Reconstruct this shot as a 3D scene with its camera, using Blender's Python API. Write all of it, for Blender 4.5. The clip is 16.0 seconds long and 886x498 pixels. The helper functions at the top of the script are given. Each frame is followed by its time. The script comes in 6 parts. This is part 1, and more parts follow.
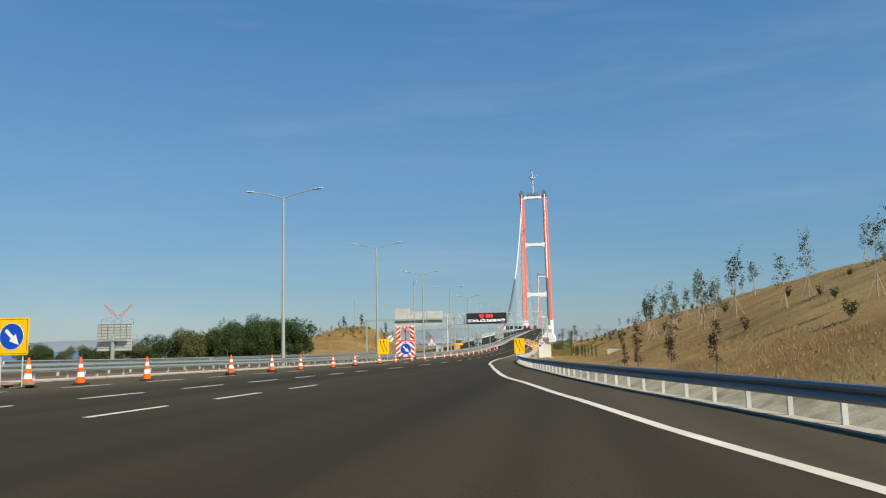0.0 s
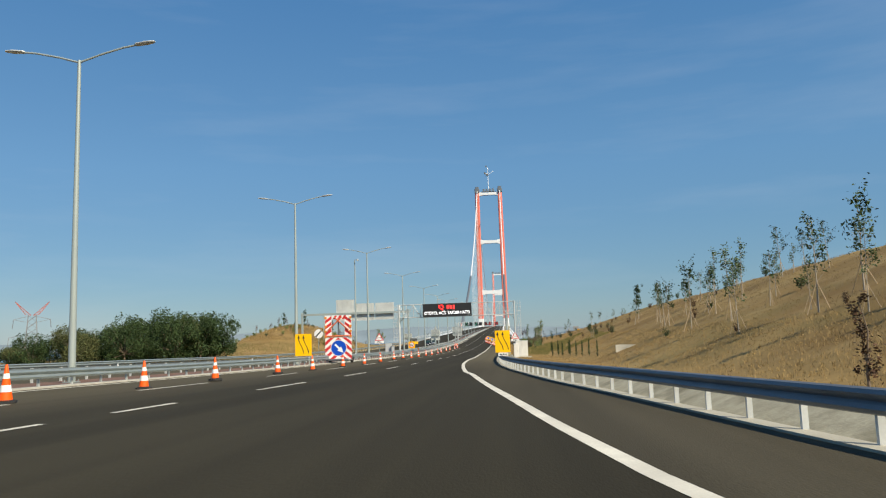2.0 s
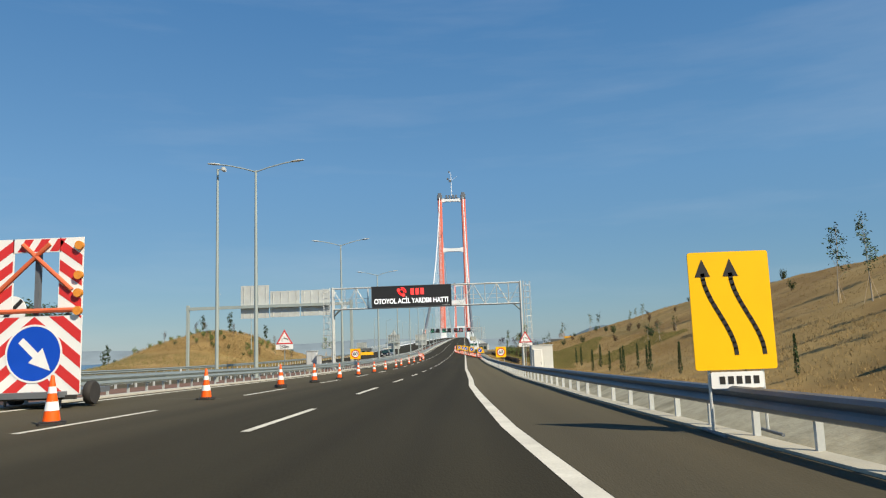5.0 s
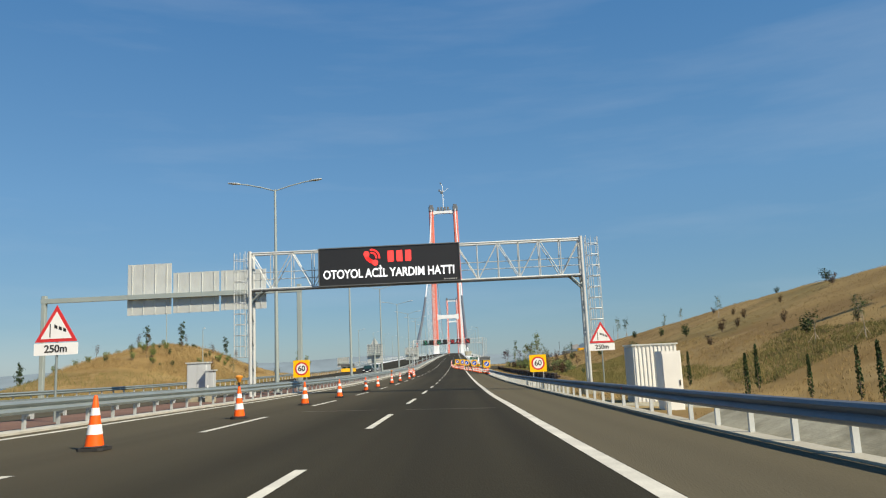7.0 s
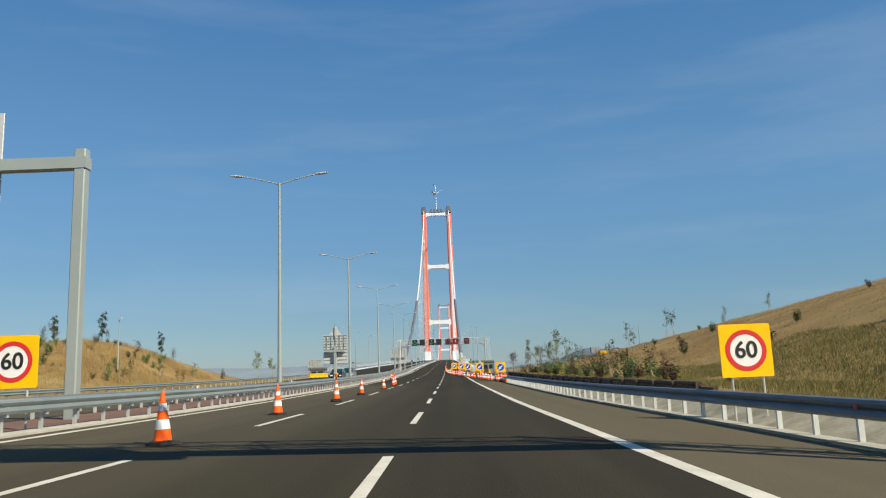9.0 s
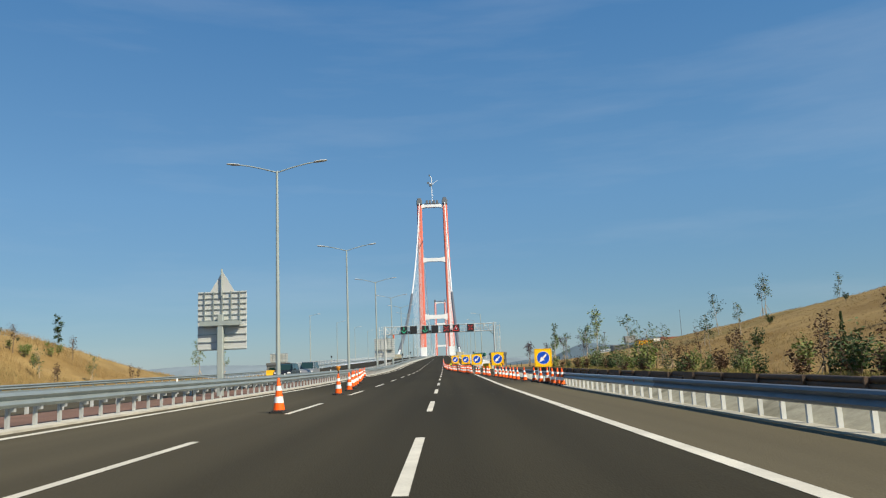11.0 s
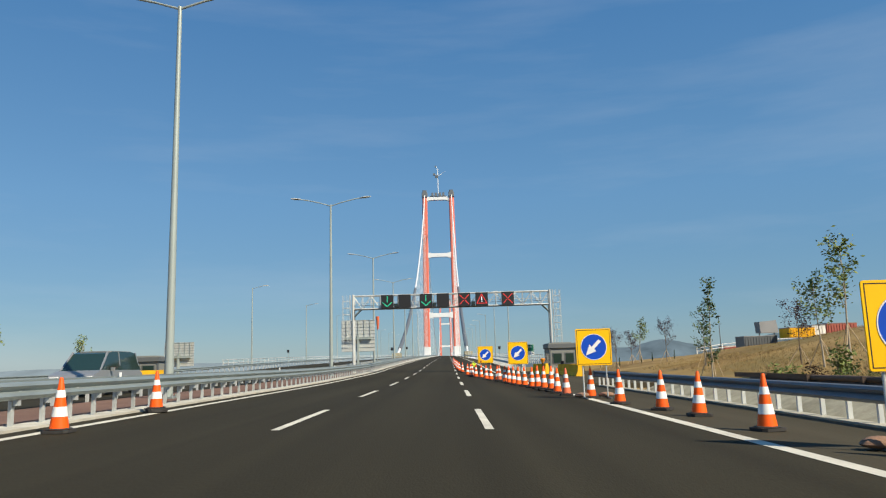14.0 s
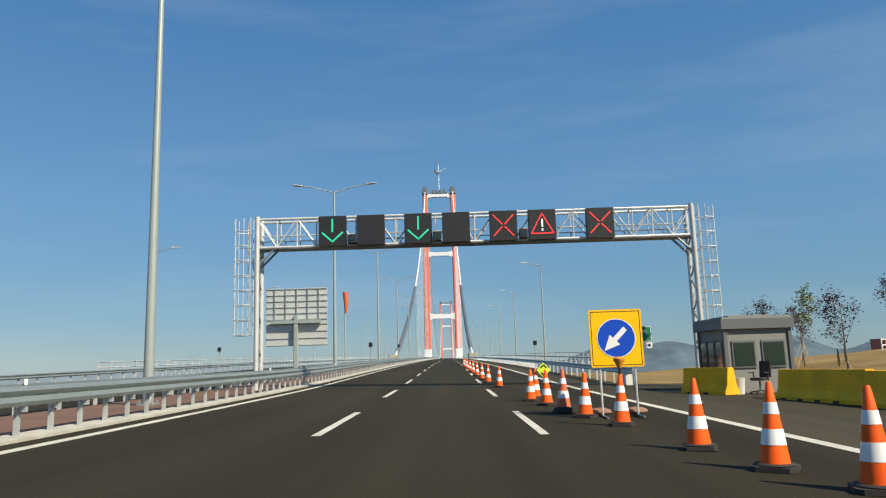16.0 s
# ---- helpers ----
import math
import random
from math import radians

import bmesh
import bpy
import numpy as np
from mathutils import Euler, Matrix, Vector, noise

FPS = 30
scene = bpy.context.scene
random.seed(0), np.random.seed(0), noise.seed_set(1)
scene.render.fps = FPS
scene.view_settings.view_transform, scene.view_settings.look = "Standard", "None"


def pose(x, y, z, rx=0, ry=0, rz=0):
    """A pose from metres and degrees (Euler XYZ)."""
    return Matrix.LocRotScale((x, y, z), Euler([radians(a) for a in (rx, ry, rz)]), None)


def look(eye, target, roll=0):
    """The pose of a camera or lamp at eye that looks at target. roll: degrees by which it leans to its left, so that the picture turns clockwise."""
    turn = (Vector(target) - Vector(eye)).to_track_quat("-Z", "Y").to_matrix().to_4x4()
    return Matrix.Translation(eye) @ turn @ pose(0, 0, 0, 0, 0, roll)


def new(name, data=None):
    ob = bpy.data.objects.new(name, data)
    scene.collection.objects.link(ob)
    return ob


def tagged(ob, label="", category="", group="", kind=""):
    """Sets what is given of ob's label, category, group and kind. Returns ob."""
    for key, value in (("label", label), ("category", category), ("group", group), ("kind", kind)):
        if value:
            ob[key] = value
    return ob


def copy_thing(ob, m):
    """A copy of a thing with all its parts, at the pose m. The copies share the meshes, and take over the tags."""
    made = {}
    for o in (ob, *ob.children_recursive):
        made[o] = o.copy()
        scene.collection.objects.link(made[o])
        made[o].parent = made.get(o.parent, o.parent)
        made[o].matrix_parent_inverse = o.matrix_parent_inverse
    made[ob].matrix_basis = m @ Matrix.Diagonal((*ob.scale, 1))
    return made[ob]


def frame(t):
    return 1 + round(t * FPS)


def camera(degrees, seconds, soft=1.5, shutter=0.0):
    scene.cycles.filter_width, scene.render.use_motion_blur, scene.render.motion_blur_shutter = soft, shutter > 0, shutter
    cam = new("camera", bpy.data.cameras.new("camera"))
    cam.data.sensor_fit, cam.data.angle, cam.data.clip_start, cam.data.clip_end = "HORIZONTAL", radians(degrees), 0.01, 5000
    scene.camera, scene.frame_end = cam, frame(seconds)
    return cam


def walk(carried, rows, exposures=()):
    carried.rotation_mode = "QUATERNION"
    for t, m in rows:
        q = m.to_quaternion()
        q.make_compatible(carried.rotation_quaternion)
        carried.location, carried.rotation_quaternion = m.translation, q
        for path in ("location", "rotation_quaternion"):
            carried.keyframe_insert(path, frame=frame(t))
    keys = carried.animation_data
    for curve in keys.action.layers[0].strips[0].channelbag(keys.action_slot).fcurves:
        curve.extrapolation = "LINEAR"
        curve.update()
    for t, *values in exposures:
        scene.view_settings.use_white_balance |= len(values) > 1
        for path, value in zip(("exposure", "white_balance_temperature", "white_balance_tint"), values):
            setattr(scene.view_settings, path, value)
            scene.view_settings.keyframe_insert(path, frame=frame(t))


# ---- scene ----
cam = camera(62.6, 16.0, soft=1.2)

PATH = [
    (0, (10.919, 0.503, 4.118), (10.6369, 2.4691, 4.3531), -1.33),
    (0.5, (9.997, 6.999, 3.95), (9.7292, 8.9669, 4.1827), -1.34),
    (1, (9.076, 13.594, 3.803), (8.8211, 15.5637, 4.0407), -1.5),
    (1.5, (8.258, 20.143, 3.662), (8.0412, 22.1183, 3.8915), -1.78),
    (2, (7.548, 27.11, 3.499), (7.3907, 29.0902, 3.7288), -1.92),
    (2.5, (6.796, 34.038, 3.315), (6.6818, 36.0212, 3.5493), -2.25),
    (3, (6.108, 41.476, 3.133), (6.0075, 43.4599, 3.3672), -2.56),
    (3.5, (5.43, 49.049, 2.935), (5.3403, 51.0331, 3.1683), -2.38),
    (4, (4.827, 57.042, 2.76), (4.7418, 59.026, 2.9978), -2.34),
    (4.5, (4.117, 65.789, 2.556), (4.0492, 67.7727, 2.8023), -2.25),
    (5, (3.531, 73.84, 2.379), (3.4816, 75.8226, 2.6383), -2.04),
    (5.5, (3.043, 81.38, 2.226), (3.004, 83.3609, 2.499), -2.04),
    (6, (2.61, 89.036, 2.071), (2.5744, 91.0153, 2.3575), -2.24),
    (6.5, (2.227, 97.286, 1.934), (2.1938, 99.2641, 2.2285), -2.63),
    (7, (1.963, 106.07, 1.759), (1.9384, 108.0466, 2.0614), -2.62),
    (7.5, (1.842, 114.531, 1.595), (1.8152, 116.5074, 1.9009), -2.45),
    (8, (1.447, 123.43, 1.418), (1.4375, 125.4054, 1.7274), -2.43),
    (8.5, (1.17, 132.372, 1.306), (1.1683, 134.3477, 1.6196), -2.35),
    (9, (0.874, 141.288, 1.152), (0.871, 143.2624, 1.4725), -2.18),
    (9.5, (0.625, 150.039, 1.038), (0.6157, 152.0124, 1.3634), -2.01),
    (10, (0.482, 158.657, 0.956), (0.4755, 160.6308, 1.2788), -2.03),
    (10.5, (0.449, 167.202, 0.897), (0.4553, 169.177, 1.2125), -2.16),
    (11, (0.443, 176.136, 0.837), (0.4505, 178.1118, 1.1473), -2.39),
    (11.5, (0.391, 185.01, 0.792), (0.403, 186.9857, 1.1026), -2.41),
    (12, (0.268, 194.383, 0.736), (0.2787, 196.3582, 1.0487), -2.38),
    (12.5, (0.159, 203.249, 0.713), (0.1665, 205.2239, 1.026), -2.3),
    (13, (-0.107, 212.42, 0.703), (-0.0995, 214.3952, 1.0158), -2.26),
    (13.5, (-0.338, 221.672, 0.703), (-0.3403, 223.647, 1.0159), -1.82),
    (14, (-0.654, 231.038, 0.725), (-0.6608, 233.0134, 1.038), -1.62),
    (14.5, (-0.948, 240.457, 0.754), (-0.956, 242.4316, 1.0699), -1.35),
    (15, (-1.162, 249.855, 0.779), (-1.1704, 251.8295, 1.0956), -1.63),
    (15.5, (-1.338, 258.961, 0.809), (-1.3485, 260.9356, 1.1269), -1.67),
    (16, (-1.457, 268.262, 0.847), (-1.4658, 270.2366, 1.1678), -1.77),
]
walk(cam, [(t, look(eye, target, roll)) for t, eye, target, roll in PATH])

# ---- world, sun ----
SUN_TO = Vector((0.565, -0.49, 0.665)).normalized()
world = bpy.data.worlds.new("world")
scene.world = world
world.use_nodes = True
wn = world.node_tree.nodes
sky = wn.new("ShaderNodeTexSky")
sky.sky_type = "NISHITA"
sky.sun_disc = False
sky.sun_elevation = math.asin(SUN_TO.z)
sky.sun_rotation = math.atan2(SUN_TO.x, SUN_TO.y)
sky.altitude = 50
sky.air_density = 1.0
sky.dust_density = 0.15
sky.ozone_density = 3.5
wn["Background"].inputs["Strength"].default_value = 0.075
scene.view_settings.exposure = 0.40
wl = world.node_tree.links
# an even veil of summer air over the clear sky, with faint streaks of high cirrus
tint = wn.new("ShaderNodeMix")
tint.data_type = "RGBA"
tint.inputs["Factor"].default_value = 0.62
height, air, lift = wn.new("ShaderNodeSeparateXYZ"), wn.new("ShaderNodeValToRGB"), wn.new("ShaderNodeVectorMath")
aim = wn.new("ShaderNodeTexCoord")
wl.new(aim.outputs["Generated"], height.inputs["Vector"])
wl.new(height.outputs["Z"], air.inputs["Fac"])
air.color_ramp.elements[0].position, air.color_ramp.elements[0].color = 0.02, (0.175, 0.46, 0.688, 1)
air.color_ramp.elements[1].position, air.color_ramp.elements[1].color = 0.52, (0.072, 0.36, 0.862, 1)
step = air.color_ramp.elements.new(0.22)
step.color = (0.19, 0.532, 0.952, 1)
lift.operation = "SCALE"
lift.inputs["Scale"].default_value = 6.0
wl.new(air.outputs["Color"], lift.inputs[0])
wl.new(lift.outputs["Vector"], tint.inputs["B"])
wl.new(sky.outputs["Color"], tint.inputs["A"])
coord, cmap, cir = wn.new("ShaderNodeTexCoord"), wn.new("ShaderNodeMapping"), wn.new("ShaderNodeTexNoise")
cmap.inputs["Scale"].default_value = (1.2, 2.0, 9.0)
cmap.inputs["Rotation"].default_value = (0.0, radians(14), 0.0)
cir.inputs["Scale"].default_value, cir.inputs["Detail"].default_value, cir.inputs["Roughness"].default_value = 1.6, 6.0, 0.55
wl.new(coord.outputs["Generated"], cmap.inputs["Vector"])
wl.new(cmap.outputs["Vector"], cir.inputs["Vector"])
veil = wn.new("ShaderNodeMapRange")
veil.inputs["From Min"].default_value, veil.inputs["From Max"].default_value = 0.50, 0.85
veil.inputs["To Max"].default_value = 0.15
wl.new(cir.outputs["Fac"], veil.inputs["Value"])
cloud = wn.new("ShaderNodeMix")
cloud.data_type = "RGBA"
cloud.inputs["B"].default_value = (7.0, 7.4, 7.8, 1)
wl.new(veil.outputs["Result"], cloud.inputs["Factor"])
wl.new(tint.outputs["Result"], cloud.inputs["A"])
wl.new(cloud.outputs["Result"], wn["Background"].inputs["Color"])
sun_data = bpy.data.lights.new("sun", "SUN")
sun_data.energy = 5.0
sun_data.angle = radians(0.55)
sun_data.color = (1.0, 0.885, 0.69)
sun = new("sun", sun_data)
sun.matrix_world = look(tuple(SUN_TO * 100), (0, 0, 0))

# ---- materials ----


def mat(name, col, rough=0.6, metal=0.0, vary=0.12, scale=3.0, fine=60.0, bump=0.0, rand=0.0, emit=0.0, stretch=(1, 1, 1), spec=0.5):
    """A procedural material: two scales of variation in world metres, optional relief and a change from piece to piece."""
    m = bpy.data.materials.new(name)
    m.use_nodes = True
    n, l = m.node_tree.nodes, m.node_tree.links
    p = n["Principled BSDF"]
    p.inputs["Roughness"].default_value = rough
    p.inputs["Metallic"].default_value = metal
    p.inputs["Specular IOR Level"].default_value = spec
    base = (*col, 1)
    if emit:
        p.inputs["Base Color"].default_value = base
        p.inputs["Emission Color"].default_value = base
        p.inputs["Emission Strength"].default_value = emit
        return m
    geo = n.new("ShaderNodeNewGeometry")
    mp = n.new("ShaderNodeMapping")
    mp.inputs["Scale"].default_value = stretch
    l.new(geo.outputs["Position"], mp.inputs["Vector"])
    big, small = n.new("ShaderNodeTexNoise"), n.new("ShaderNodeTexNoise")
    big.inputs["Scale"].default_value, small.inputs["Scale"].default_value = 1 / scale, fine
    big.inputs["Detail"].default_value = 5
    small.inputs["Detail"].default_value = 3
    add = n.new("ShaderNodeMath")
    add.operation = "MULTIPLY_ADD"
    for tex in (big, small):
        l.new(mp.outputs["Vector"], tex.inputs["Vector"])
    l.new(small.outputs["Fac"], add.inputs[0])
    add.inputs[1].default_value = 0.5
    l.new(big.outputs["Fac"], add.inputs[2])
    rng = n.new("ShaderNodeMapRange")
    rng.inputs["From Min"].default_value, rng.inputs["From Max"].default_value = 0.45, 1.05
    rng.inputs["To Min"].default_value, rng.inputs["To Max"].default_value = 1 - vary, 1 + vary
    l.new(add.outputs[0], rng.inputs["Value"])
    last = rng.outputs["Result"]
    if rand:
        info = n.new("ShaderNodeObjectInfo")
        r2 = n.new("ShaderNodeMapRange")
        r2.inputs["To Min"].default_value, r2.inputs["To Max"].default_value = 1 - rand, 1 + rand
        l.new(info.outputs["Random"], r2.inputs["Value"])
        mul = n.new("ShaderNodeMath")
        mul.operation = "MULTIPLY"
        l.new(last, mul.inputs[0])
        l.new(r2.outputs["Result"], mul.inputs[1])
        last = mul.outputs[0]
    vm = n.new("ShaderNodeVectorMath")
    vm.operation = "SCALE"
    vm.inputs[0].default_value = col
    l.new(last, vm.inputs["Scale"])
    l.new(vm.outputs["Vector"], p.inputs["Base Color"])
    if bump:
        b = n.new("ShaderNodeBump")
        b.inputs["Strength"].default_value = bump
        b.inputs["Distance"].default_value = 0.02
        l.new(small.outputs["Fac"], b.inputs["Height"])
        l.new(b.outputs["Normal"], p.inputs["Normal"])
    return m


def two_tone(name, a, b, scale, rough=0.9, bump=0.4, fine=14.0, lo=0.42, hi=0.62, island=False):
    """Ground or leaf material that mixes two colours in patches, with finer grain on top."""
    m = mat(name, a, rough, vary=0.22, scale=scale * 0.3, fine=fine, bump=bump, spec=0.2)
    n, l = m.node_tree.nodes, m.node_tree.links
    p = n["Principled BSDF"]
    src = p.inputs["Base Color"].links[0].from_socket
    mix = n.new("ShaderNodeMix")
    mix.data_type = "RGBA"
    rng = n.new("ShaderNodeMapRange")
    rng.inputs["From Min"].default_value, rng.inputs["From Max"].default_value = lo, hi
    geo = n.new("ShaderNodeNewGeometry")
    if island:
        l.new(geo.outputs["Random Per Island"], rng.inputs["Value"])
        rng.inputs["From Min"].default_value, rng.inputs["From Max"].default_value = 0.0, 1.0
    else:
        tex = n.new("ShaderNodeTexNoise")
        tex.inputs["Scale"].default_value = 1 / scale
        tex.inputs["Detail"].default_value = 6
        l.new(geo.outputs["Position"], tex.inputs["Vector"])
        l.new(tex.outputs["Fac"], rng.inputs["Value"])
    l.new(rng.outputs["Result"], mix.inputs["Factor"])
    l.new(src, mix.inputs["A"])
    mix.inputs["B"].default_value = (*b, 1)
    l.new(mix.outputs["Result"], p.inputs["Base Color"])
    return m


def asphalt_mat(name, col, streak, dust=None):
    """Asphalt with fine stone grain, wide patches and faint darker wheel tracks along the road."""
    m = mat(name, col, 0.92, vary=0.22, scale=6.0, fine=45.0, bump=0.3, spec=0.12, stretch=(1, 0.25, 1))
    n, l = m.node_tree.nodes, m.node_tree.links
    p = n["Principled BSDF"]
    src = p.inputs["Base Color"].links[0].from_socket
    geo = n.new("ShaderNodeNewGeometry")
    mp = n.new("ShaderNodeMapping")
    mp.inputs["Scale"].default_value = (0.9, 0.012, 0.3)
    tex = n.new("ShaderNodeTexNoise")
    tex.inputs["Scale"].default_value = 1.0
    tex.inputs["Detail"].default_value = 3
    rng = n.new("ShaderNodeMapRange")
    rng.inputs["From Min"].default_value, rng.inputs["From Max"].default_value = 0.35, 0.65
    rng.inputs["To Min"].default_value, rng.inputs["To Max"].default_value = 1 - streak, 1 + streak
    vm = n.new("ShaderNodeVectorMath")
    vm.operation = "SCALE"
    l.new(geo.outputs["Position"], mp.inputs["Vector"])
    l.new(mp.outputs["Vector"], tex.inputs["Vector"])
    l.new(tex.outputs["Fac"], rng.inputs["Value"])
    l.new(src, vm.inputs[0])
    l.new(rng.outputs["Result"], vm.inputs["Scale"])
    l.new(vm.outputs["Vector"], p.inputs["Base Color"])
    if dust:
        # pale dust that lies over one stretch of the road
        colour, ramps = dust
        sep = n.new("ShaderNodeSeparateXYZ")
        l.new(geo.outputs["Position"], sep.inputs[0])
        last = None
        for axis, a, b in ramps:
            ramp = n.new("ShaderNodeMapRange")
            ramp.interpolation_type = "SMOOTHSTEP"
            ramp.inputs["From Min"].default_value, ramp.inputs["From Max"].default_value = min(a, b), max(a, b)
            ramp.inputs["To Min"].default_value, ramp.inputs["To Max"].default_value = (0, 1) if a < b else (1, 0)
            l.new(sep.outputs[axis], ramp.inputs["Value"])
            if last is None:
                last = ramp.outputs["Result"]
            else:
                mul = n.new("ShaderNodeMath")
                mul.operation = "MULTIPLY"
                l.new(last, mul.inputs[0])
                l.new(ramp.outputs["Result"], mul.inputs[1])
                last = mul.outputs[0]
        cut = n.new("ShaderNodeMath")
        cut.operation = "MULTIPLY"
        cut.use_clamp = True
        l.new(last, cut.inputs[0])
        soft = n.new("ShaderNodeMath")
        soft.operation = "MULTIPLY_ADD"
        l.new(tex.outputs["Fac"], soft.inputs[0])
        soft.inputs[1].default_value, soft.inputs[2].default_value = 0.8, 0.45
        l.new(soft.outputs[0], cut.inputs[1])
        mix = n.new("ShaderNodeMix")
        mix.data_type = "RGBA"
        l.new(cut.outputs[0], mix.inputs["Factor"])
        l.new(vm.outputs["Vector"], mix.inputs["A"])
        mix.inputs["B"].default_value = (*colour, 1)
        l.new(mix.outputs["Result"], p.inputs["Base Color"])
    return m


ASPHALT = asphalt_mat("asphalt", (0.0318, 0.0280, 0.0172), 0.16, ((0.090, 0.078, 0.050), (("X", 0.6, -7.0), ("Y", 226, 196))))
SHOULDER = asphalt_mat("shoulder_asphalt", (0.056, 0.049, 0.032), 0.12, ((0.108, 0.093, 0.058), (("Y", 64, 112), ("Y", 228, 214))))
PAINT = two_tone("road_paint", (0.56, 0.54, 0.46), (0.46, 0.44, 0.375), 2.5, 0.8, 0.1, fine=30.0, lo=0.5, hi=0.8)
STEEL = mat("galvanised_steel", (0.30, 0.345, 0.335), 0.42, 0.45, 0.12, 0.8, 25)
STEEL_PALE = mat("pale_galvanised_steel", (0.55, 0.57, 0.555), 0.5, 0.25, 0.10, 0.5, 25, rand=0.08)
STEEL_DARK = mat("weathered_steel", (0.14, 0.155, 0.17), 0.55, 0.2, 0.15, 0.8, 25)
POLE = mat("pole_paint", (0.34, 0.39, 0.37), 0.45, 0.2, 0.08, 1.5, 20)
CONCRETE = two_tone("concrete", (0.35, 0.325, 0.235), (0.13, 0.115, 0.07), 1.1, 0.9, 0.5, fine=16.0, lo=0.50, hi=0.78)
KERB = mat("kerb_concrete", (0.36, 0.34, 0.27), 0.9, vary=0.15, scale=0.8, fine=25, bump=0.2)
STEEL_POST = mat("post_steel", (0.42, 0.44, 0.43), 0.5, 0.25, 0.12, 0.5, 25, rand=0.08)
KERB_PALE = mat("pale_kerb_concrete", (0.46, 0.44, 0.37), 0.9, vary=0.25, scale=0.5, fine=25, bump=0.2)
BLACK = mat("black_panel", (0.02, 0.02, 0.021), 0.45, vary=0.1)
RUBBER = mat("black_rubber", (0.03, 0.028, 0.026), 0.85, vary=0.25, scale=0.3, fine=40)
ORANGE = mat("orange_plastic", (0.95, 0.115, 0.006), 0.5, spec=0.3, vary=0.1, scale=0.3, fine=20, rand=0.10)
ORANGE_DULL = mat("faded_orange_plastic", (0.62, 0.13, 0.05), 0.6, vary=0.15, scale=0.3, fine=20)
SLEEVE = mat("white_sleeve", (0.80, 0.80, 0.78), 0.4, vary=0.08, scale=0.2, fine=25, rand=0.06)
AMBER = mat("amber_lens", (0.72, 0.27, 0.035), 0.2, vary=0.15, scale=0.1, fine=30)
YELLOW = mat("sign_yellow", (0.95, 0.52, 0.002), 0.5, spec=0.25, vary=0.06, scale=0.8)
BLUE = mat("sign_blue", (0.006, 0.07, 0.50), 0.5, spec=0.25, vary=0.06, scale=0.5)
WHITE = mat("sign_white", (0.80, 0.80, 0.78), 0.45, vary=0.06, scale=0.5)
RED = mat("sign_red", (0.60, 0.03, 0.03), 0.45, vary=0.08, scale=0.5)
DARK = mat("sign_black", (0.02, 0.018, 0.016), 0.5, vary=0.1)
GREEN_SIGN = mat("sign_green", (0.01, 0.16, 0.09), 0.45, vary=0.06, scale=0.5)
SIGN_BACK = mat("sign_back", (0.58, 0.60, 0.57), 0.5, 0.3, 0.10, 1.0, 15)
TOWER_RED = mat("tower_red", (0.70, 0.17, 0.11), 0.55, vary=0.08, scale=25, fine=0.3)
TOWER_WHITE = mat("tower_white", (0.74, 0.75, 0.74), 0.55, vary=0.06, scale=20, fine=0.3)
CABLE = mat("cable_white", (0.72, 0.73, 0.73), 0.5, vary=0.05, scale=10, fine=1)
LED_GREEN = mat("led_green", (0.02, 0.55, 0.30), emit=0.26)
LED_RED_DIM = mat("led_red_dim", (0.75, 0.04, 0.04), emit=0.26)
LED_RED = mat("led_red", (1.0, 0.05, 0.045), emit=0.52)
LED_WHITE = mat("led_white", (0.9, 0.92, 0.95), emit=0.52)
BOOTH = mat("booth_panel", (0.205, 0.212, 0.198), 0.6, vary=0.08, scale=0.9)
BOOTH_DARK = mat("booth_trim", (0.11, 0.12, 0.125), 0.5, vary=0.1)
GLASS = mat("dark_glass", (0.015, 0.035, 0.03), 0.06, vary=0.05, spec=0.8)
YELLOW_WALL = mat("yellow_barrier", (0.80, 0.42, 0.002), 0.75, vary=0.2, scale=0.7, fine=18, bump=0.2)
CABINET = mat("cabinet_white", (0.74, 0.73, 0.68), 0.5, vary=0.06, scale=0.6)
CABINET_GREY = mat("cabinet_grey", (0.47, 0.49, 0.49), 0.5, vary=0.08, scale=0.6)
WOOD = mat("stained_timber", (0.07, 0.045, 0.03), 0.8, vary=0.4, scale=0.5, fine=14, bump=0.5, rand=0.3, stretch=(3, 0.4, 3))
STAKE = mat("stake_wood", (0.42, 0.32, 0.20), 0.8, vary=0.2, scale=0.4, fine=20)
BARK = mat("bark", (0.16, 0.12, 0.085), 0.9, vary=0.3, scale=0.3, fine=20, bump=0.5)
BARK_PALE = mat("pale_bark", (0.32, 0.28, 0.22), 0.9, vary=0.2, scale=0.3, fine=20)
LEAF = two_tone("young_leaf", (0.12, 0.16, 0.065), (0.055, 0.085, 0.032), 1.5, 0.6, 0, island=True)
LEAF_LIGHT = two_tone("light_leaf", (0.20, 0.24, 0.07), (0.10, 0.14, 0.04), 1.5, 0.6, 0, island=True)
LEAF_DARK = two_tone("dark_leaf", (0.052, 0.085, 0.026), (0.020, 0.038, 0.014), 2.5, 0.7, 0, island=True)
PYLON = mat("weathered_galvanised_steel", (0.20, 0.21, 0.22), 0.7, 0.2)
LEAF_OLIVE = two_tone("olive_leaf", (0.105, 0.115, 0.042), (0.050, 0.060, 0.022), 2.0, 0.7, 0, island=True)
LEAF_BROWN = two_tone("brown_leaf", (0.105, 0.055, 0.030), (0.050, 0.036, 0.020), 1.5, 0.7, 0, island=True)
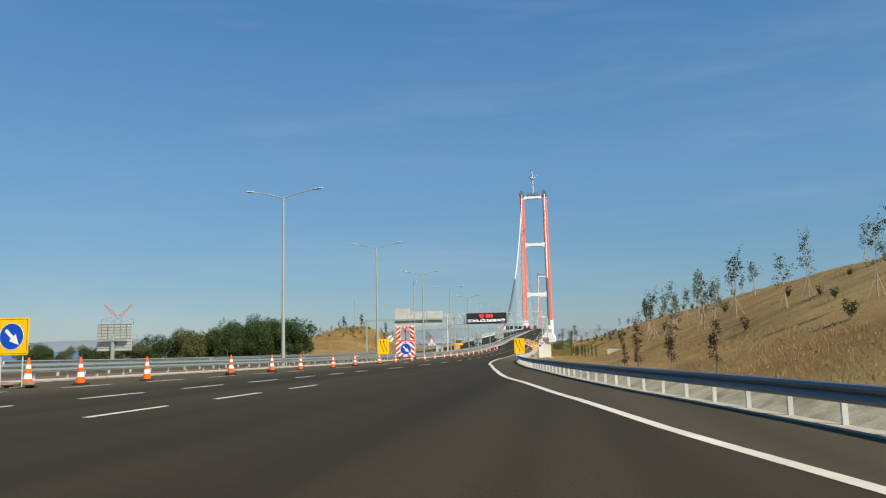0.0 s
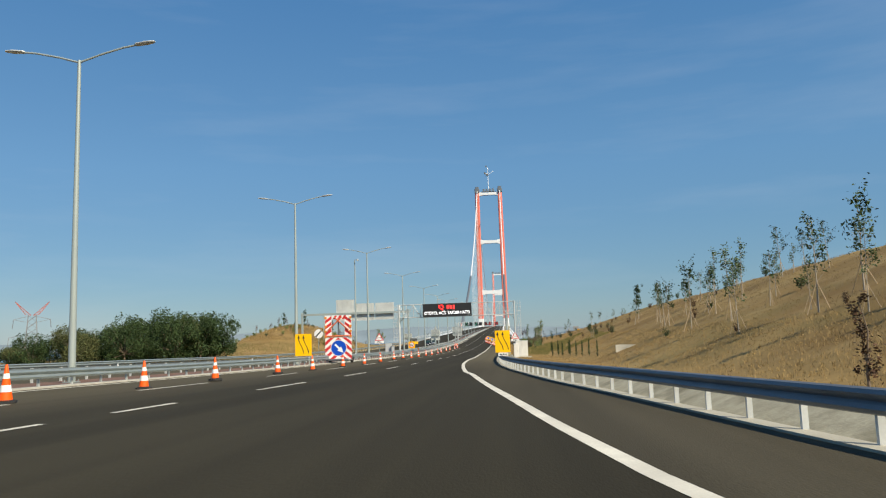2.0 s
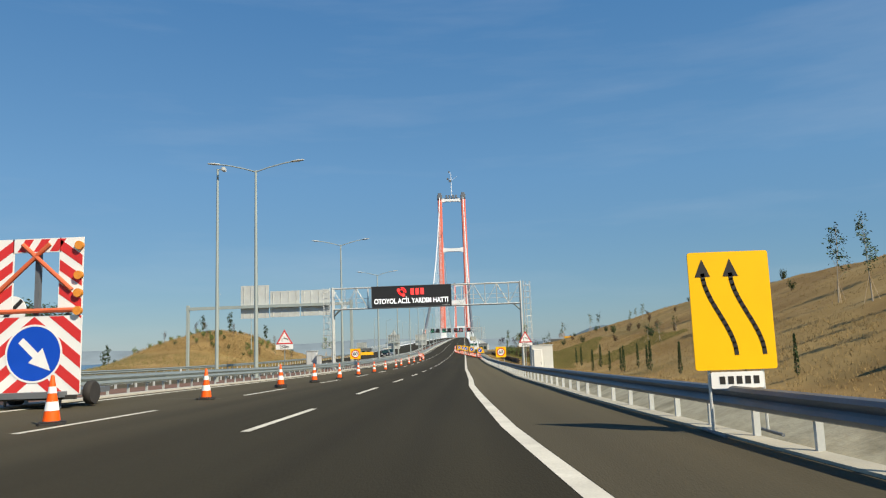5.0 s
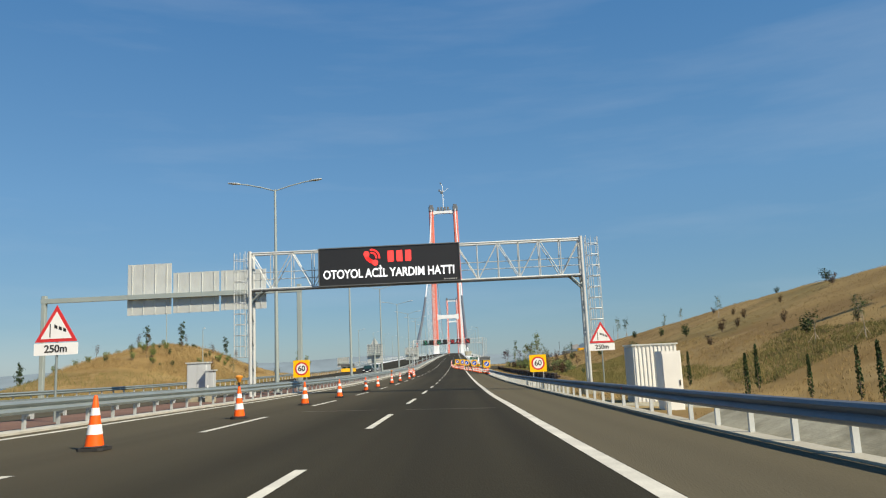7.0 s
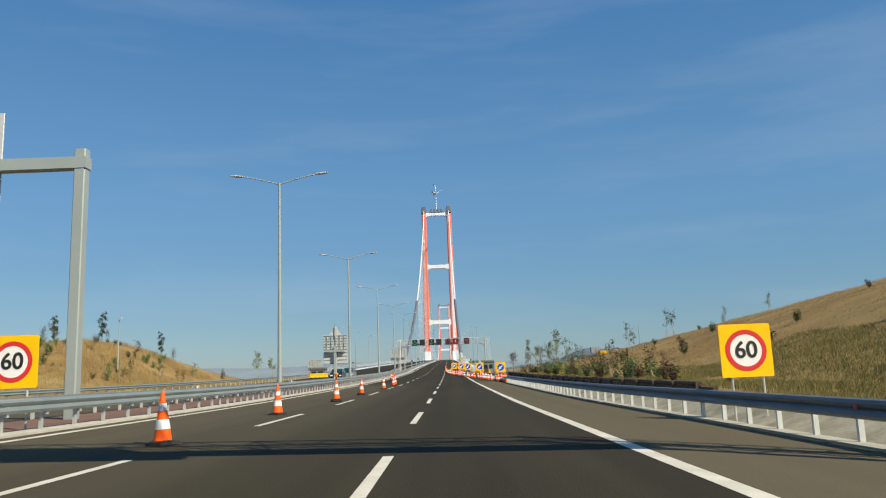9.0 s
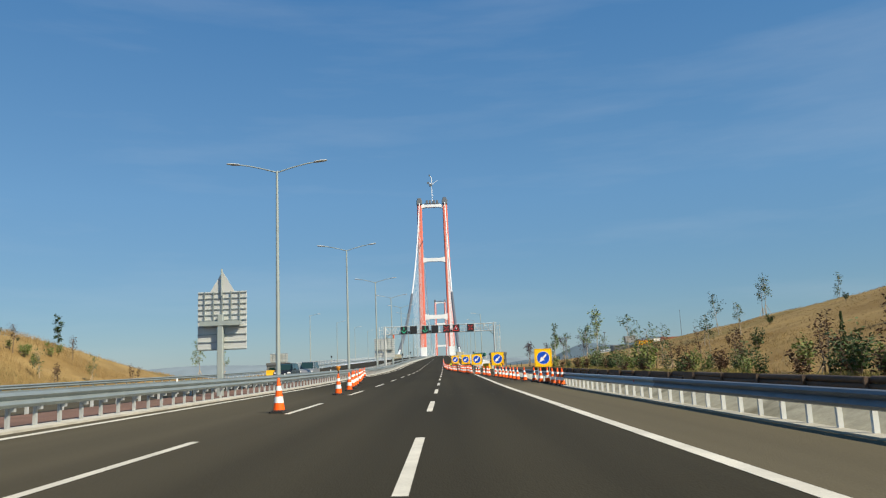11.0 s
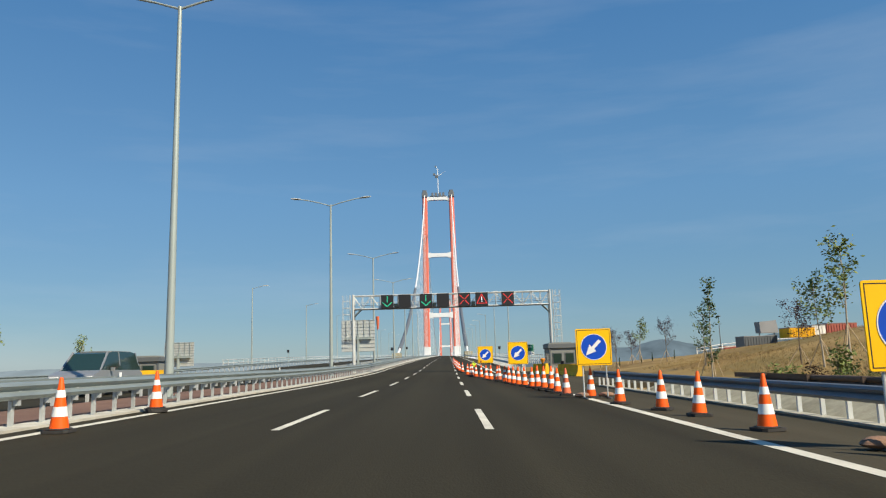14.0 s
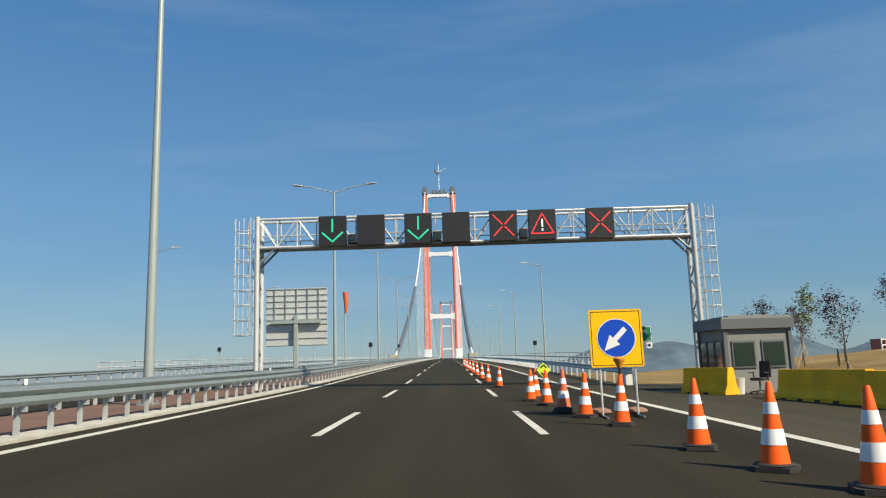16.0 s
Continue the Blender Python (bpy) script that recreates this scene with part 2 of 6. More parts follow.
LEAF_PURPLE = two_tone("purple_leaf", (0.070, 0.036, 0.044), (0.036, 0.020, 0.026), 1.5, 0.7, 0, island=True)
GROUND = two_tone("dry_ground", (0.272, 0.186, 0.070), (0.190, 0.120, 0.042), 11, 0.95, 0.8, fine=5.0)
n, l = GROUND.node_tree.nodes, GROUND.node_tree.links
for tone, size, lo, hi, seed in (((0.135, 0.118, 0.040), 17.0, 0.54, 0.70, 3.0), ((0.34, 0.25, 0.11), 5.0, 0.56, 0.72, 9.0)):
    # olive weeds and bleached straw in drifts
    p = n["Principled BSDF"]
    src = p.inputs["Base Color"].links[0].from_socket
    tex, rng, mix, pos = n.new("ShaderNodeTexNoise"), n.new("ShaderNodeMapRange"), n.new("ShaderNodeMix"), n.new("ShaderNodeNewGeometry")
    tex.noise_dimensions = "4D"
    tex.inputs["W"].default_value, tex.inputs["Scale"].default_value, tex.inputs["Detail"].default_value = seed, 1 / size, 7
    rng.inputs["From Min"].default_value, rng.inputs["From Max"].default_value, rng.inputs["To Max"].default_value = lo, hi, 0.75
    mix.data_type = "RGBA"
    mix.inputs["B"].default_value = (*tone, 1)
    l.new(pos.outputs["Position"], tex.inputs["Vector"])
    l.new(tex.outputs["Fac"], rng.inputs["Value"])
    l.new(rng.outputs["Result"], mix.inputs["Factor"])
    l.new(src, mix.inputs["A"])
    l.new(mix.outputs["Result"], p.inputs["Base Color"])
SOIL = mat("median_soil", (0.15, 0.082, 0.055), 0.95, vary=0.3, scale=2, fine=12, bump=0.6)
STRAW = two_tone("dry_grass", (0.36, 0.26, 0.115), (0.25, 0.17, 0.072), 3, 0.9, 0, island=True)
STRAW_BROWN = two_tone("brown_grass", (0.285, 0.20, 0.085), (0.205, 0.135, 0.055), 3, 0.9, 0, island=True)
WEED = two_tone("green_weed", (0.22, 0.185, 0.065), (0.12, 0.122, 0.04), 3, 0.9, 0, island=True)
WATER = mat("strait_water", (0.06, 0.13, 0.20), 0.25, vary=0.15, scale=120, fine=0.05)
# hill colours with the blue of distance haze painted in
HILL_NEAR_HAZE = mat("far_hill_haze", (0.105, 0.145, 0.175), 1.0, vary=0.3, scale=90, fine=0.03, spec=0.0)
HILL_FAR_HAZE = mat("distant_hill_haze", (0.20, 0.25, 0.28), 1.0, vary=0.12, scale=200, fine=0.01, spec=0.0)
CAR_BLACK = mat("car_black", (0.015, 0.016, 0.018), 0.25, vary=0.05, spec=0.7)
CAR_GREY = mat("car_silver", (0.30, 0.31, 0.32), 0.3, 0.4, 0.05)
PLASTIC = mat("bin_plastic", (0.62, 0.62, 0.58), 0.5, vary=0.1)
SAND = mat("sandbag", (0.24, 0.14, 0.09), 0.9, vary=0.25, scale=0.3, fine=20, bump=0.4)
TRUCK_RED = mat("site_red", (0.38, 0.10, 0.07), 0.6, vary=0.15)
SITE_GREEN = mat("site_green", (0.03, 0.13, 0.08), 0.6, vary=0.15)
SITE_GREY = mat("site_grey", (0.25, 0.25, 0.25), 0.7, vary=0.2)

# ---- geometry helpers: each returns (verts, faces) ----


def box(cx, cy, cz, sx, sy, sz, rz=0.0, bev=0.0):
    """A box round its centre; bev chamfers its four upright edges."""
    hx, hy, hz = sx / 2, sy / 2, sz / 2
    if bev:
        ring = [(hx - bev, -hy), (hx, -hy + bev), (hx, hy - bev), (hx - bev, hy), (-hx + bev, hy), (-hx, hy - bev), (-hx, -hy + bev), (-hx + bev, -hy)]
    else:
        ring = [(hx, -hy), (hx, hy), (-hx, hy), (-hx, -hy)]
    k = len(ring)
    c, s = math.cos(rz), math.sin(rz)
    v = [(cx + c * x - s * y, cy + s * x + c * y, cz + z) for z in (-hz, hz) for x, y in ring]
    f = [(i, (i + 1) % k, k + (i + 1) % k, k + i) for i in range(k)]
    return v, f + [tuple(range(k - 1, -1, -1)), tuple(range(k, 2 * k))]


def tube(p, q, r, r2=None, n=8, cap=True):
    """A round bar from p to q, with radii r and r2."""
    p, q = Vector(p), Vector(q)
    r2 = r if r2 is None else r2
    d = (q - p).normalized()
    a = d.orthogonal().normalized()
    b = d.cross(a)
    v = [tuple(o + (a * math.cos(t) + b * math.sin(t)) * rr) for o, rr in ((p, r), (q, r2)) for t in (2 * math.pi * i / n for i in range(n))]
    f = [(i, (i + 1) % n, n + (i + 1) % n, n + i) for i in range(n)]
    return v, f + ([tuple(range(n - 1, -1, -1)), tuple(range(n, 2 * n))] if cap else [])


def sweep(pts, r, n=8):
    """One round bar along points that lie in an upright plane across x."""
    v, f = [], []
    pts = [Vector(p) for p in pts]
    for i, p in enumerate(pts):
        d = (pts[min(i + 1, len(pts) - 1)] - pts[max(i - 1, 0)]).normalized()
        a = Vector((1, 0, 0))
        b = d.cross(a)
        v += [tuple(p + (a * math.cos(2 * math.pi * k / n) + b * math.sin(2 * math.pi * k / n)) * r) for k in range(n)]
    for i in range(len(pts) - 1):
        f += [(i * n + k, i * n + (k + 1) % n, (i + 1) * n + (k + 1) % n, (i + 1) * n + k) for k in range(n)]
    return v, f + [tuple(range(n - 1, -1, -1)), tuple(range(len(v) - n, len(v)))]


def bar(p, q, w, h=None):
    """A square bar from p to q."""
    return tube(p, q, w * 0.7071, None, 4)


def lathe(prof, n=20, x=0.0, y=0.0):
    """A turned shape from (radius, z) pairs about a vertical axis."""
    v = [(x + r * math.cos(2 * math.pi * i / n), y + r * math.sin(2 * math.pi * i / n), z) for r, z in prof for i in range(n)]
    f = [(k * n + i, k * n + (i + 1) % n, (k + 1) * n + (i + 1) % n, (k + 1) * n + i) for k in range(len(prof) - 1) for i in range(n)]
    f += [tuple(range(n - 1, -1, -1)), tuple((len(prof) - 1) * n + i for i in range(n))]
    return v, f


def plate(poly, y, th):
    """A flat outline (x, z) as a plate of thickness th whose face lies at y, towards -y. The outline runs counterclockwise as seen from -y."""
    k = len(poly)
    v = [(x, y, z) for x, z in poly] + [(x, y + th, z) for x, z in poly]
    f = [tuple(range(k)), tuple(range(2 * k - 1, k - 1, -1))]
    f += [(i, k + i, k + (i + 1) % k, (i + 1) % k) for i in range(k)]
    return v, f


def rect(x0, x1, z0, z1, r=0.0):
    if not r:
        return [(x0, z0), (x1, z0), (x1, z1), (x0, z1)]
    out = []
    for cx, cz, a0 in ((x1 - r, z0 + r, -90), (x1 - r, z1 - r, 0), (x0 + r, z1 - r, 90), (x0 + r, z0 + r, 180)):
        out += [(cx + r * math.cos(radians(a0 + a)), cz + r * math.sin(radians(a0 + a))) for a in (0, 30, 60, 90)]
    return out


def disc(cx, cz, r, n=32):
    return [(cx + r * math.cos(2 * math.pi * i / n), cz + r * math.sin(2 * math.pi * i / n)) for i in range(n)]


def ring_plate(cx, cz, r0, r1, y, th, n=32):
    """A flat ring as a plate facing -y."""
    v, f = [], []
    for yy in (y, y + th):
        for r in (r0, r1):
            v += [(cx + r * math.cos(2 * math.pi * i / n), yy, cz + r * math.sin(2 * math.pi * i / n)) for i in range(n)]
    for i in range(n):
        j = (i + 1) % n
        f += [(i, n + i, n + j, j), (2 * n + i, 2 * n + j, 3 * n + j, 3 * n + i), (n + i, 3 * n + i, 3 * n + j, n + j), (i, j, 2 * n + j, 2 * n + i)]
    return v, f


def stroke(pts, w, y, th):
    """A band of width w along (x, z) points, as plates facing -y."""
    out = []
    for (x0, z0), (x1, z1) in zip(pts, pts[1:]):
        d = Vector((x1 - x0, z1 - z0)).normalized()
        nx, nz = -d.y * w / 2, d.x * w / 2
        ex, ez = d.x * w * 0.2, d.y * w * 0.2
        out.append(plate([(x0 - nx - ex, z0 - nz - ez), (x1 - nx + ex, z1 - nz + ez), (x1 + nx + ex, z1 + nz + ez), (x0 + nx - ex, z0 + nz - ez)], y, th))
    return out


def join(geos):
    v, f = [], []
    for gv, gf in geos:
        k = len(v)
        v.extend(gv)
        f.extend(tuple(i + k for i in face) for face in gf)
    return v, f


def moved(geo, m):
    return [tuple(m @ Vector(p)) for p in geo[0]], geo[1]


def mesh(name, geo, material, smooth=0.0):
    me = bpy.data.meshes.new(name)
    geos = geo if isinstance(geo, list) else [geo]
    v, f = join(geos)
    me.from_pydata(v, [], f)
    me.materials.append(material)
    if smooth:
        me.polygons.foreach_set("use_smooth", [True] * len(me.polygons))
        me.set_sharp_from_angle(angle=radians(smooth))
    me.update()
    return me


def thing(name, m, label, category, group="", kind=""):
    """An empty at the base of a thing, at the pose m."""
    ob = tagged(new(name), label, category, group, kind)
    ob.matrix_world = m
    return ob


def part(name, geo, material, parent, label="", smooth=0.0):
    """One mesh under a thing or a part."""
    ob = new(name, geo if isinstance(geo, bpy.types.Mesh) else mesh(name, geo, material, smooth))
    ob.parent = parent
    if label:
        tagged(ob, label)
    return ob


def solid(name, geo, material, label, category, group="", kind="", smooth=0.0):
    """A thing or a piece of the setting that is one mesh, in world places."""
    return tagged(new(name, mesh(name, geo, material, smooth)), label, category, group, kind)


def lettering(text, size, material, name="lettering"):
    """A mesh of raised letters in Blender's built-in font, upright and facing -y, centred."""
    cu = bpy.data.curves.new(name, "FONT")
    cu.body, cu.size, cu.extrude = text, size, 0.006
    cu.align_x, cu.align_y = "CENTER", "CENTER"
    cu.offset = size * 0.018
    tmp = bpy.data.objects.new(name, cu)
    scene.collection.objects.link(tmp)
    dg = bpy.context.evaluated_depsgraph_get()
    me = bpy.data.meshes.new_from_object(tmp.evaluated_get(dg))
    bpy.data.objects.remove(tmp)
    me.transform(pose(0, 0, 0, 90))
    me.materials.clear()
    me.materials.append(material)
    return me


# ---- plan: the road's profile and lines ----
PROFILE = [(-80, 5.53), (-40, 4.38), (0, 3.25), (10, 2.99), (20, 2.75), (30, 2.47), (40, 2.21), (50, 1.95), (60, 1.69), (70, 1.45), (80, 1.23),
           (90, 1.02), (100, 0.84), (110, 0.63), (120, 0.41), (130, 0.27), (140, 0.1), (150, -0.02), (160, -0.12), (170, -0.24), (180, -0.29),
           (190, -0.33), (200, -0.36), (210, -0.4), (220, -0.42), (230, -0.39), (240, -0.38), (250, -0.35), (260, -0.33), (268.4, -0.33), (285, -0.2),
           (300, -0.05), (320, 0.35), (360, 1.09), (440, 2.31), (600, 4.56), (900, 8.46), (1280, 12.6), (2300, 18), (3100, 13), (3900, 3)]
_py = np.arange(-100.0, 3900.0, 2.0)
_pz = np.interp(_py, [p[0] for p in PROFILE], [p[1] for p in PROFILE])
_kern = np.exp(-0.5 * (np.arange(-8, 9) / 2.2) ** 2)
_pz[8:-8] = np.convolve(_pz, _kern / _kern.sum(), "valid")


def zc(y):
    """Height of the carriageway at its inner lane line."""
    return float(np.interp(y, _py, _pz))


def road_z(x, y):
    """Height of the paved surface; it falls 2.2 per cent to the right."""
    return zc(y) - 0.022 * max(x, -10.0)


def table(rows):
    ys, xs = [r[0] for r in rows], [r[1] for r in rows]
    return lambda y: float(np.interp(y, ys, xs))


edge_line = table([(-60, 24), (-30, 19.5), (0, 15.05), (7.5, 13.51), (11.5, 12.65), (17.9, 11.6), (20.9, 11.02), (27.9, 9.94), (33.5, 8.91), (39.1, 8.22), (42.5, 7.89), (49.8, 7.12), (54.5, 6.65),
                   (62.9, 5.91), (66.3, 5.42), (75, 4.81), (85.8, 4.2), (95.6, 3.92), (104, 3.75), (113, 3.79), (132, 3.68), (142, 3.58), (4000, 3.58)])
rail_line = table([(-60, 26), (-30, 21.4), (0, 16.8), (12, 15.33), (16.3, 14.61), (19.3, 14.06), (23, 13.38), (28, 12.67), (35, 11.73), (38.5, 11.34), (45.6, 10.56), (50, 10.02), (54, 9.52), (64.5, 8.58),
                   (69.4, 8.14), (80, 7.45), (95, 7.0), (116, 6.8), (136, 6.95), (160, 6.8), (180, 6.65), (208, 6.6), (233, 6.7), (270, 6.65), (4000, 6.6)])
lane_right = lambda y: 0.0
lane_left = table([(70, -3.78), (115, -3.6)])
slip_line = lambda y: 3.1
outer_left = lambda y: -7.4
LEFT_RAIL = -8.2
FAR_RAIL = -12.0
YS = [*np.arange(-80, 340, 2.0), *np.arange(340, 700, 20.0), *np.arange(700, 3901, 60.0)]


def strip(x0, x1, ys, dz=0.0, zf=road_z, sub=1):
    """A ribbon along the road between two lines."""
    v, f = [], []
    for y in ys:
        a, b = (g(y) if callable(g) else g for g in (x0, x1))
        for i in range(sub + 1):
            x = a + (b - a) * i / sub
            v.append((x, y, zf(x, y) + dz))
    w = sub + 1
    for k in range(len(ys) - 1):
        f += [(k * w + i, k * w + i + 1, (k + 1) * w + i + 1, (k + 1) * w + i) for i in range(sub)]
    return v, f


def slab(x0, x1, ys, top=0.0, bottom=-0.2, zf=road_z, sub=1):
    """A ribbon with thickness; sub divides its width."""
    v, f = [], []
    w = 2 * (sub + 1)
    for y in ys:
        a, b = (g(y) if callable(g) else g for g in (x0, x1))
        xs = [a + (b - a) * i / sub for i in range(sub + 1)]
        v += [(x, y, zf(x, y) + top) for x in xs] + [(x, y, zf(x, y) + bottom) for x in reversed(xs)]
    for k in range(len(ys) - 1):
        f += [(w * k + i, w * k + (i + 1) % w, w * k + w + (i + 1) % w, w * k + w + i) for i in range(w)]
    n = w * (len(ys) - 1)
    return v, f + [tuple(range(w - 1, -1, -1)), tuple(range(n, n + w))]


CREST = table([(-300, 9), (-60, 12.7), (20, 11.2), (60, 10.2), (75, 9.8), (96, 9.55), (120, 9.05), (138, 8.5), (165, 8.3), (185, 8.1), (198, 7.6), (212, 6.9), (240, 5.5), (266, 4.35), (290, 3.4), (320, 1.8), (350, 0.5), (380, 0.0)])
CREST_X = table([(-300, 40), (120, 39.1), (180, 40.1), (240, 37.1), (320, 36.5)])
TOE = table([(-100, 27), (0, 21), (40, 17.5), (100, 16.0), (180, 13.5), (300, 14)])


def ground_z(x, y):
    """Height of the open ground: dry hill beside the road, low mounds across it, and the fall to the strait."""
    base = zc(min(y, 380)) if y < 380 else zc(380)
    if x > 0:
        z = base - 0.02 * min(x, 20) - 0.28
        toe = TOE(y)
        if x > toe:
            crest = CREST(y)
            u = (x - toe) / (CREST_X(y) - toe)
            z += (crest - z) * min(u, 1) if crest > z else 0
            if u > 1:
                z += 0.03 * min(x - CREST_X(y), 160) * (1 if crest > 1 else 0)
        # the bank that the timber edging holds
        k = min(max((y - 152) / 16, 0), 1) * min(max((259.5 - y) / 5, 0), 1)
        c, e = min(max((x - 8.2) / 1.6, 0), 1), min(max((x - 10.35) / 0.5, 0), 1)
        z = max(z, base - 0.02 * min(x, 20) - 0.28 + k * (0.30 * c * c * (3 - 2 * c) + 0.42 * e))
        if x > 12:
            z += 0.22 * noise.noise((x * 0.16, y * 0.16, 0)) + 0.07 * noise.noise((x * 0.6, y * 0.6, 3))
    else:
        z = base + 0.2 - 0.32
        if x < -27:
            z -= min((-27 - x) * 0.05, 3.0)
            z += 9.6 * math.exp(-(abs((x + 63) / 13) ** 2.6 + ((y - 268) / 28) ** 2) / 2)
            z += 0.4 * noise.noise((x * 0.08, y * 0.08, 5))
            if x < -40:
                z += 2.2 * math.exp(-(((x + 95) / 40) ** 2 + ((y - 150) / 50) ** 2) / 2)
    if y > 330:
        u = min((y - 330) / 90, 1)
        z += (-42 - z) * u * u * (3 - 2 * u)
    far = max(abs(x) - 220, 0)
    return z - min(far * 0.03, 30)


# ---- setting ----
def build_ground():
    xs = [-5000, -3000, -1500, -800, -400, -260, -200, -160, *np.arange(-140, -28, 5.0), -27.5, -26, -12, -8, 0, 5, *np.arange(6.5, 9.9, 0.8), 10.3, 10.6, 10.9, *np.arange(11.5, 20, 1.0), *np.arange(20, 46, 1.5),
          *np.arange(48, 100, 5.0), 120, 160, 200, 260, 400, 800, 1500, 3000, 5000]
    ys = [-1500, -600, -250, -150, *np.arange(-100, 340, 3.0), *np.arange(340, 430, 8.0), 440]
    v = [(x, y, ground_z(x, y)) for y in ys for x in xs]
    w = len(xs)
    f = [(k * w + i, k * w + i + 1, (k + 1) * w + i + 1, (k + 1) * w + i) for k in range(len(ys) - 1) for i in range(w - 1)]
    solid("ground", (v, f), GROUND, "dry brown grassland and bare earth beside the motorway", "ground", kind="structure", smooth=80)


build_ground()
solid("water", ([(-5000, 400, -40), (5000, 400, -40), (5000, 4990, -40), (-5000, 4990, -40)], [(0, 1, 2, 3)]), WATER, "pale blue hazy water of the strait", "water", kind="structure")


def ridge(name, y, x0, x1, height, material, seed, label):
    """A far range of hills as a thick low wall with an uneven crest."""
    n = 90
    v = []
    for i in range(n + 1):
        x = x0 + (x1 - x0) * i / n
        u = i / n
        h = height * (0.55 + 0.45 * noise.noise((u * 4, seed, 0)) + 0.25 * noise.noise((u * 14, seed, 1))) * min(1, 6 * u, 6 * (1 - u))
        v += [(x, y - 250, -45), (x, y, -40 + max(h, 2)), (x, y + 300, -45)]
    f = []
    for i in range(n):
        f += [(3 * i, 3 * i + 3, 3 * i + 4, 3 * i + 1), (3 * i + 1, 3 * i + 4, 3 * i + 5, 3 * i + 2)]
    solid(name, (v, f), material, label, "hill", kind="structure", smooth=60)


# both ridges carry their haze in the base colour
ridge("backdrop_far_shore", 4300, -4800, 4800, 120, HILL_FAR_HAZE, 2.0, "hills on the far shore with haze blue painted in")
ridge("backdrop_right_hills", 2600, 60, 2600, 150, HILL_NEAR_HAZE, 7.0, "wooded hills beyond the bridge approach with haze blue painted in")

NEAR_YS = [y for y in YS if y <= 420]
solid("road", slab(lambda y: -7.65, lambda y: edge_line(y) + 0.14, YS, 0.0, -0.25, sub=40), ASPHALT, "dark grey asphalt carriageway with worn wheel tracks", "road", kind="structure")
solid("road_shoulder", slab(lambda y: edge_line(y) + 0.14, lambda y: rail_line(y) - 0.24, YS, 0.0, -0.25, sub=4), SHOULDER, "weathered asphalt shoulder, dusty and pale in part", "road shoulder", kind="structure")
solid("road_shoulder_inner", slab(-7.95, -7.65, YS, 0.0, -0.25), ASPHALT, "narrow dark asphalt strip along the median kerb", "road shoulder", kind="structure")
solid("pavement_kerb_median", slab(-8.55, -7.95, YS, 0.05, -0.25), KERB_PALE, "pale concrete strip under the median guardrail", "kerb", kind="structure")
solid("median", slab(-11.7, -8.55, YS, 0.02, -0.3), SOIL, "bare reddish soil of the median strip", "median", kind="structure")
solid("road_opposite", slab(-26.9, -11.7, YS, -0.02, -0.3), ASPHALT, "asphalt carriageway of the opposite direction", "road", kind="structure")
solid("kerb_right", slab(lambda y: rail_line(y) - 0.24, lambda y: rail_line(y) + 0.12, [y for y in YS if y < 267], 0.035, -0.25), KERB, "low concrete kerb along the shoulder", "kerb", kind="structure")


def build_gutter(y0, y1):
    ys = [y for y in YS if y0 <= y <= y1]
    v, f = [], []
    for y in ys:
        x = rail_line(y)
        z = road_z(x, y)
        v += [(x + 0.12, y, z + 0.03), (x + 0.45, y, z - 0.14), (x + 0.65, y, z - 0.14), (x + 1.55, y, z + 0.22), (x + 1.68, y, z + 0.22), (x + 1.68, y, z - 0.5), (x + 0.12, y, z - 0.5)]
    for k in range(len(ys) - 1):
        f += [(7 * k + i, 7 * k + (i + 1) % 7, 7 * k + 7 + (i + 1) % 7, 7 * k + 7 + i) for i in range(7)]
    f += [tuple(range(6, -1, -1)), tuple(range(len(v) - 7, len(v)))]
    solid("gutter", (v, f), CONCRETE, "stained concrete drainage channel behind the guardrail", "gutter", kind="structure")


build_gutter(-80, 124)
build_gutter(150, 262)

# painted lines
solid("line_edge_right", strip(lambda y: edge_line(y) - 0.12, lambda y: edge_line(y) + 0.12, YS, 0.005), PAINT, "solid white edge line", "road marking", kind="structure")
solid("line_edge_left", strip(lambda y: outer_left(y) - 0.11, lambda y: outer_left(y) + 0.11, [y for y in YS if y >= -40], 0.005), PAINT, "solid white line along the median", "road marking", kind="structure")


def dashes():
    """Broken lane lines: short strokes where the slip lane joins, long ones after it."""
    def one(line, y, ln=5.35, w=0.15):
        return strip(lambda q: line(q) - w / 2, lambda q: line(q) + w / 2, list(np.linspace(y, y + ln, 4)), 0.006)
    holder = tagged(new("lane_lines"), "broken white lane lines on dark asphalt", "road marking", kind="structure")
    for k in range(-7, 6):
        if k < 3:
            part("dash", one(slip_line, 12.03 + 4.88 * k, 2.7), PAINT, holder)
        part("dash", one(lane_right, 16.39 + 4.88 * k, 2.7), PAINT, holder)
        part("dash", one(lane_left, 16.01 + 4.88 * k, 2.7), PAINT, holder)
    long_ones = [61.25 + 12.152 * k for k in range(-1, 30)]
    for y in long_ones:
        part("dash", one(lane_right, y), PAINT, holder)
        part("dash", one(lane_left, y), PAINT, holder)
    far = []
    for j in range(30, 90):
        y = 61.25 + 12.152 * j
        far += [one(lane_right, y), one(lane_left, y)]
    tagged(part("far_dash", far, PAINT, holder), kind="stuff")


dashes()

